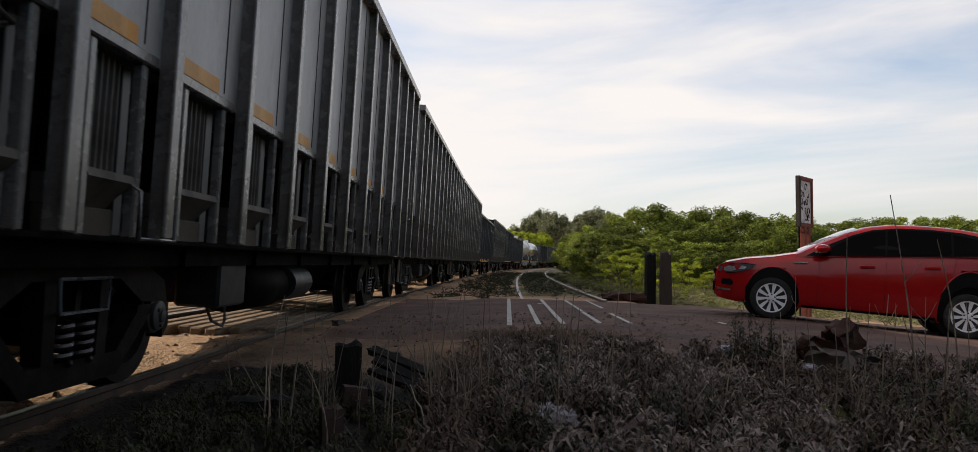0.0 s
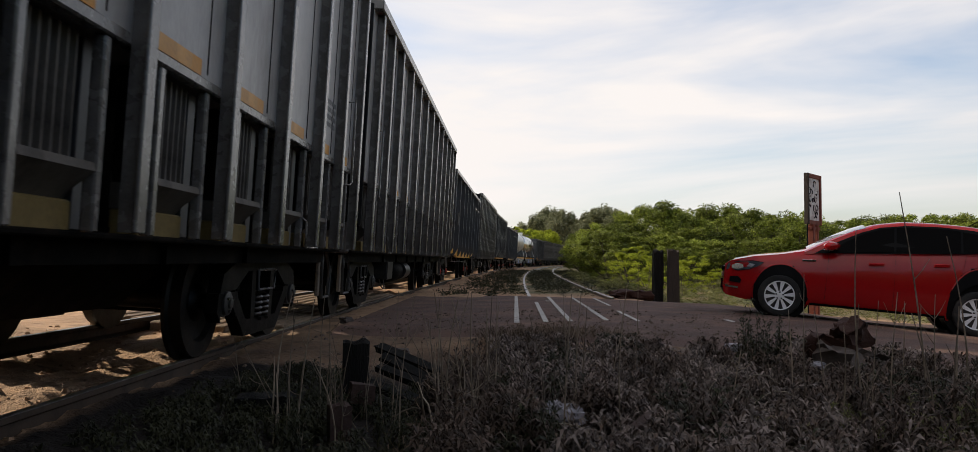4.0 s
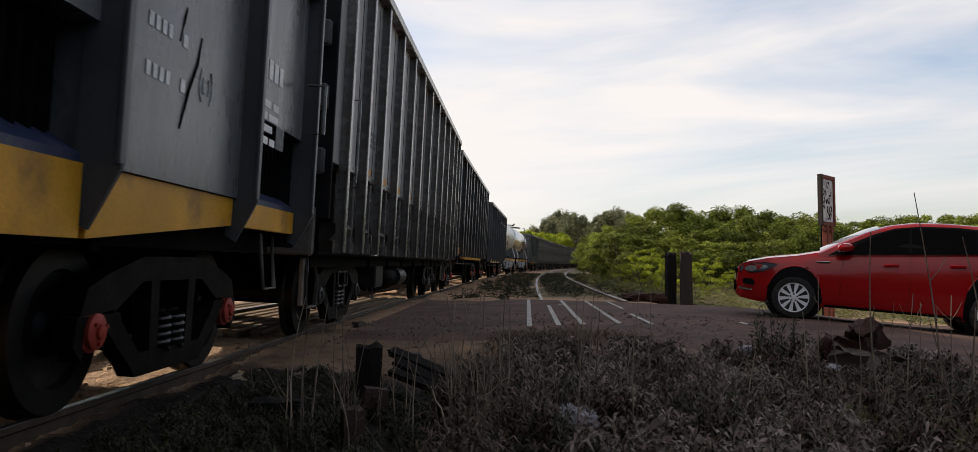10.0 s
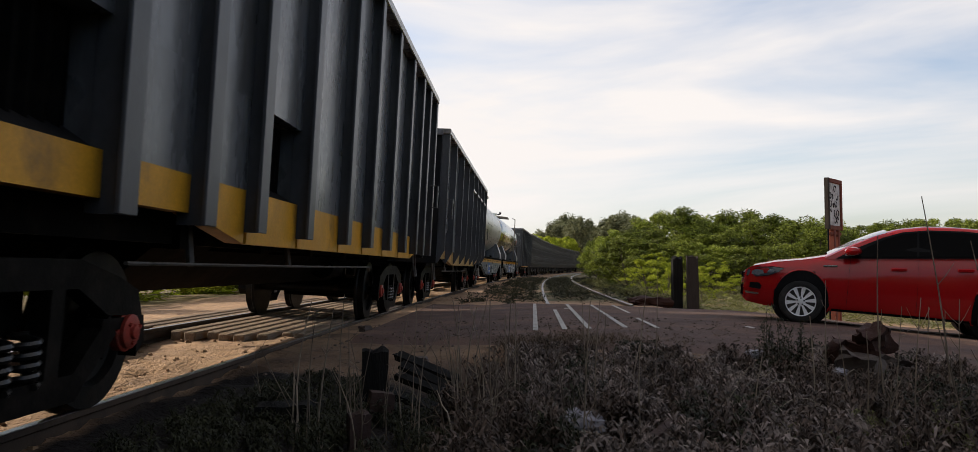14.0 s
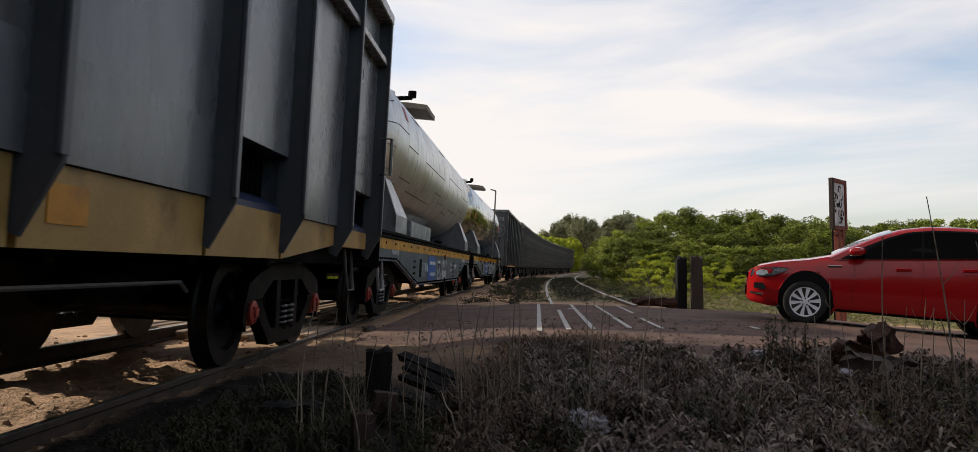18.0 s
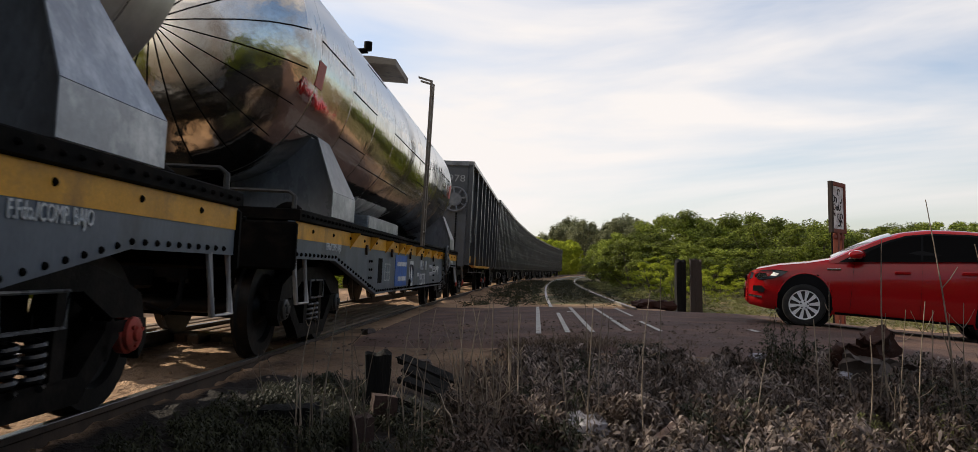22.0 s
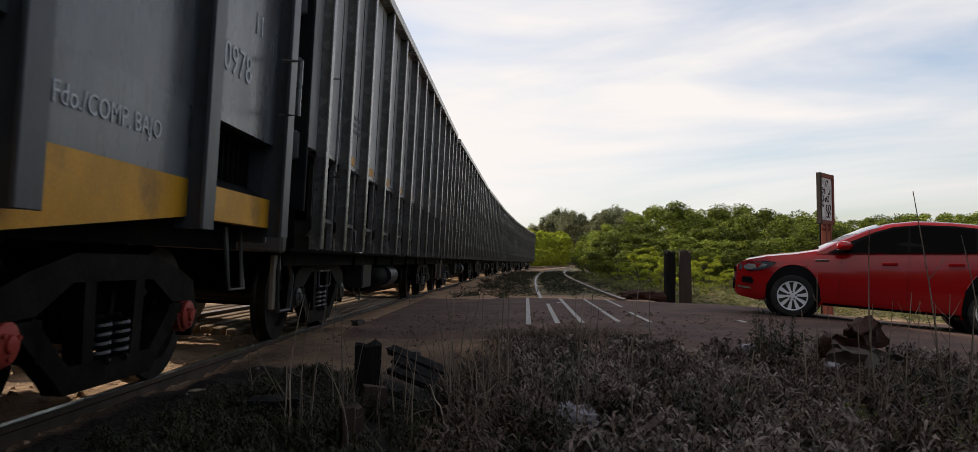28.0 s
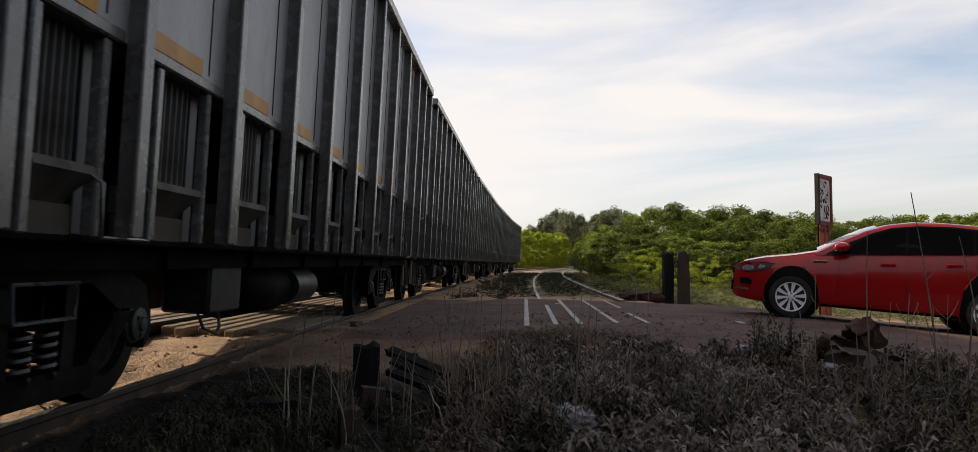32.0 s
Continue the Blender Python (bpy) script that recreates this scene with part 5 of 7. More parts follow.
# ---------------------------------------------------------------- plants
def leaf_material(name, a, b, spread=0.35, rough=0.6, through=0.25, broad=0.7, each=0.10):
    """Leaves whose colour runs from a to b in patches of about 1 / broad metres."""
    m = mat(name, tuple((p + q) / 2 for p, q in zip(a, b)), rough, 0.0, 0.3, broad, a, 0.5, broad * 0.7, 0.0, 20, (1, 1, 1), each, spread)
    b_ = m.node_tree.nodes["Principled BSDF"]
    nt = m.node_tree
    tr = nt.nodes.new("ShaderNodeBsdfTranslucent")
    mx = nt.nodes.new("ShaderNodeMixShader")
    mx.inputs["Fac"].default_value = through
    nt.links.new(b_.inputs["Base Color"].links[0].from_socket, tr.inputs["Color"])
    nt.links.new(b_.outputs["BSDF"], mx.inputs[1])
    nt.links.new(tr.outputs["BSDF"], mx.inputs[2])
    nt.links.new(mx.outputs["Shader"], nt.nodes["Material Output"].inputs["Surface"])
    return m


M_LEAF = leaf_material("acacia_leaves", (0.036, 0.060, 0.009), (0.35, 0.39, 0.050), 0.7, 0.6, 0.18, 0.9, 0.35)
M_LEAF_PALE = leaf_material("pale_willow_leaves", (0.12, 0.13, 0.065), (0.30, 0.30, 0.16), 0.5, 0.6, 0.2)
M_LEAF_BRIGHT = leaf_material("bright_young_leaves", (0.22, 0.27, 0.025), (0.42, 0.45, 0.05), 0.35, 0.6, 0.7)
# near-black low ends paint the dark gaps between weeds into the leaves
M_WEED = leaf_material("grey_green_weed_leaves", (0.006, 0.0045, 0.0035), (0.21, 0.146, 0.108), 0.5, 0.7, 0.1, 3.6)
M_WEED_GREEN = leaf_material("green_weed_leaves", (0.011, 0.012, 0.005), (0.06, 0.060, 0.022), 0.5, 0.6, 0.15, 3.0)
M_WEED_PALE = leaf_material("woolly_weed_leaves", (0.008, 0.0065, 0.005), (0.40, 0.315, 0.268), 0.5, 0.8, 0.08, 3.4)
M_HAY = leaf_material("dead_grass_blades", (0.07, 0.048, 0.03), (0.20, 0.145, 0.095), 0.5, 0.8, 0.1)
M_GRASS = leaf_material("dry_roadside_grass", (0.11, 0.12, 0.035), (0.22, 0.20, 0.08), 0.35, 0.7, 0.3)
M_STRAW = mat("dry_stalk", (0.25, 0.195, 0.145), 0.8, 0.0, 0.3, 6.0, (0.05, 0.04, 0.03), 0.4, 8.0, 0.1, 60, (1, 1, 1), 0.35)
M_BARK = mat("grey_bark", (0.10, 0.08, 0.06), 0.9, 0.0, 0.3, 4.0, (0.05, 0.04, 0.03), 0.4, 3.0, 0.6, 30, (4, 4, 0.6))


def leaf_cloud(rng, centres, radii, count, size, slim=0.45, up=0.35):
    """Small leaf blades, each a bent quad pair, scattered through soft clusters."""
    k = rng.integers(0, len(centres), count)
    d = rng.normal(size=(count, 3))
    d /= np.linalg.norm(d, axis=1)[:, None]
    p = centres[k] + d * (radii[k] * rng.random(count)[:, None] ** 0.45)
    a = rng.normal(size=(count, 3))
    a[:, 2] *= 0.6
    a /= np.linalg.norm(a, axis=1)[:, None]
    nrm = rng.normal(size=(count, 3)) + (0, 0, up * 3)
    b = np.cross(a, nrm)
    b /= np.linalg.norm(b, axis=1)[:, None] + 1e-9
    s = size * (0.6 + 0.8 * rng.random(count))[:, None]
    a, b = a * s, b * s * slim
    v = np.stack([p - a, p + b * 0.5, p + a, p - b * 0.5], 1).reshape(-1, 3)
    f = np.arange(count * 4).reshape(-1, 4)
    return v, f


def raw_mesh(name, v, f, material):
    me = bpy.data.meshes.new(name)
    me.from_pydata(v.tolist(), [], f.tolist())
    me.materials.append(material)
    me.update()
    return me


def build_tree(seed, h, w, leaf, leaves=5200, size=0.09, base=0.25, label="", category="tree", clusters=34, slim=0.45, group="trees beside the line", flat=0.42):
    """A trunk with limbs, and a crown of separate leaves in loose clusters."""
    rng = np.random.default_rng(seed)
    tree = empty("tree", label, category, group)
    cs, rs, wood = [], [], MB()
    fork = h * base
    lean = rng.uniform(-0.1, 0.1, 2) * h
    wood.tube([(0, 0, -0.3), (lean[0] * 0.3, lean[1] * 0.3, fork * 0.6), (lean[0] * 0.5, lean[1] * 0.5, fork + h * 0.1)], 0.035 * h ** 0.8, 7, 0.022 * h ** 0.8)
    for i in range(clusters):
        t = rng.uniform(0, 2 * math.pi)
        z = base + (1 - base) * rng.random() ** 0.8
        prof = math.sin(math.pi * min(1.0, max(0.04, (z - base * 0.7) / (1.06 - base * 0.7)))) ** 0.6
        q = w * 0.5 * prof * (0.45 + 0.62 * rng.random() ** 0.5)
        c = np.array((q * math.cos(t), q * math.sin(t), z * h * (0.93 + 0.12 * rng.random())))
        cs.append(c)
        r = w * rng.uniform(0.07, 0.17)
        rs.append((r, r, r * flat))
        if i % 3 == 0:
            m = c * 0.5 + np.array((lean[0] * 0.3, lean[1] * 0.3, fork * 0.45))
            wood.tube([(lean[0] * 0.4, lean[1] * 0.4, fork * 0.9), tuple(m + rng.normal(size=3) * 0.04 * h), tuple(c)], 0.012 * h ** 0.8, 5, 0.003 * h)
    part("trunk", wood, M_BARK, tree, "grey bark trunk and limbs")
    v, f = leaf_cloud(rng, np.array(cs), np.array(rs), leaves, size, slim)
    v[:, 2] = np.maximum(v[:, 2], 0.02)
    part("crown", raw_mesh("crown", v, f, leaf), None, tree)
    return tree


def az_place(az, y):
    """The place on the ground y metres ahead, az degrees to the right of the line's direction."""
    x = y * math.tan(radians(az))
    return x, y, ground_z(x, y)


def plant_trees():
    acacia = [build_tree(11 + k, 4.2, 4.6, M_LEAF, 22000, 0.088, 0.08, "green thorny acacia tree with feathery leaves", group="acacias by the crossing", clusters=80, flat=0.62, slim=0.6) for k in range(3)]
    shrub = [build_tree(31 + k, 2.2, 2.8, M_LEAF, 7000, 0.085, 0.05, "low green acacia shrub in the grass", "shrub", group="acacia shrubs", clusters=30) for k in range(2)]
    bright = build_tree(41, 1.7, 1.7, M_LEAF_BRIGHT, 2600, 0.06, 0.05, "bright yellow-green leafy bush beside the posts", "shrub", group="bright bushes", clusters=22)
    pale = [build_tree(51 + k, 9.5, 7.5, M_LEAF_PALE, 13000, 0.30, 0.0, "tall pale grey-green tree in the distance", group="distant tall trees", clusters=90, flat=1.3) for k in range(2)]
    hedge = [build_tree(61 + k, 4.4, 5.2, M_LEAF_BRIGHT, 9000, 0.20, 0.0, "sunlit bright green thicket beside the curve", "thicket", group="thicket on the curve", clusters=60) for k in range(2)]
    rnd = random.Random(5)
    done = set()

    def put(src, x, y, s=1.0, sz=None):
        ob = src
        if src in done:
            ob = copy_thing(src, Matrix())
        done.add(src)
        ob.rotation_euler = (0, 0, rnd.uniform(0, 6.28))
        ob.location = (x, y, ground_z(x, y) - 0.05)
        ob.scale = (s, s, s * (sz or 1.0))
        return ob

    # the stand to the right of the disused line
    for az, y, s, k in ((7.3, 44, 0.80, 0), (8.6, 40, 0.82, 1), (10.3, 41, 1.10, 2), (11.2, 44, 1.10, 0), (12.6, 40, 0.92, 1), (9.2, 50, 1.15, 2), (6.2, 52, 0.85, 1),
                        (5.5, 58, 0.8, 2), (7.0, 60, 1.1, 0)):
        x, yy, _ = az_place(az, y)
        put(acacia[k], x, yy, s * 0.80)
    for i in range(17):
        az = 13.6 + i * 1.42 + rnd.uniform(-0.4, 0.4)
        y = 40 + rnd.uniform(-4, 5)
        x, yy, _ = az_place(az, y)
        put(acacia[i % 3], x, yy, rnd.uniform(0.64, 0.80))
    for i in range(16):
        x, yy, _ = az_place(13.0 + i * 1.6 + rnd.uniform(-0.5, 0.5), 50 + rnd.uniform(0, 8))
        put(acacia[(i + 1) % 3], x, yy, rnd.uniform(0.88, 1.06))
    for i in range(16):
        x, yy, _ = az_place(7.6 + i * 1.7 + rnd.uniform(-0.6, 0.6), 34 + rnd.uniform(-2, 3))
        put(shrub[i % 2], x, yy, rnd.uniform(0.7, 1.05))
    for az, y, s in ((8.9, 29, 0.95), (9.9, 27.5, 0.8), (12.3, 27, 0.6), (13.2, 30, 0.8), (14.5, 29, 0.55), (7.9, 31, 0.6)):
        x, yy, _ = az_place(az, y)
        put(bright, x, yy, s)
    # far trees at the end of the bend
    for az, y, s, k in ((1.6, 262, 1.40, 0), (2.5, 255, 1.65, 1), (3.3, 262, 1.9, 0), (4.1, 246, 1.75, 1), (4.8, 255, 1.4, 0), (6.3, 190, 1.35, 1), (7.1, 185, 1.45, 0), (8.0, 170, 1.15, 1),
                        (0.6, 280, 1.3, 1), (5.5, 300, 1.2, 0), (3.0, 290, 1.8, 1), (6.8, 205, 1.4, 0)):
        x, yy, _ = az_place(az, y)
        put(pale[k], x, yy, s * 0.92)
    for i in range(24):
        s = 104 + i * 4.7
        x, y, _ = on_track(s, -4.4 - rnd.uniform(0, 0.8))
        put(hedge[i % 2], x, y, rnd.uniform(0.95, 1.1), 1.12 + 0.62 * i / 23)
    for i in range(9):                                    # unseen stand added behind the camera to dim the wagons and weeds
        put(acacia[i % 3], -1.0 + i * 3.2 + rnd.uniform(-1, 1), -11 + rnd.uniform(-3, 2) + 0.5 * i, rnd.uniform(1.2, 1.5))
    # unseen hedge added left of the line to cut skylight below the train
    for i in range(16):
        x, y, _ = on_track(-22 + i * 8.0, -9.5 - rnd.uniform(0, 1.5))
        put(hedge[i % 2], x, y, 1.5, rnd.uniform(0.5, 0.6))
    for i in range(10):
        s = 70 + i * 11
        x, y, _ = on_track(s, 10.5 + rnd.uniform(0, 3))
        put(shrub[i % 2], x, y, rnd.uniform(0.8, 1.2))


def scatter_weeds():
    """The grey-green weeds that fill the hollow before the crossing, and the grass beyond it."""
    rng = np.random.default_rng(3)

    def tuft(name, label, material, spots, leaves, leaf, height, spread, slim):
        """Loose tufts of grass blades."""
        vs, fs, n = [], [], 0
        for x, y, s in spots:
            z = ground_z(x, y)
            stems = rng.integers(4, 8)
            tips = np.stack([rng.normal(0, spread * s, stems), rng.normal(0, spread * s, stems), height * s * (0.55 + 0.6 * rng.random(stems))], 1)
            k = rng.integers(0, stems, leaves)
            u = rng.random(leaves)[:, None] ** 0.7
            base = tips[k] * np.concatenate([u, u, u ** 0.8], 1) + (x, y, z)
            out = rng.normal(size=(leaves, 3))
            out[:, 2] = np.abs(out[:, 2]) * 0.7 - 0.15
            out /= np.linalg.norm(out, axis=1)[:, None]
            ln = leaf * s * (0.5 + rng.random(leaves))[:, None]
            side = np.cross(out, rng.normal(size=(leaves, 3)))
            side /= np.linalg.norm(side, axis=1)[:, None] + 1e-9
            mid = base + out * ln * 0.55 + (0, 0, 0.008)
            tip = base + out * ln - np.array((0, 0, 1)) * ln * 0.25
            q = np.stack([base, mid + side * ln * slim, tip, mid - side * ln * slim], 1).reshape(-1, 3)
            vs.append(q)
            fs.append(np.arange(leaves * 4).reshape(-1, 4) + n)
            n += leaves * 4
        me = raw_mesh(name, np.concatenate(vs), np.concatenate(fs), material)
        return tagged(part(name, me, None), label, "grass", "", "stuff")

    def herbs(name, label, material, spots, stems, leaves, leaf, slim, lean=0.16):
        """Upright weeds: thin stems set with narrow leaves that rise and then droop, closest at the tip."""
        vs, fs, n = [], [], 0
        for x, y, h in spots:
            z = ground_z(x, y)
            for _ in range(stems):
                hh = h * rng.uniform(0.55, 1.1)
                top = np.array((rng.normal(0, lean) * hh, rng.normal(0, lean) * hh, hh))
                root = np.array((x + rng.normal(0, 0.05), y + rng.normal(0, 0.05), z))
                w = 0.0028
                vs.append(np.array([root - (w, 0, 0), root + (w, 0, 0), root + top + (w * 0.4, 0, 0), root + top - (w * 0.4, 0, 0)]))
                fs.append(np.array([[0, 1, 2, 3, 3]]) + n)
                n += 4
                u = 1 - rng.random(leaves) ** 1.9 * 0.85
                a = np.arange(leaves) * 2.4 + rng.uniform(0, 6.28)
                rise = (0.25 + 0.85 * u) * rng.uniform(0.6, 1.3, leaves)
                ln = leaf * (0.55 + 0.75 * rng.random(leaves)) * (1.15 - 0.45 * u)
                d = np.stack([np.cos(a), np.sin(a), rise], 1)
                d /= np.linalg.norm(d, axis=1)[:, None]
                side = np.stack([-np.sin(a), np.cos(a), rng.normal(0, 0.3, leaves)], 1) * (ln * slim)[:, None]
                b0 = root + top * u[:, None]
                m = b0 + d * (ln * 0.5)[:, None]
                flat = d.copy()
                flat[:, 2] -= rng.uniform(0.5, 1.6, leaves)
                t = m + flat * (ln * 0.5)[:, None]
                q = np.stack([b0, m + side, t, m - side, m], 1).reshape(-1, 3)
                k = np.arange(leaves)[:, None] * 5
                vs.append(q)
                fs.append(np.concatenate([k + (0, 1, 4, 4, 4), k + (1, 2, 4, 4, 4), k + (0, 4, 3, 3, 3), k + (4, 2, 3, 3, 3)]) + n)
                n += leaves * 5
        faces = [tuple(dict.fromkeys(f)) for f in np.concatenate(fs).tolist()]
        me = bpy.data.meshes.new(name)
        me.from_pydata(np.concatenate(vs).tolist(), [], faces)
        me.materials.append(material)
        me.update()
        return tagged(part(name, me, None), label, "weeds", "", "stuff")

    def spots(n, x0, x1, y0, y1, s0, s1, keep):
        out = []
        while len(out) < n:
            x, y = rng.uniform(x0, x1), rng.uniform(y0, y1)
            if keep(x, y):
                out.append((x, y, rng.uniform(s0, s1)))
        return out

    def hollow(x, y):
        edge = road_mid(x) - ROAD_NEAR - 0.10 + 0.25 * noise.noise((x * 1.3, 2.0, 0)) - 2.3 * smooth(0.3, -0.9, x)
        return x - bed_x(y) > 1.05 + 0.35 * smooth(4.5, 6, y) + 0.3 * noise.noise((y, 0, 0)) and y < edge and abs(x) < 0.60 * y + 0.4

    def weeds(n, keep, h0, h1, top):
        """Spots for weeds that reach no higher than top."""
        out = []
        for x, y, h in spots(n, -2.0, 5, 3.2, 9.0, h0, h1, keep):
            room = top + 0.10 * noise.noise((x * 1.5, y * 1.5, 3.0)) - ground_z(x, y)
            out.append((x, y, max(0.08, min(h, room))))
        return out

    def patch(x, y, k, seed):
        return noise.noise((x * k, y * k, seed))

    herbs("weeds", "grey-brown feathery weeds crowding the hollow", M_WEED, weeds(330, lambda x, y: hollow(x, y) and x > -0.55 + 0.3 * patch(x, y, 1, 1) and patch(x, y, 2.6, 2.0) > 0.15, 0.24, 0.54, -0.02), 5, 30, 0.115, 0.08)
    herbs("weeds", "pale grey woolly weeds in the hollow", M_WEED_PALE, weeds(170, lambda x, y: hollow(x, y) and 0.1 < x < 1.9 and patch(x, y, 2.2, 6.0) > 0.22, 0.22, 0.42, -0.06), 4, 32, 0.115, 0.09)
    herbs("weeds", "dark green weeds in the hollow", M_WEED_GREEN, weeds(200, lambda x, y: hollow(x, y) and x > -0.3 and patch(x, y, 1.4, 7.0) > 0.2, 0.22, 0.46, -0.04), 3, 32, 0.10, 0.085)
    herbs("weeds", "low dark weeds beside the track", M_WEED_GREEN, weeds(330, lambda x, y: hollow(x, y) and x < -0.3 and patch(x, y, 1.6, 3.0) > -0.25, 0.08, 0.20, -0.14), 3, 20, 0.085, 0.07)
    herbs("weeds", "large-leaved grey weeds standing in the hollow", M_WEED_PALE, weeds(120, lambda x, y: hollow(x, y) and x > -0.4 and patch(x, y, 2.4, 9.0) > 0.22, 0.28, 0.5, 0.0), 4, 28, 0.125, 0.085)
    bush = [(2.15 + rng.normal(0, 0.16), 6.75 + rng.normal(0, 0.14), rng.uniform(0.42, 0.62)) for _ in range(26)]
    herbs("weeds", "upright dark green weeds at the road edge", M_WEED_GREEN, bush, 3, 34, 0.08, 0.09)
    yellow = [(x + rng.normal(0, 0.05), y + rng.normal(0, 0.05), 0.34) for x, y in ((1.86, 4.5), (2.2, 4.3), (2.5, 4.5), (1.4, 4.2)) for _ in range(4)]
    herbs("weeds", "fresh yellow-green weeds in the hollow", M_GRASS, yellow, 3, 30, 0.075, 0.06)
    straw = [(rng.normal(0.45, 0.35), rng.normal(8.35, 0.2), rng.uniform(0.06, 0.14)) for _ in range(90)]
    herbs("dry_grass", "flattened brown dry grass at the road edge", M_HAY, straw, 4, 10, 0.11, 0.03, 0.8)
    hay = [(x, y, h) for x, y, h in weeds(260, lambda x, y: hollow(x, y) and x > -0.6, 0.16, 0.30, -0.05)]
    herbs("dry_grass", "pale dead stems and blades among the weeds", M_HAY, hay, 2, 7, 0.15, 0.025, 0.5)
    tuft("verge_grass", "sunlit yellow-green grass beyond the crossing", M_GRASS,
          spots(1700, 2.2, 26, 17, 44, 0.7, 1.5, lambda x, y: y > road_mid(x) + ROAD_HALF + 3.4 + 0.8 * noise.noise((x, 0, 0)) and x - bed_x(y) > 5.8 and x < 0.75 * y), 30, 0.16, 0.26, 0.12, 0.05)
    tuft("verge_grass", "low dull grass between the tracks", M_WEED_GREEN,
          spots(1900, -1.5, 9, 19.5, 70, 0.6, 1.3, lambda x, y: 1.6 < x - bed_x(y) < 7.5 and abs(abs(x - bed_x(y) - 4.62) - 0.874) > 0.2), 26, 0.11, 0.16, 0.12, 0.06)


plant_trees()
scatter_weeds()


# ---------------------------------------------------------------- the car
M_CARRED = mat("red_car_paint", (0.32, 0.0055, 0.007), 0.20, 0.0, 0.04, 2.0, None, 0, 1, 0.0, 60, coat=0.45)
M_BLACK = mat("black_plastic", (0.006, 0.006, 0.0065), 0.5, 0.0, 0.2, 6.0, None, 0, 1, 0.1, 80, spec=0.06)
M_TYRE = mat("tyre_rubber", (0.022, 0.021, 0.020), 0.75, 0.0, 0.3, 5.0, (0.06, 0.05, 0.04), 0.4, 5.0, 0.2, 60)
M_HUB = mat("silver_wheel_cover", (0.86, 0.86, 0.87), 0.32, 0.2, 0.08, 6.0, (0.30, 0.28, 0.26), 0.3, 6.0, 0.03, 60)
M_CHROME = mat("bright_chrome", (0.70, 0.70, 0.70), 0.12, 1.0, 0.05, 5.0, None, 0, 1, 0.0, 60)
M_TINT = glass("dark_tinted_glass", (0.002, 0.002, 0.0022), 0.05, 0.03)
M_LAMP = glass("headlamp_glass", (0.06, 0.065, 0.075), 0.05, 0.6)
# pale tint paints the reflected sky into the windscreen
M_SCREEN = glass("sky_pale_windscreen_glass", (0.22, 0.23, 0.25), 0.06, 0.5)


def lerp_table(table, x):
    for (a, p), (b, q) in zip(table, table[1:]):
        if x <= b:
            k = max(0.0, min(1.0, (x - a) / (b - a)))
            return p + (q - p) * k
    return table[-1][1]


CAR_W = [(-0.86, 0.46), (-0.82, 0.60), (-0.74, 0.72), (-0.60, 0.80), (-0.35, 0.85), (0.1, 0.872), (2.4, 0.872), (2.9, 0.84), (3.15, 0.76), (3.26, 0.62)]
CAR_Z = [(0.17, 0.90), (0.26, 0.965), (0.45, 1.0), (0.62, 0.995), (0.72, 0.985), (0.82, 0.965), (0.94, 0.93), (1.02, 0.85)]
CAR_TOP = [(-0.86, 0.66), (-0.80, 0.735), (-0.70, 0.785), (-0.40, 0.865), (0.0, 0.93), (0.35, 0.985), (0.6, 0.965), (2.6, 0.975), (3.0, 0.99), (3.2, 0.93), (3.26, 0.80)]
CAR_LOW = [(-0.86, 0.30), (-0.78, 0.24), (-0.5, 0.20), (0.4, 0.205), (2.2, 0.225), (2.9, 0.26), (3.26, 0.36)]
ROOF = [(0.30, 0.985), (0.62, 1.155), (0.95, 1.315), (1.25, 1.41), (1.6, 1.455), (2.0, 1.45), (2.45, 1.415), (2.8, 1.355), (2.98, 1.28), (3.20, 0.97)]
AXLES = (0.0, 2.60)


def car_side(x, z):
    """Half the car's width at x along and z up (below the window line)."""
    return lerp_table(CAR_W, x) * lerp_table(CAR_Z, z)


def cabin_side(z):
    return lerp_table([(0.9, 0.822), (1.0, 0.80), (1.2, 0.725), (1.36, 0.65), (1.46, 0.60)], z)


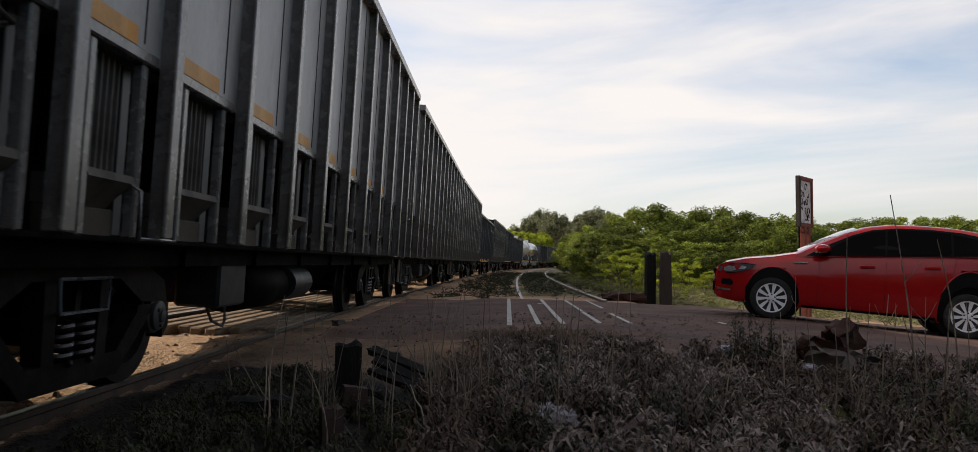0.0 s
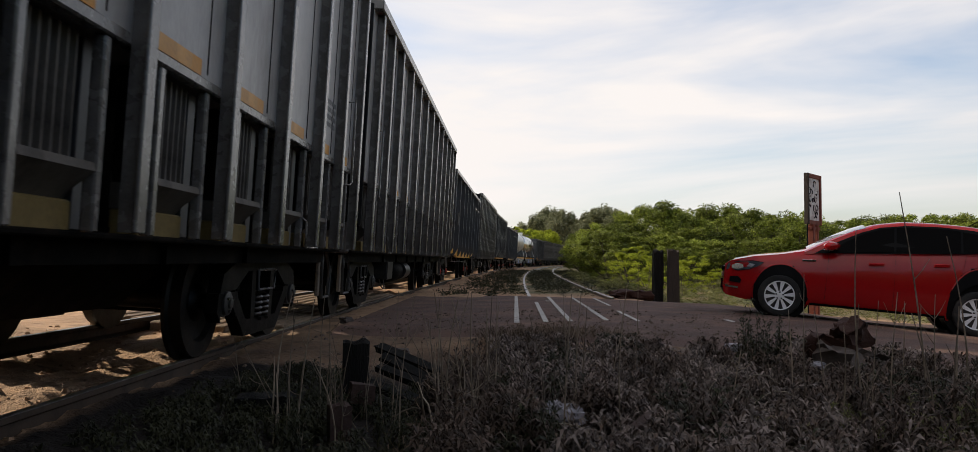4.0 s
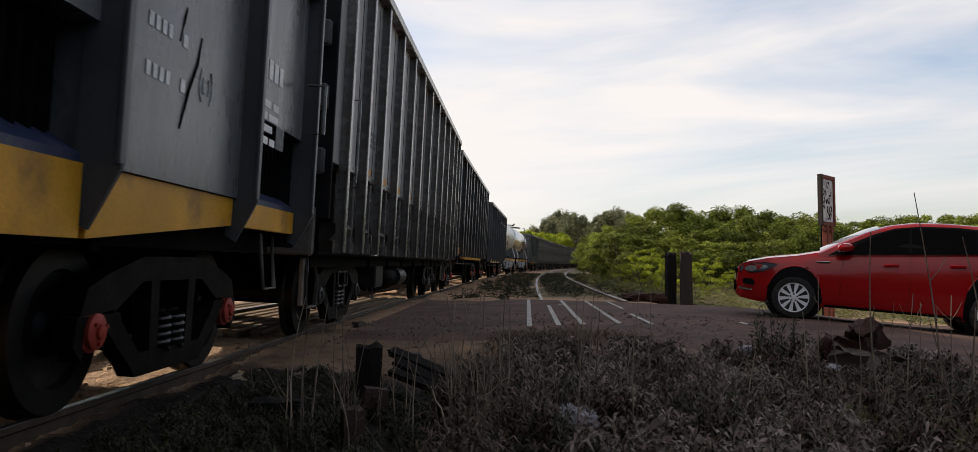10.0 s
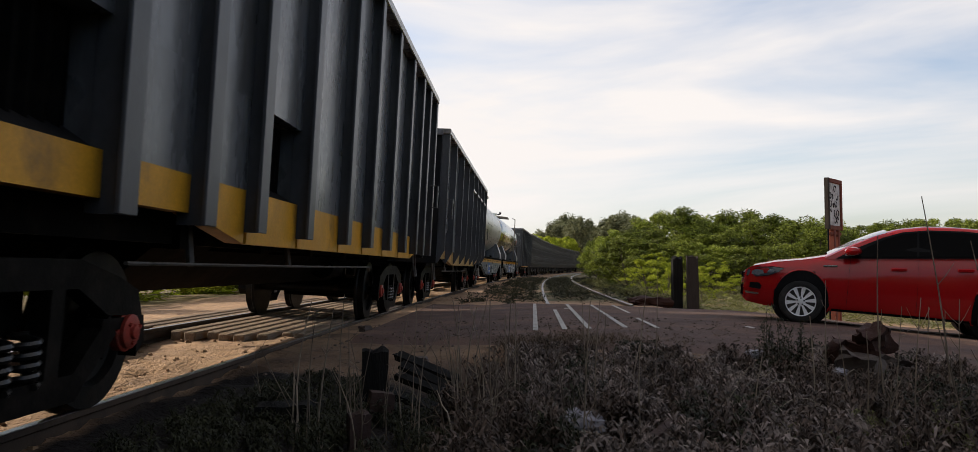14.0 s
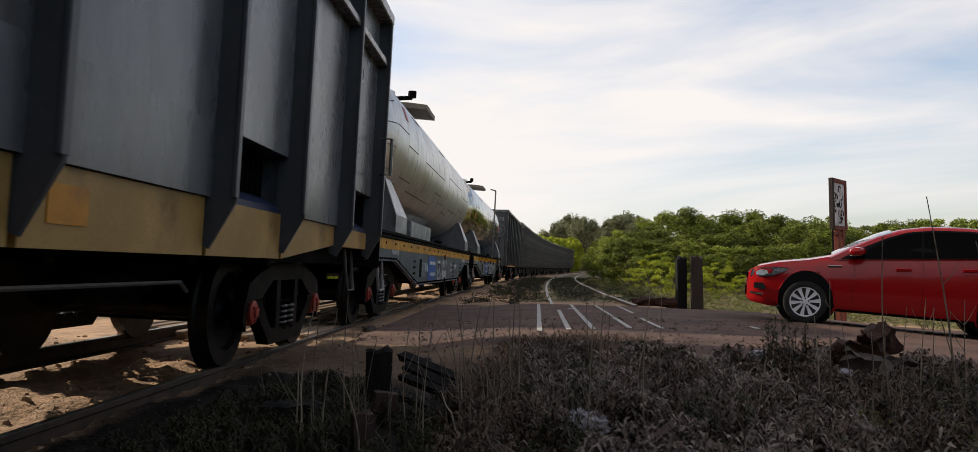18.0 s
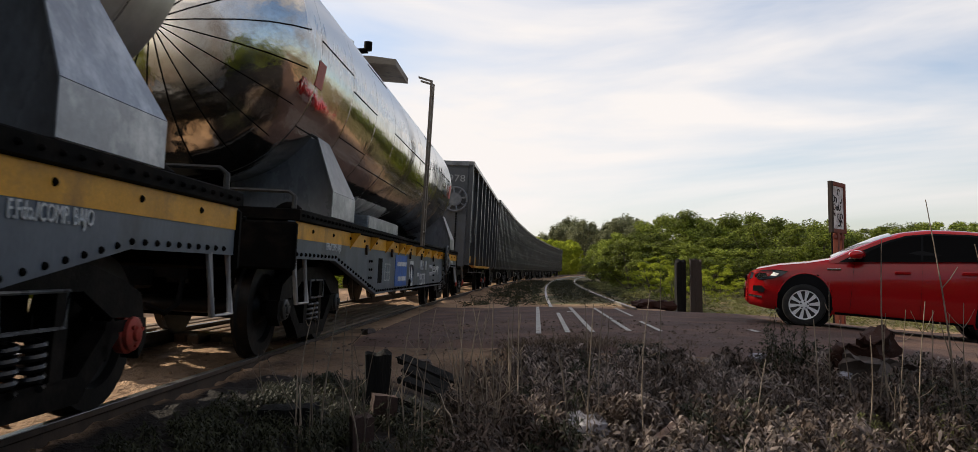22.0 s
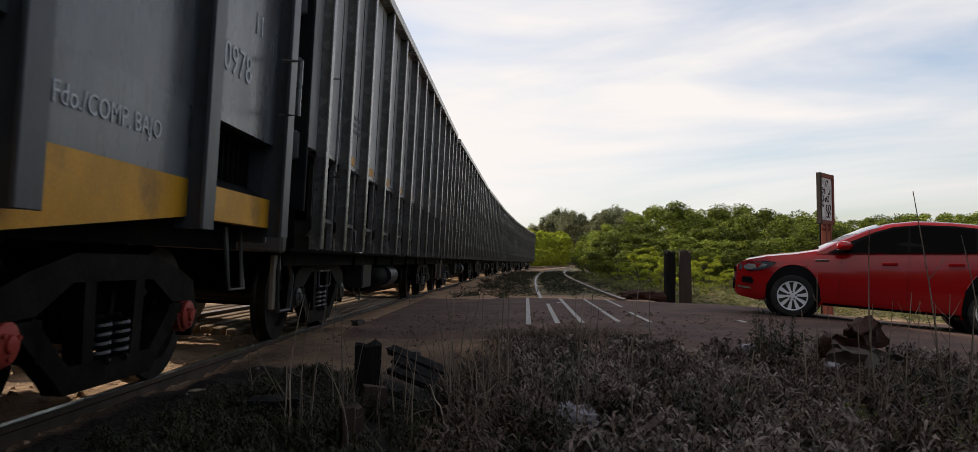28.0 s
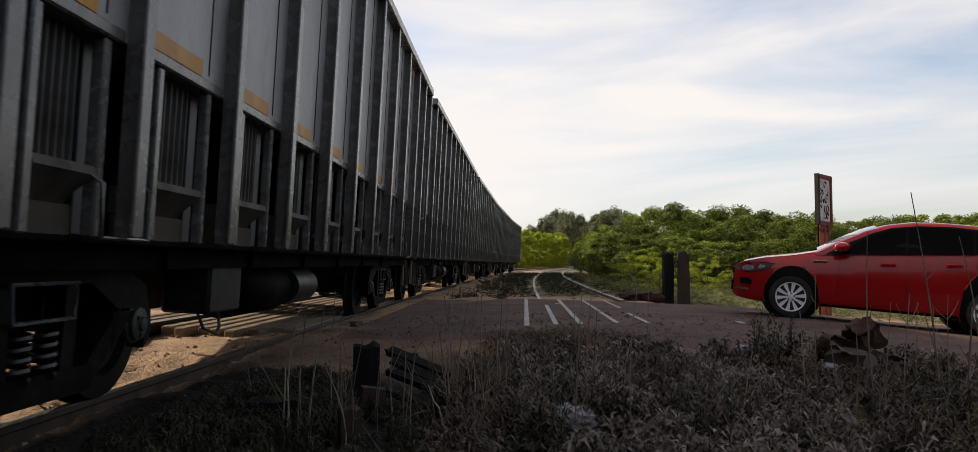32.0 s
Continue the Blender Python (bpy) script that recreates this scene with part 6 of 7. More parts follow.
def build_car():
    car = empty("car", "shiny red hatchback with tinted windows waiting on the road", "car")
    xs = axis_steps([(-0.86, 0.04), (-0.4, 0.03), (0.42, 0.10), (2.18, 0.03), (3.02, 0.04), (3.26, 0.04)])
    ks = [0, 0.06, 0.14, 0.24, 0.34, 0.44, 0.54, 0.64, 0.74, 0.83, 0.91, 0.97, 1.0]
    mb = MB()
    for s in (-1, 1):
        grid = []
        for x in xs:
            lo, hi = lerp_table(CAR_LOW, x), lerp_table(CAR_TOP, x)
            col = [(x, s * car_side(x, lo + (hi - lo) * k) * (1 if k < 0.97 else 0.985), lo + (hi - lo) * k) for k in ks]
            edge = abs(col[-1][1])
            col += [(x, s * edge * q, hi + 0.035 * (1 - q * q) * (1 if x > -0.7 else 0.4)) for q in (0.9, 0.75, 0.5, 0.25, 0.0)]
            grid.append(col)
        for i in range(len(xs) - 1):
            for j in range(len(grid[0]) - 1):
                quad = (grid[i][j], grid[i + 1][j], grid[i + 1][j + 1], grid[i][j + 1])
                cx = sum(p[0] for p in quad) / 4
                cz = sum(p[2] for p in quad) / 4
                if j < len(ks) and any(math.hypot(cx - a, (cz - 0.31) * 0.84) < 0.385 for a in AXLES):
                    continue
                mb.add(quad, [(0, 1, 2, 3) if s < 0 else (3, 2, 1, 0)])
        for g in (grid[0], grid[-1]):
            for j in range(len(g) - 1):
                mb.add([g[j], g[j + 1], (g[j + 1][0], 0, g[j + 1][2]), (g[j][0], 0, g[j][2])], [(0, 1, 2, 3)])
    bm = bmesh.new()
    me = mb.mesh("body", M_CARRED, 0)
    bm.from_mesh(me)
    bmesh.ops.remove_doubles(bm, verts=bm.verts, dist=0.0008)
    bmesh.ops.recalc_face_normals(bm, faces=bm.faces)
    bm.to_mesh(me)
    bm.free()
    me.polygons.foreach_set("use_smooth", [True] * len(me.polygons))
    me.set_sharp_from_angle(angle=radians(38))
    part("body", me, None, car, "glossy red body shell")
    # cabin
    mb = MB()
    rows = []
    for x in axis_steps([(0.30, 0.08), (1.3, 0.15), (2.8, 0.05), (3.2, 0.05)]):
        zt = lerp_table(ROOF, x)
        zs = [0.93 + (zt - 0.03 - 0.93) * k for k in (0, 0.35, 0.7, 1.0)] if zt > 1.0 else [0.93, 0.94, 0.95, 0.96]
        half = [(-cabin_side(z), z) for z in zs]
        w = -half[-1][0]
        half += [(-w * 0.93, zt - 0.008), (-w * 0.6, zt + 0.012), (0, zt + 0.018)]
        full = half + [(-y, z) for y, z in reversed(half[:-1])]
        rows.append([(x, y, z) for y, z in full])
    mb.sheet(rows)
    part("roof", mb, M_CARRED, car, "glossy red roof and pillars")
    for s in (-1, 1):
        def pane(name, pts, off=0.024, material=M_TINT, lab="dark tinted side window"):
            m2 = MB()
            m2.add([(x, s * (cabin_side(z) + off), z) for x, z in pts], [tuple(range(len(pts)))])
            m2.add([(x, s * (cabin_side(z) - 0.004), z) for x, z in pts], [tuple(range(len(pts)))])
            n = len(pts)
            m2.add([(x, s * (cabin_side(z) + q), z) for q in (off, -0.004) for x, z in pts], [(i, (i + 1) % n, n + (i + 1) % n, n + i) for i in range(n)])
            return part(name, m2, material, car, lab)
        pane("window_surround", [(0.44, 0.945), (0.74, 1.12), (1.06, 1.28), (1.31, 1.365), (1.65, 1.40), (2.1, 1.392), (2.5, 1.35), (2.76, 1.285), (2.95, 1.10), (2.88, 0.955), (2.4, 0.945)],
             0.018, M_BLACK, "black window surround")
        pane("side_window", [(0.62, 0.965), (0.86, 1.125), (1.10, 1.262), (1.32, 1.338), (1.50, 1.362), (1.50, 0.965)])
        pane("side_window", [(1.53, 0.965), (1.53, 1.366), (1.75, 1.375), (2.1, 1.366), (2.35, 1.335), (2.35, 0.965)])
        pane("side_window", [(2.38, 0.965), (2.38, 1.325), (2.52, 1.30), (2.71, 1.235), (2.86, 1.10), (2.80, 0.975)])

        def strip(name, pts, material, off=0.004, lab=""):
            m2 = MB()
            m2.add([(x, s * (car_side(x, z) + off), z) for x, z in pts], [tuple(range(len(pts)))])
            return part(name, m2, material, car, lab)
        for x, z0, z1, lean in ((0.62, 0.30, 0.93, 0.02), (1.53, 0.28, 0.93, 0.0), (2.36, 0.52, 0.93, 0.06)):
            n = 7
            pts = [(x + lean * k / n - 0.002, z0 + (z1 - z0) * k / n) for k in range(n + 1)]
            strip("door_seam", pts + [(a + 0.004, z) for a, z in reversed(pts)], M_BLACK)
        n = 12
        for z, h, a, b in ((0.245, 0.035, 0.42, 2.20),):
            pts = [(a + (b - a) * k / n, z) for k in range(n + 1)]
            strip("sill_trim", pts + [(q, z - h) for q, _ in reversed(pts)], M_BLACK, 0.01, "black sill trim")
        for x in (1.28, 2.12):
            y = s * (car_side(x, 0.80) + 0.012)
            part("door_handle", MB().box(x - 0.10, x + 0.10, min(y, y + s * 0.02), max(y, y + s * 0.008), 0.785, 0.82, 0.004), M_CARRED, car, "red door handle flush with the door")
        y = s * (car_side(0.4, 0.83) + 0.003)
        part("fender_badge", MB().box(0.28, 0.47, min(y, y + s * 0.012), max(y, y + s * 0.012), 0.825, 0.85, 0.003), M_CHROME, car, "chrome fender badge")
        mm = MB().lathe([(-0.13, 0.02), (-0.11, 0.07), (-0.02, 0.09), (0.07, 0.085), (0.10, 0.05)], (0, 0, 0), 1, 14)
        mir = part("wing_mirror", mm, M_CARRED, car, "red wing mirror")
        mir.matrix_basis = pose(0.66, s * 0.95, 1.05, 0, -6, 8 * s) @ Matrix.Diagonal((1.3, 1.0, 0.75, 1))
        part("mirror_trim", MB().box(0.55, 0.68, min(s * 0.90, s * 1.02), max(s * 0.90, s * 1.02), 0.985, 1.0, 0.005), M_CHROME, car, "bright strip under the mirror")
        part("mirror_stay", MB().box(0.64, 0.72, min(s * 0.80, s * 0.92), max(s * 0.80, s * 0.92), 0.96, 1.0, 0.01), M_BLACK, car)
        lamp = [(-0.80, 0.635), (-0.62, 0.635), (-0.46, 0.665), (-0.34, 0.715), (-0.26, 0.775), (-0.42, 0.785), (-0.62, 0.765), (-0.78, 0.725)]
        strip("headlamp", lamp, M_LAMP, 0.022, "clear glass headlamp")
        strip("reflector", [(-0.72, 0.655), (-0.62, 0.65), (-0.54, 0.68), (-0.56, 0.73), (-0.66, 0.735), (-0.72, 0.70)], M_CHROME, 0.026, "bright lamp reflector")
        strip("reflector", [(-0.50, 0.70), (-0.42, 0.70), (-0.38, 0.74), (-0.46, 0.755)], M_CHROME, 0.026, "bright lamp reflector")
        strip("lamp_bezel", [(x * 1.02 + 0.01, 0.715 + (z - 0.715) * 1.16) for x, z in lamp], M_BLACK, 0.016)
        strip("fog_grille", [(-0.74, 0.45), (-0.58, 0.44), (-0.56, 0.49), (-0.61, 0.54), (-0.74, 0.53)], M_BLACK, 0.03, "black fog lamp recess")
        strip("bumper_trim", [(-0.80, 0.365), (-0.70, 0.36), (-0.60, 0.36), (-0.60, 0.385), (-0.70, 0.388), (-0.80, 0.395)], M_CHROME, 0.03, "bright bumper trim")
        strip("tail_lamp", [(3.0, 0.80), (3.2, 0.80), (3.22, 0.90), (3.02, 0.93)], M_RED, 0.006, "red tail lamp")
        for a in AXLES:
            pts = []
            for k in range(25):
                t = radians(-28 + 236 * k / 24)
                x, z = a + 0.39 * math.cos(t), 0.31 + 0.464 * math.sin(t)
                pts.append((x, s * (car_side(x, max(0.2, z)) + 0.001), max(0.19, z)))
            part("arch_lip", MB().tube(pts, 0.009, 8), M_CARRED, car)
            # flat black ring paints the shade between tyre and arch
            gap = MB()
            for k in range(24):
                t0, t1 = radians(-18 + 216 * k / 24), radians(-18 + 216 * (k + 1) / 24)
                q = [(a + rr * math.cos(t), max(0.2, 0.31 + (rr if rr < 0.35 else 1.19 * rr) * math.sin(t))) for rr, t in ((0.30, t0), (0.395, t0), (0.395, t1), (0.30, t1))]
                gap.add([(x, s * (car_side(x, z) + 0.006), z) for x, z in q], [(0, 1, 2, 3)])
            part("arch_gap", gap, M_BLACK, car, "black ring standing for the shaded wheel arch gap")
            m2 = MB()
            m2.lathe([(s * -0.40, 0.43), (s * 0.0, 0.43)], (a, s * 0.80, 0.36), 1, 28)
            part("arch_liner", m2, M_BLACK, car)
            build_car_wheel(car, a, s)
    rows = []
    for x in np.linspace(0.33, 1.12, 9):
        w = 0.74 - 0.105 * (x - 0.33) / 0.79
        rows.append([(x, w * q, lerp_table(ROOF, x) - 0.012 + 0.068 * (1 - q * q)) for q in (-1, -0.9, -0.7, -0.4, 0, 0.4, 0.7, 0.9, 1)])
    m2 = MB()
    m2.sheet(rows)
    m2.sheet([[(x + 0.01, y, z - 0.02) for x, y, z in reversed(row)] for row in rows])
    part("windscreen", m2, M_SCREEN, car, "windscreen tinted pale for its sky reflection")
    part("grille", MB().box(-0.875, -0.855, -0.50, 0.50, 0.60, 0.68, 0.005), M_BLACK, car, "black front grille")
    part("lower_grille", MB().box(-0.88, -0.855, -0.45, 0.45, 0.33, 0.48, 0.005), M_BLACK, car)
    part("number_plate", MB().box(-0.892, -0.88, -0.20, 0.20, 0.50, 0.58, 0.003), M_LETTER, car, "plain number plate")
    part("underbody", MB().box(-0.6, 3.0, -0.62, 0.62, 0.22, 0.32, 0.05), M_BLACK, car)
    part("aerial", MB().tube([(2.55, 0, 1.42), (2.75, 0, 1.55)], 0.006, 5), M_BLACK, car)
    for ob in car.children:                               # the waist and the roof climb towards the tail
        if ob.name.startswith("wheel"):
            continue
        if ob.name.startswith("wing_mirror"):
            ob.location.z += 0.05
            continue
        for v in ob.data.vertices:
            k = min(1.0, max(0.0, (v.co.z - 0.25) / 0.65)) - 0.35 * smooth(0.98, 1.35, v.co.z)
            v.co.z += 0.078 * max(0.0, v.co.x) * k
    return car


def build_car_wheel(car, a, s):
    y = s * 0.795
    mb = MB().lathe([(s * -0.10, 0.20), (s * -0.10, 0.27), (s * -0.085, 0.302), (s * -0.05, 0.312), (s * 0.05, 0.312), (s * 0.08, 0.300), (s * 0.092, 0.27), (s * 0.088, 0.225), (s * 0.07, 0.215)],
                    (a, y, 0.31), 1, 40)
    wheel = part("wheel", mb, M_TYRE, car, "black tyre")
    mb = MB().lathe([(s * 0.0, 0.0), (s * 0.0, 0.215), (s * 0.02, 0.215)], (a, y + s * 0.02, 0.31), 1, 32)
    part("wheel_back", mb, M_BLACK, wheel)
    mb = MB()
    mb.lathe([(s * 0.03, 0.198), (s * 0.078, 0.202), (s * 0.082, 0.216), (s * 0.06, 0.224), (s * 0.03, 0.222)], (a, y, 0.31), 1, 40)
    part("wheel_cover", mb, M_HUB, wheel, "silver wheel cover rim")
    mb = MB()
    mb.lathe([(s * 0.04, 0.075), (s * 0.075, 0.07), (s * 0.082, 0.05), (s * 0.084, 0.0)], (a, y, 0.31), 1, 20)
    part("hub_cap", mb, M_HUB, wheel, "silver hub cap")
    for k in range(5):
        t = 2 * math.pi * k / 5 + 0.3
        part("wheel_bolt", MB().lathe([(s * 0.08, 0.013), (s * 0.088, 0.011), (s * 0.089, 0.0)], (a + 0.05 * math.cos(t), y, 0.31 + 0.05 * math.sin(t)), 1, 8), M_BLACK, wheel)
    for k in range(10):
        t = 2 * math.pi * k / 10 + 0.15
        u, w = Vector((math.cos(t), 0, math.sin(t))), Vector((-math.sin(t), 0, math.cos(t)))
        c = Vector((a, y, 0.31))
        q = []
        for rad, hw in ((0.06, 0.012), (0.13, 0.022), (0.205, 0.030)):
            for sd in (-1, 1):
                q.append(c + u * rad + w * hw * sd)
        v = [p + Vector((0, s * 0.074, 0)) for p in q] + [p + Vector((0, s * 0.03, 0)) for p in q]
        part("spoke", MB().add(v, [(0, 1, 3, 2), (2, 3, 5, 4), (0, 2, 8, 6), (2, 4, 10, 8), (1, 7, 9, 3), (3, 9, 11, 5)]), M_HUB, wheel)


car = build_car()
car.matrix_basis = pose(4.38, 13.21, -0.104, 0, 4.9, -18)


# ---------------------------------------------------------------- beside the crossing
M_OLDWOOD = mat("old_dark_timber", (0.055, 0.042, 0.034), 0.9, 0.0, 0.35, 3.0, (0.02, 0.017, 0.014), 0.5, 3.0, 0.7, 30, (5, 5, 0.5))
M_BLACKWOOD = mat("charred_timber", (0.010, 0.009, 0.008), 0.9, 0.0, 0.35, 3.0, (0.02, 0.017, 0.014), 0.4, 3.0, 0.7, 30, (5, 5, 0.5))
M_PALEWOOD = mat("pinkish_bare_wood", (0.07, 0.043, 0.036), 0.85, 0.0, 0.25, 4.0, (0.045, 0.03, 0.024), 0.4, 5.0, 0.4, 40)
M_RUSTY = mat("rusted_sign_steel", (0.20, 0.055, 0.034), 0.75, 0.1, 0.35, 5.0, (0.07, 0.03, 0.02), 0.5, 5.0, 0.3, 60)
M_RUST = mat("flaking_rusty_iron", (0.05, 0.021, 0.014), 0.85, 0.0, 0.4, 5.0, (0.025, 0.014, 0.01), 0.5, 5.0, 0.6, 40)
M_CONCRETE = mat("dirty_concrete", (0.12, 0.094, 0.08), 0.9, 0.0, 0.3, 3.0, (0.05, 0.035, 0.028), 0.5, 3.0, 0.5, 40)
M_PEBBLE = mat("dusty_pebble", (0.15, 0.11, 0.085), 0.9, 0.0, 0.3, 6.0, (0.05, 0.038, 0.03), 0.5, 6.0, 0.3, 40, (1, 1, 1), 0.0, 0.5)
M_CLOD = mat("crumbling_sand_clod", (0.34, 0.21, 0.12), 0.95, 0.0, 0.3, 6.0, (0.16, 0.095, 0.06), 0.5, 6.0, 0.4, 40, (1, 1, 1), 0.0, 0.4)
M_WHITE = mat("peeling_white_paint", (0.72, 0.70, 0.67), 0.6, 0.0, 0.1, 5.0, (0.10, 0.05, 0.035), 0.75, 5.0, 0.2, 60)
M_PLASTIC = mat("crumpled_white_plastic", (0.42, 0.40, 0.43), 0.4, 0.0, 0.2, 8.0, (0.25, 0.22, 0.26), 0.4, 9.0, 0.2, 60)


def rough_block(name, dims, seed, material, amount=0.12, cuts=4):
    """A lump: a box with its faces divided and pushed about."""
    bm = bmesh.new()
    bmesh.ops.create_cube(bm, size=1.0)
    bmesh.ops.subdivide_edges(bm, edges=bm.edges, cuts=cuts, use_grid_fill=True)
    for v in bm.verts:
        p = v.co.copy()
        n = noise.noise_vector(p * 2.2 + Vector((seed, 0, 0))) * amount + noise.noise_vector(p * 6 + Vector((0, seed, 0))) * amount * 0.35
        v.co = Vector(((p.x + n.x) * dims[0], (p.y + n.y) * dims[1], (p.z + n.z) * dims[2]))
    me = bpy.data.meshes.new(name)
    bm.to_mesh(me)
    bm.free()
    me.materials.append(material)
    me.polygons.foreach_set("use_smooth", [True] * len(me.polygons))
    me.set_sharp_from_angle(angle=radians(32))
    return me


def stub_post(x, y, w, d, h, turn, seed, material, label, lean=0.0, top=None):
    h = h if top is None else top - ground_z(x, y)
    me = rough_block("timber_post", (w, d, h + 0.3), seed, material, 0.06, 6)
    ob = part("timber_post", me, None)
    ob.matrix_basis = pose(x, y, ground_z(x, y) + h / 2 - 0.15, lean, 0, turn)
    return tagged(ob, label, "post")


stub_post(*az_place(10.66, 19.6)[:2], 0.22, 0.18, 1.40, 8, 1.0, M_BLACKWOOD, "weathered old sleeper standing upright beside the road")
stub_post(*az_place(11.66, 19.4)[:2], 0.26, 0.2, 1.43, -5, 2.0, M_OLDWOOD, "split old sleeper standing upright beside the road")
stub_post(-1.04, 5.9, 0.185, 0.16, 0.36, 12, 3.0, M_BLACKWOOD, "short black timber stub among the weeds", top=0.12)
stub_post(-1.44, 5.05, 0.32, 0.24, 0.34, 5, 4.0, M_BLACKWOOD, "short black timber stub beside the track", top=-0.12)
stub_post(-0.92, 4.7, 0.12, 0.12, 0.24, 20, 5.0, M_PALEWOOD, "pale brown wooden stub among weeds", top=-0.12)


def build_sign():
    """A warning board in a rusty frame, seen from its narrow side."""
    sign = empty("warning_sign", "peeling white warning board in a rusty frame on a post", "sign")
    w, h = 0.70, 0.84
    part("board", MB().box(-w / 2, w / 2, -0.012, 0.012, 1.52, 1.52 + h, 0.004), M_WHITE, sign, "peeling white board with worn black writing")
    for x0, x1, z0, z1 in ((-w / 2 - 0.05, -w / 2 + 0.03, 1.46, 1.58 + h), (w / 2 - 0.03, w / 2 + 0.05, 1.46, 1.58 + h)):
        part("frame_bar", MB().box(x0, x1, -0.04, 0.04, z0, z1, 0.008), M_OLDWOOD if x0 < 0 else M_RUSTY, sign, "dark frame bar" if x0 < 0 else "rusty frame bar")
    for z in (1.46, 1.52 + h - 0.02):
        part("frame_bar", MB().box(-w / 2 - 0.03, w / 2 + 0.03, -0.035, 0.035, z, z + 0.08, 0.008), M_RUSTY, sign, "rusty frame bar")
    for x in (-0.10, 0.14):
        part("post", MB().box(x - 0.05, x + 0.05, -0.05, 0.05, -0.8, 1.46, 0.01), M_RUSTY, sign, "rust-red post")
    part("brace", MB().box(-0.3, 0.34, -0.03, 0.03, 1.36, 1.42, 0.008), M_RUSTY, sign)
    part("thin_pole", MB().tube([(-0.34, 0, -0.8), (-0.34, 0, 1.5)], 0.016, 6), M_BLACK, sign)
    rnd = random.Random(2)
    for i in range(5):                                    # worn letters, past reading
        z = 1.60 + 0.145 * i
        x = -0.28
        while x < 0.20:
            k = rnd.uniform(0.05, 0.13)
            if rnd.random() < 0.8:
                c = Vector((x + k / 2, -0.0145, z + 0.045 + rnd.uniform(-0.02, 0.02)))
                t0, sweep = rnd.uniform(0, 6.28), rnd.uniform(2.0, 5.5)
                pts = [c + Vector((k * 0.5 * math.cos(t0 + sweep * q / 6), 0, 0.06 * math.sin(t0 + sweep * q / 6))) for q in range(7)]
                part("writing", MB().tube(pts, 0.013, 4, 0.008), M_BLACK, sign)
            x += k + rnd.uniform(0.02, 0.07)
    x, y = 5.90, 15.70
    sign.matrix_basis = pose(x, y, -0.05, 0, 0, 51.9)
    return sign


build_sign()


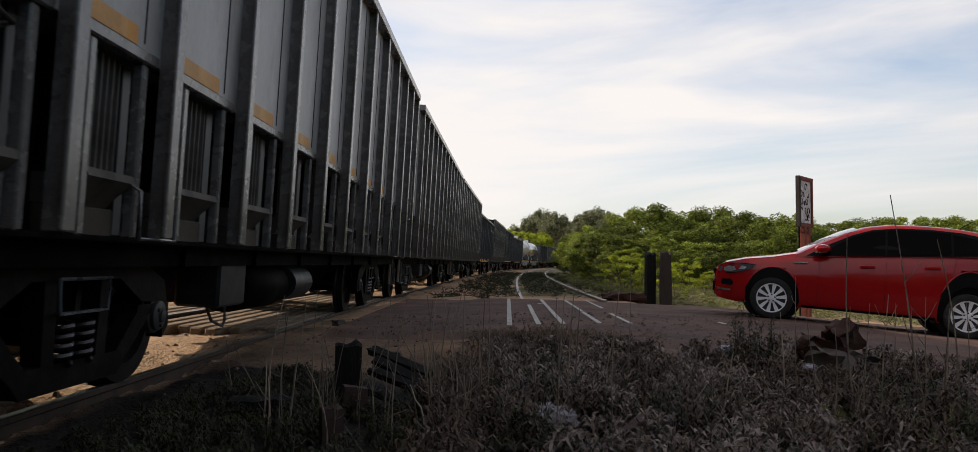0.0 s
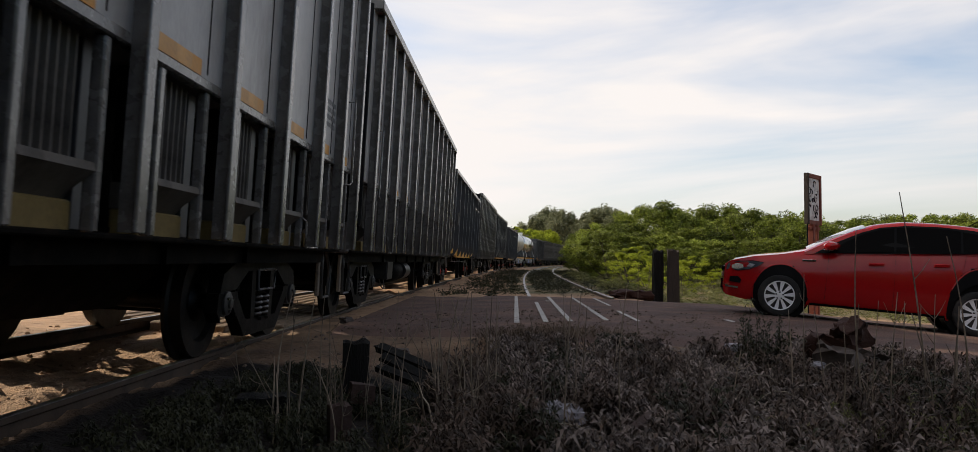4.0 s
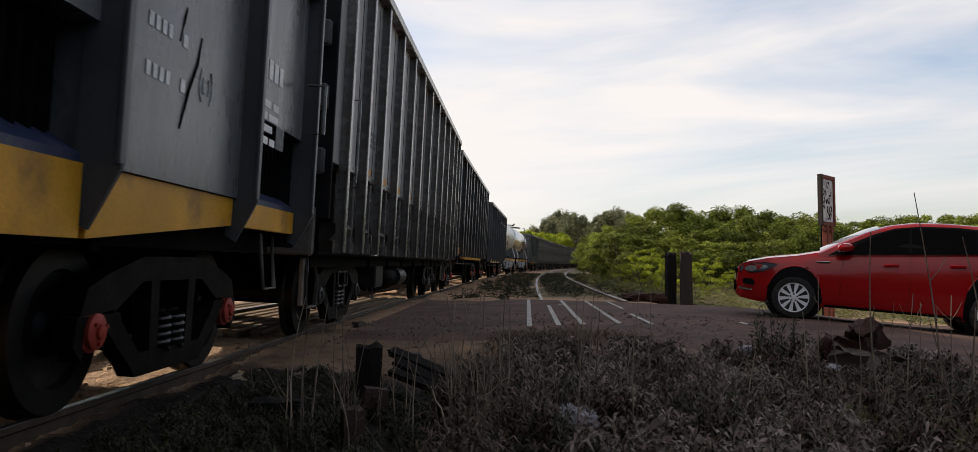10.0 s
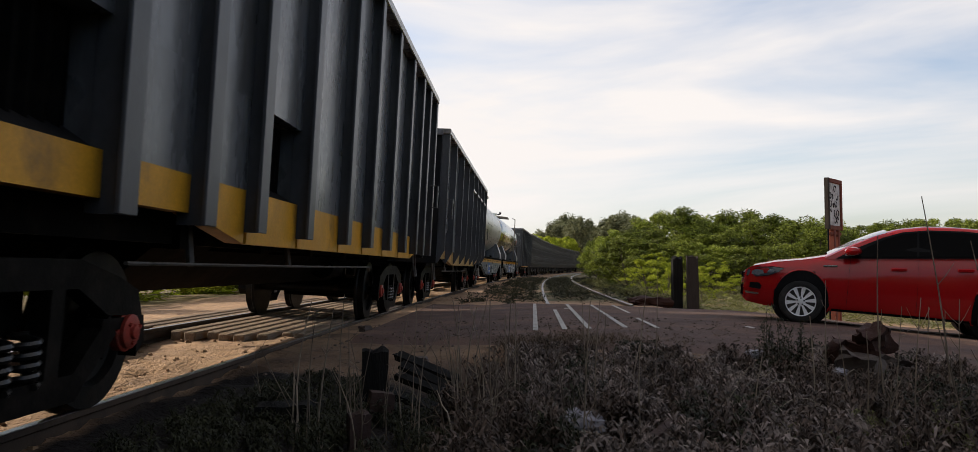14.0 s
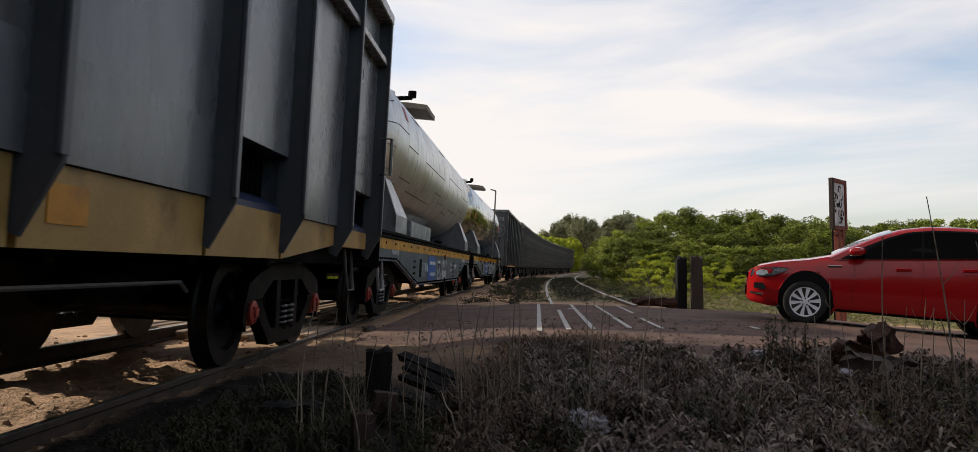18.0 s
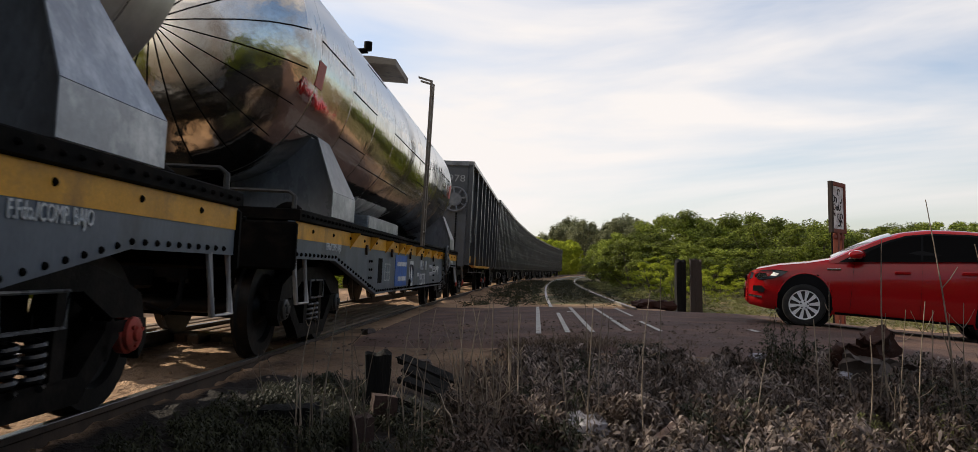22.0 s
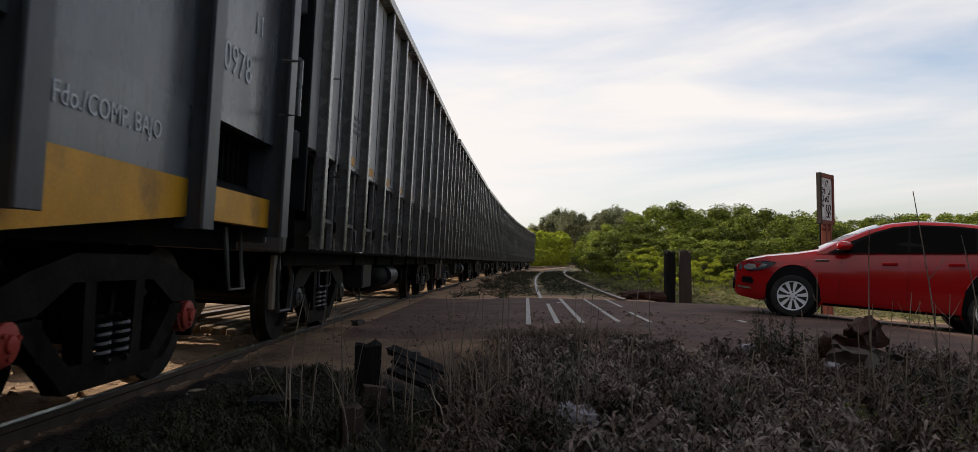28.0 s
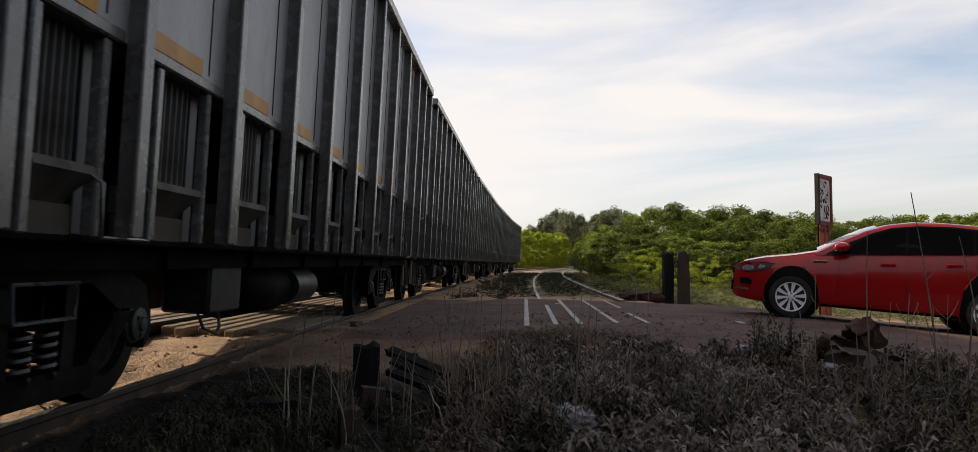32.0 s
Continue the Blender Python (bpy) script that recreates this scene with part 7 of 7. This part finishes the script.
def build_clutter():
    """Old timber, a concrete lump with rusty iron, stones and litter at the edge of the weeds."""
    for k, (x, y, z, l, w, t, rx, ry, rz) in enumerate(((-0.76, 6.7, -0.10, 0.62, 0.09, 0.05, 18, 16, -28), (-0.70, 6.5, -0.17, 0.60, 0.08, 0.04, 26, 20, -24), (-0.74, 6.35, -0.20, 0.58, 0.07, 0.05, 20, 12, -34),
                                                        (-0.80, 6.1, -0.27, 0.60, 0.08, 0.05, 20, 10, -30), (-0.66, 5.95, -0.30, 0.66, 0.07, 0.04, 12, 16, -22), (-0.62, 5.8, -0.35, 0.70, 0.09, 0.05, 10, 8, -20))):
        ob = part("plank", rough_block("plank", (l, w, t), 10 + k, M_BLACKWOOD, 0.03, 3), None)
        ob.matrix_basis = pose(x, y, z, rx, ry, rz)
        tagged(ob, "dark rotten plank in a tumbled pile", "plank", "pile of rotten planks")
    ob = part("wooden_block", rough_block("wooden_block", (0.16, 0.12, 0.13), 21, M_PALEWOOD, 0.06, 3), None)
    ob.matrix_basis = pose(-0.95, 5.6, -0.20, 0, 8, 20)
    tagged(ob, "small pinkish wooden block among the weeds", "block")
    lump = part("concrete_lump", rough_block("concrete_lump", (0.58, 0.42, 0.30), 5, M_CONCRETE, 0.30, 6), None)
    lump.matrix_basis = pose(2.75, 6.75, -0.14, 0, 12, 15)
    tagged(lump, "broken lump of dirty concrete at the road edge", "rubble")
    iron = part("rusty_iron", rough_block("rusty_iron", (0.24, 0.20, 0.22), 8, M_RUST, 0.30, 5), None)
    iron.matrix_basis = pose(2.82, 6.75, 0.10, 0, -20, 30)
    tagged(iron, "flaking rusty iron scrap on the concrete lump", "scrap iron")
    iron = part("rusty_iron", rough_block("rusty_iron", (0.28, 0.20, 0.2), 9, M_RUST, 0.30, 5), None)
    iron.matrix_basis = pose(2.58, 6.65, 0.0, 0, 20, -10)
    tagged(iron, "flaking rusty iron scrap leaning on the lump", "scrap iron")
    for k, (x, y, w, h) in enumerate(((3.30, 5.75, 0.36, 0.36), (3.62, 6.0, 0.3, 0.24), (3.05, 6.1, 0.2, 0.2))):
        ob = part("stone", rough_block("stone", (w, w * 0.8, h), 30 + k, M_CONCRETE, 0.22, 4), None)
        ob.matrix_basis = pose(x, y, ground_z(x, y) + h * 0.4, 0, 0, 40 * k)
        tagged(ob, "pale grey stone at the road edge", "stone", "stones at the road edge")
    for x, y, z, w, seed in ((0.38, 4.95, -0.20, 0.19, 41), (2.47, 6.5, -0.10, 0.09, 42), (2.05, 7.3, -0.05, 0.12, 43), (0.10, 4.2, -0.22, 0.06, 44)):
        ob = part("plastic_litter", rough_block("plastic_litter", (w, w * 0.7, w * 0.45), seed, M_PLASTIC, 0.45, 5), None)
        ob.matrix_basis = pose(x, y, z, 10, 5, seed * 17)
        tagged(ob, "crumpled white plastic litter caught in weeds", "litter", "plastic litter")
    for k, (x, y, w) in enumerate(((-0.96, 7.75, 0.18), (-0.75, 9.4, 0.12), (-2.0, 10.6, 0.14))):
        ob = part("stone", rough_block("stone", (w, w * 0.8, 0.07), 50 + k, M_CONCRETE, 0.2, 3), None)
        ob.matrix_basis = pose(x, y, max(ground_z(x, y), road_z(x, y) if y > 9.9 else -9) + 0.02, 0, 0, 30 * k)
        tagged(ob, "small flat stone on the dusty road", "stone", "stones on the road")
    mound = part("earth_mound", rough_block("earth_mound", (0.75, 0.5, 0.26), 61, M_RUST, 0.34, 6), None)
    x, y, z = az_place(8.9, 19.0)
    mound.matrix_basis = pose(x, y, z + 0.04, 0, 0, 10)
    tagged(mound, "low dark mound of earth beside the posts", "earth mound")
    rng = random.Random(12)
    pebbles = MB()
    while len(pebbles.f) < 7 * 1100:
        x, y = rng.uniform(-2.15, 3.6), rng.uniform(4.5, 12.5)
        if y < road_mid(x) - ROAD_NEAR * 1.02 and x > -0.8:
            continue
        r = rng.uniform(0.004, 0.02) * (0.7 + rng.random())
        z = max(ground_z(x, y), road_z(x, y) if y > road_mid(x) - ROAD_NEAR and x > -1.9 else -9)
        t = rng.uniform(0, 6)
        ring = [(x + r * rng.uniform(0.6, 1.3) * math.cos(t + k * 1.257), y + r * rng.uniform(0.6, 1.3) * math.sin(t + k * 1.257), z - 0.002) for k in range(5)]
        top = [(x + (p[0] - x) * 0.55, y + (p[1] - y) * 0.55, z + r * rng.uniform(0.4, 0.8)) for p in ring]
        pebbles.add(ring + top, [(5, 6, 7, 8, 9)] + [(k, (k + 1) % 5, 5 + (k + 1) % 5, 5 + k) for k in range(5)] + [(4, 3, 2, 1, 0)])
    tagged(part("pebbles", pebbles, M_PEBBLE), "loose pebbles and grit on the dusty crossing", "pebbles", "", "stuff")
    clods = MB()
    for _ in range(700):
        off, y = rng.uniform(-2.4, 0.72), rng.uniform(0.5, 16)
        x = bed_x(y) + off
        r = rng.uniform(0.008, 0.035)
        z = ground_z(x, y)
        t = rng.uniform(0, 6)
        ring = [(x + r * rng.uniform(0.7, 1.4) * math.cos(t + k * 1.257), y + r * rng.uniform(0.7, 1.4) * math.sin(t + k * 1.257), z - 0.004) for k in range(5)]
        top = [(x + (p[0] - x) * 0.6, y + (p[1] - y) * 0.6, z + r * rng.uniform(0.4, 0.9)) for p in ring]
        clods.add(ring + top, [(5, 6, 7, 8, 9)] + [(k, (k + 1) % 5, 5 + (k + 1) % 5, 5 + k) for k in range(5)] + [(4, 3, 2, 1, 0)])
    tagged(part("clods", clods, M_CLOD), "loose clods of sand between the rails", "clods", "", "stuff")
    strip = part("board", MB().box(-0.03, 0.03, -0.5, 0.5, -0.01, 0.01, 0.004), M_PALEWOOD)
    strip.matrix_basis = pose(0.62, 4.35, -0.22, 10, 0, -35)
    tagged(strip, "thin pale board lying in the weeds", "board")


build_clutter()


def stalk(x, y, top_x, top_z, r, seed, lab="tall dry weed stalk"):
    """One dry stem, slightly bent, with a few side twigs."""
    rng = random.Random(seed)
    z0 = ground_z(x, y) - 0.05
    pts = []
    bend = rng.uniform(-0.05, 0.05)
    for k in range(7):
        u = k / 6
        pts.append((x + (top_x - x) * u ** 1.4 + bend * math.sin(u * 3.1), y + 0.06 * math.sin(u * 2.2 + seed), z0 + (top_z - z0) * u))
    mb = MB().tube(pts, r, 5, r * 0.35)
    for _ in range(rng.randint(0, 4)):
        k = rng.randint(2, 5)
        a = Vector(pts[k])
        b = a + Vector((rng.uniform(-0.10, 0.10), rng.uniform(-0.03, 0.03), rng.uniform(0.03, 0.14)))
        mb.tube([a, (a + b) / 2 + Vector((0, 0, -0.01)), b], r * 0.45, 4, r * 0.2)
    return tagged(part("dry_stalk", mb, M_STRAW), lab, "stalk", "dry stalks")


M_DEAD = mat("pale_dead_stem", (0.28, 0.23, 0.175), 0.8, 0.0, 0.3, 6.0, (0.10, 0.08, 0.06), 0.4, 8.0, 0.1, 60, (1, 1, 1), 0.3)


def grow_stalks():
    rnd = random.Random(6)
    tall = ((2.55, 5.0, 2.42, 1.13, 0.008), (2.30, 5.2, 2.22, 0.90, 0.008), (2.85, 5.1, 2.70, 0.86, 0.008), (2.05, 5.6, 2.02, 0.62, 0.006), (2.70, 5.0, 2.74, 0.44, 0.008),
            (3.05, 5.2, 3.08, 0.50, 0.006), (0.86, 5.6, 0.93, 0.68, 0.005), (0.48, 5.2, 0.50, 0.50, 0.006), (-1.18, 4.6, -1.13, 0.48, 0.005), (-0.98, 4.8, -0.99, 0.42, 0.006),
            (-0.05, 5.0, -0.03, 0.50, 0.006), (-0.35, 5.2, -0.20, 0.55, 0.005))
    for k, row in enumerate(tall):
        stalk(*row, seed=k)
    # (sideways slope from the eye, rise of the tip from the eye)
    fan = ((-0.321, -0.09), (-0.296, -0.16), (-0.277, -0.12), (-0.257, -0.04), (-0.230, -0.045), (-0.214, -0.035), (-0.205, -0.085), (-0.177, -0.085), (-0.160, -0.12), (-0.137, -0.06),
           (-0.127, -0.043), (-0.106, -0.045), (-0.097, -0.06), (-0.089, -0.067), (-0.082, -0.043), (-0.071, -0.042), (-0.062, -0.043), (-0.053, -0.042), (-0.046, -0.10), (-0.036, -0.044),
           (-0.018, -0.06), (-0.012, -0.042), (0.033, -0.062), (0.075, -0.036), (0.084, -0.036), (0.102, -0.05), (0.142, -0.09), (0.152, -0.025), (0.348, -0.063), (0.379, -0.06),
           (0.429, -0.055), (0.448, -0.045), (0.470, -0.038), (0.483, -0.05), (0.496, -0.06), (0.526, -0.038), (0.553, -0.05), (0.564, -0.045), (0.405, -0.08), (0.24, -0.12), (0.29, -0.11))
    for k, (q, rise) in enumerate(fan):
        d = rnd.uniform(4.5, 5.6)
        lean = rnd.gauss(0, 0.05)
        stalk(q * d + lean, d, q * d, EYE_Z + rise * d + rnd.uniform(-0.03, 0.03), rnd.uniform(0.0045, 0.008), 40 + k)
    for k in range(60):
        x = rnd.choice((rnd.gauss(-0.35, 0.30), rnd.uniform(-1.35, 0.1), rnd.uniform(-0.2, 3.0)))
        y = rnd.uniform(4.4, 6.2)
        z = rnd.uniform(-0.16, 0.25) if x < 0.3 else rnd.uniform(-0.1, 0.12)
        stalk(x, y, x + rnd.gauss(0, 0.12), z, rnd.uniform(0.004, 0.0065), 100 + k, "thin dry weed stalk")
    arcs = [(1.08, 4.8, 0.55, 0.30), (1.12, 4.7, 0.60, 0.22), (1.12, 5.0, 0.36, 0.36), (2.62, 4.7, 0.40, 0.26), (2.2, 4.4, 0.08, 0.2), (-0.35, 5.0, 0.35, 0.26), (0.5, 4.6, -0.5, 0.14), (-0.7, 5.2, 0.5, 0.05)]
    arcs += [(rnd.uniform(-0.6, 3.2), rnd.uniform(4.4, 6.2), rnd.uniform(-0.6, 0.6), rnd.uniform(0.08, 0.26)) for _ in range(18)]
    for x, y, w, h in arcs:                               # arching dead stems
        z = -0.28
        pts = [(x + w * u, y + 0.1 * u, z + h * math.sin(u * 1.9) + 0.03 * math.sin(u * 9 + x)) for u in (0, 0.14, 0.29, 0.43, 0.57, 0.72, 0.86, 1.0)]
        tagged(part("dead_stem", MB().tube(pts, 0.006, 5, 0.0025), M_DEAD), "pale dead stem arching over weeds", "stalk", "dead stems")


grow_stalks()

motions()
